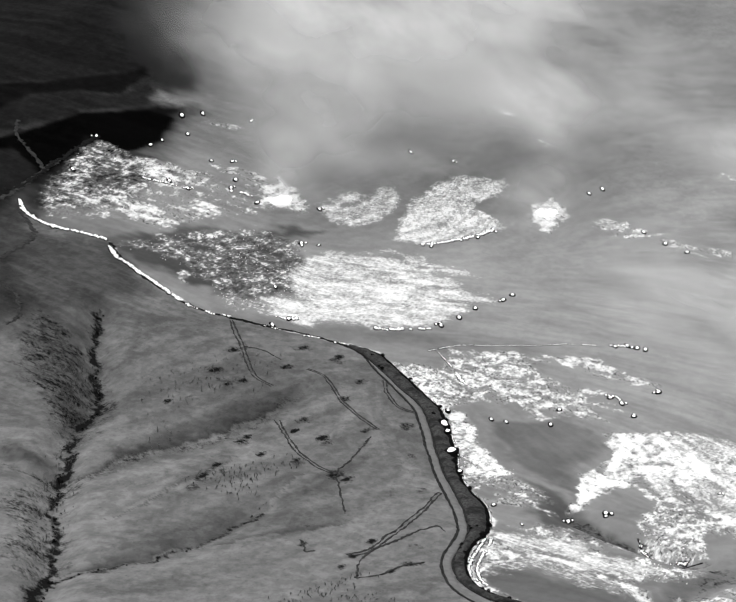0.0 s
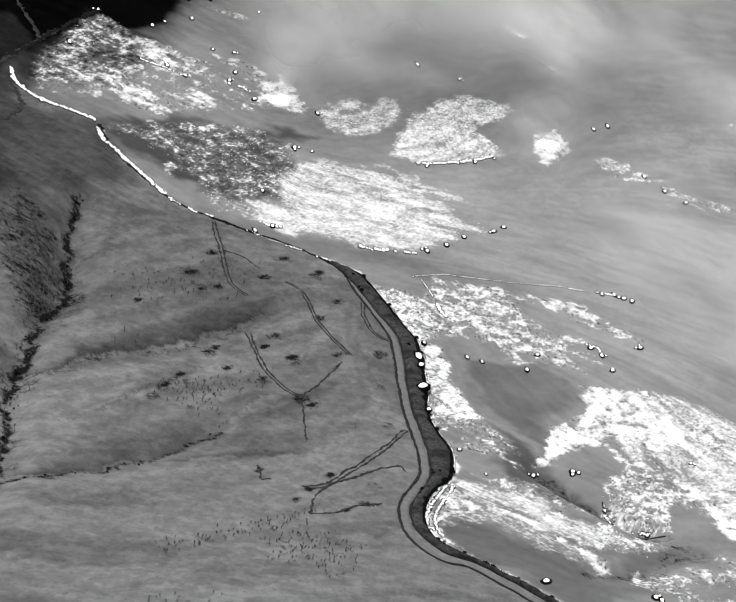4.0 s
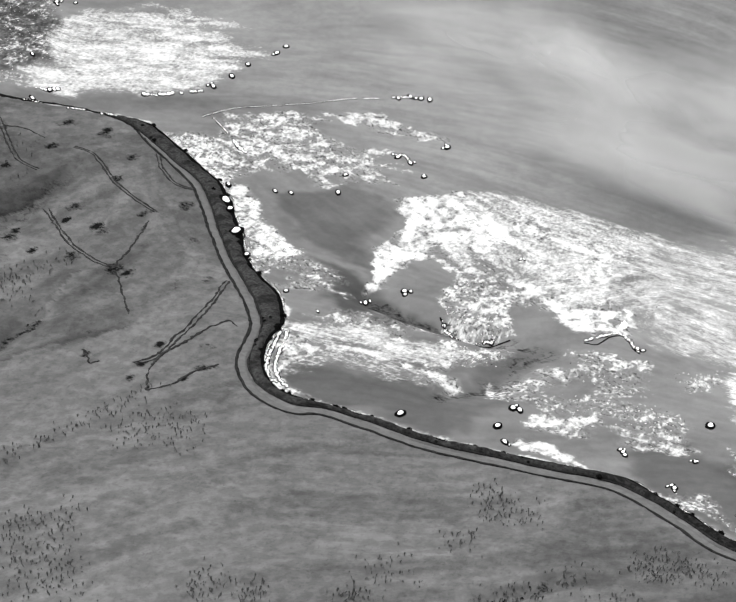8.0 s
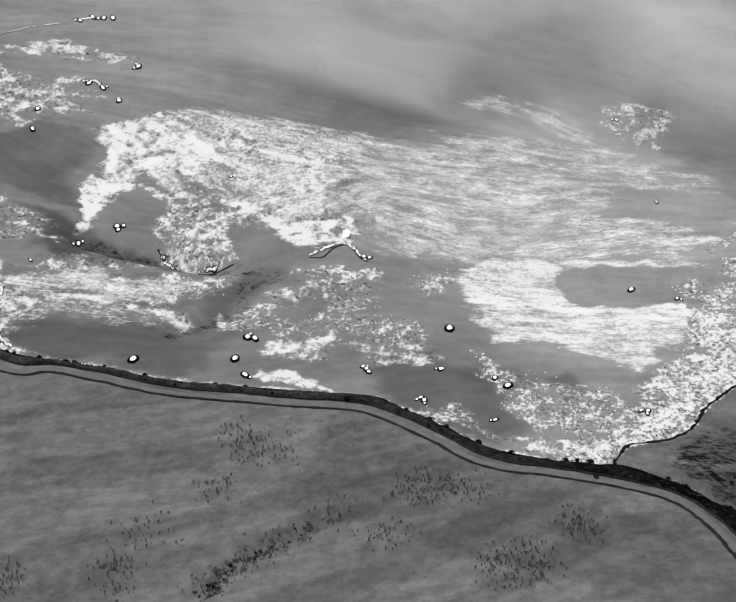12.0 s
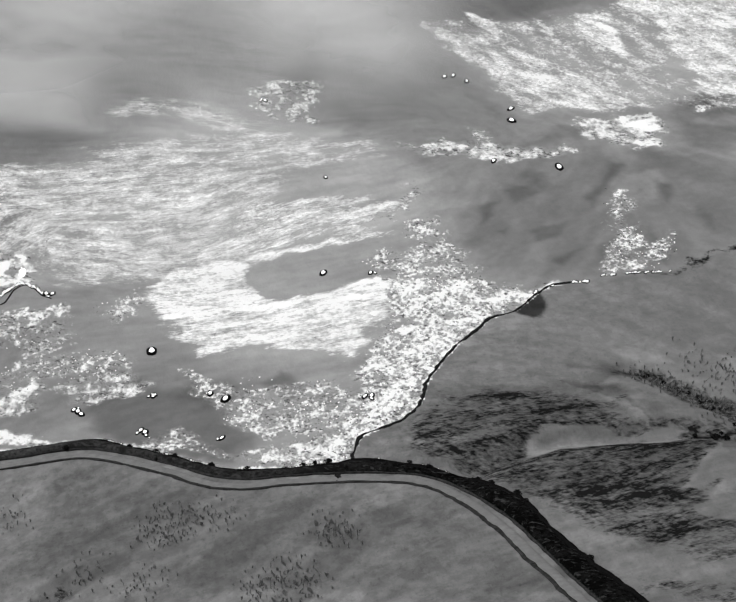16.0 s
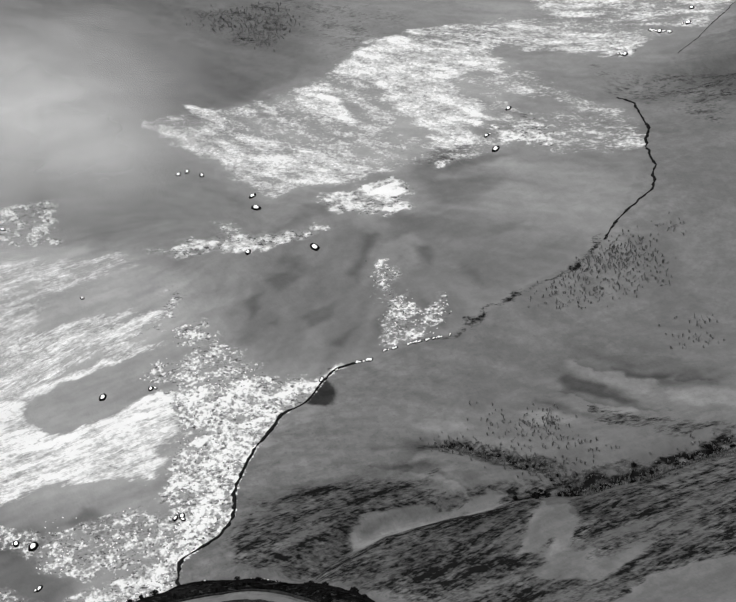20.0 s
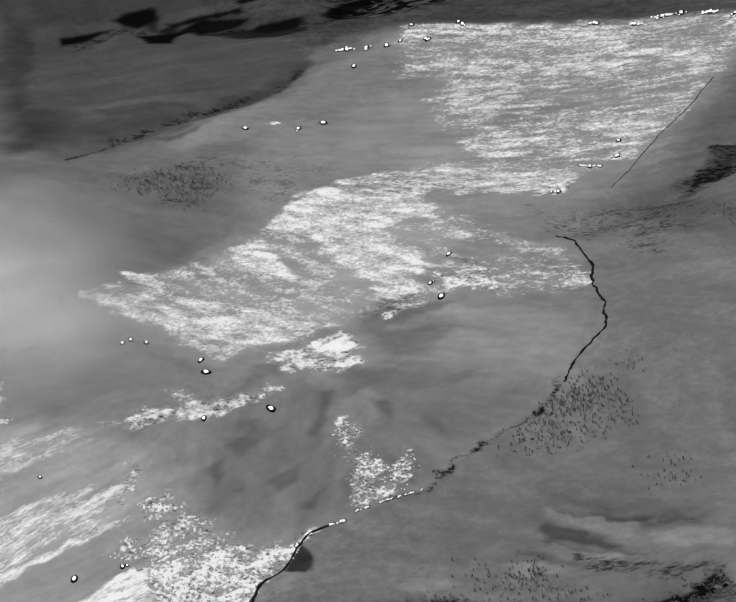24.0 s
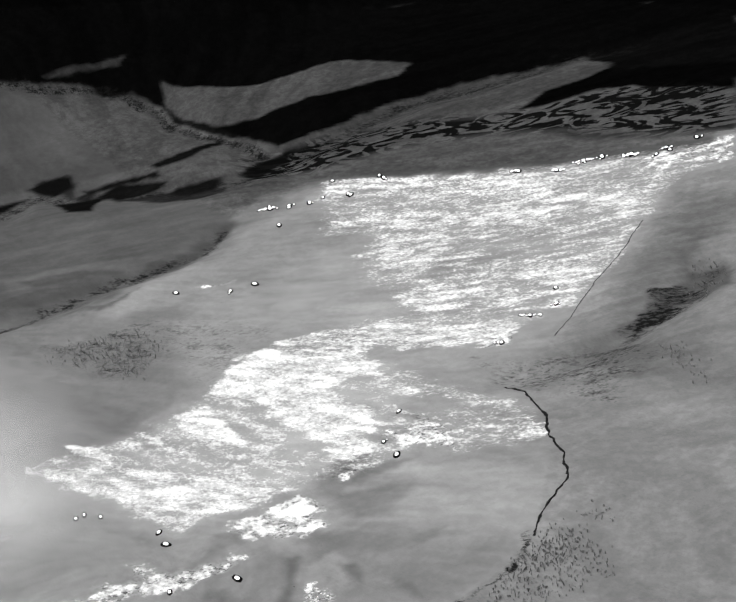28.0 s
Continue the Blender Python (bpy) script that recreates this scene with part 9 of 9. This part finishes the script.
# ---- ember tufts in the speckled ash ----
def flecks(name, share, low, high, mat, label, rng):
    """Small burning or burnt-out grass tufts, too many to count."""
    v, f = [], []
    for line, strength, edge, speckle, flow in ASH:
        if speckle < 0.65:
            continue
        xs, ys = [p[0] for p in line], [p[1] for p in line]
        count = int((max(xs) - min(xs)) * (max(ys) - min(ys)) * share * strength)
        X = np.array([rng.uniform(min(xs), max(xs)) for _ in range(count)])
        Y = np.array([rng.uniform(min(ys), max(ys)) for _ in range(count)])
        keep = (inside_gap(X, Y, line) > 0) & (inside_gap(X, Y, BURN) > 1.5) & (soft_noise(X, Y, 10, 17, 2) > 0.42)
        X, Y = X[keep], Y[keep]
        for x, y, z in zip(X, Y, height(X, Y)):
            r, n, turn = rng.uniform(low, high), len(v), rng.uniform(0, 6.28)
            for k in range(5):
                w = r * rng.uniform(0.7, 1.3)
                v.append((x + w * math.cos(turn + k * 1.2566), y + 1.8 * w * math.sin(turn + k * 1.2566), z - 0.05))
            v.append((x + rng.uniform(-0.1, 0.1), y, z + r * rng.uniform(0.5, 1.1)))
            f += [(n + k, n + (k + 1) % 5, n + 5) for k in range(5)]
    return tagged(new(name, link_mesh(name, v, f, mat)), label, "grass tufts", kind="stuff")


flecks("ember_tufts", 0.10, 0.12, 0.28, MAT_CRUST, "small white-hot grass tufts scattered on burnt ground", random.Random(21))
flecks("charred_tufts", 0.05, 0.12, 0.28, MAT_CHAR_HALO, "small black charred grass tufts among white ash", random.Random(22))


# ---- smoke ----
def smoke_material():
    m = Nodes("thin_smoke")
    dense = m.attr("dense")
    n = m.noise(0.014, 4, 0.5, m.place(0.8, 0.45, 25), 0.3)
    n2 = m.noise(0.004, 2, 0.5, m.place(1, 0.5, 0), 0.6)
    veil = m.math("MULTIPLY", dense, m.math("MULTIPLY", m.ramp(n, 0.36, 0.62, 0.12, 1.0), m.ramp(n2, 0.35, 0.62, 0.4, 1.0)), clamp=True)
    m.bsdf.inputs["Base Color"].default_value = (0.9, 0.9, 0.9, 1)
    clear = m.add("ShaderNodeBsdfTransparent")
    mixer = m.add("ShaderNodeMixShader")
    m.link(veil, mixer.inputs[0])
    m.link(clear.outputs[0], mixer.inputs[1])
    m.link(m.bsdf.outputs[0], mixer.inputs[2])
    out = next(n for n in m.tree.nodes if n.type == "OUTPUT_MATERIAL")
    m.link(mixer.outputs[0], out.inputs["Surface"])
    return m.mat


def smoke(name, ring, lift, strength, edge, label):
    """A thin drifting sheet that follows the slope."""
    xs, ys = [p[0] for p in ring], [p[1] for p in ring]
    gx, gy = np.linspace(min(xs) - edge, max(xs) + edge, 70), np.linspace(min(ys) - edge, max(ys) + edge, 70)
    X, Y = (a.ravel() for a in np.meshgrid(gx, gy))
    d = inside_gap(X, Y, ring)
    s = np.clip(d / edge + 0.5, 0, 1)
    Z = base_height(X, Y) + lift + 8 * (soft_noise(X, Y, 120, 91, 2) - 0.5)
    faces = [(i * 70 + j, i * 70 + j + 1, i * 70 + 71 + j, i * 70 + 70 + j) for i in range(69) for j in range(69)]
    faces = [f for f in faces if max(s[k] for k in f) > 0]
    me = link_mesh(name, np.stack([X, Y, Z], -1).tolist(), faces, MAT_SMOKE, False)
    me.attributes.new("dense", "FLOAT", "POINT").data.foreach_set("value", (s * s * (3 - 2 * s) * strength).astype(np.float32))
    return tagged(new(name, me), label, "smoke", kind="stuff")


MAT_SMOKE = smoke_material()
for ring, lift, strength, edge in SMOKES:
    smoke("smoke_plume", ring, lift, strength, edge, "thin pale smoke drifting over the burnt slope, with fire glow in places")
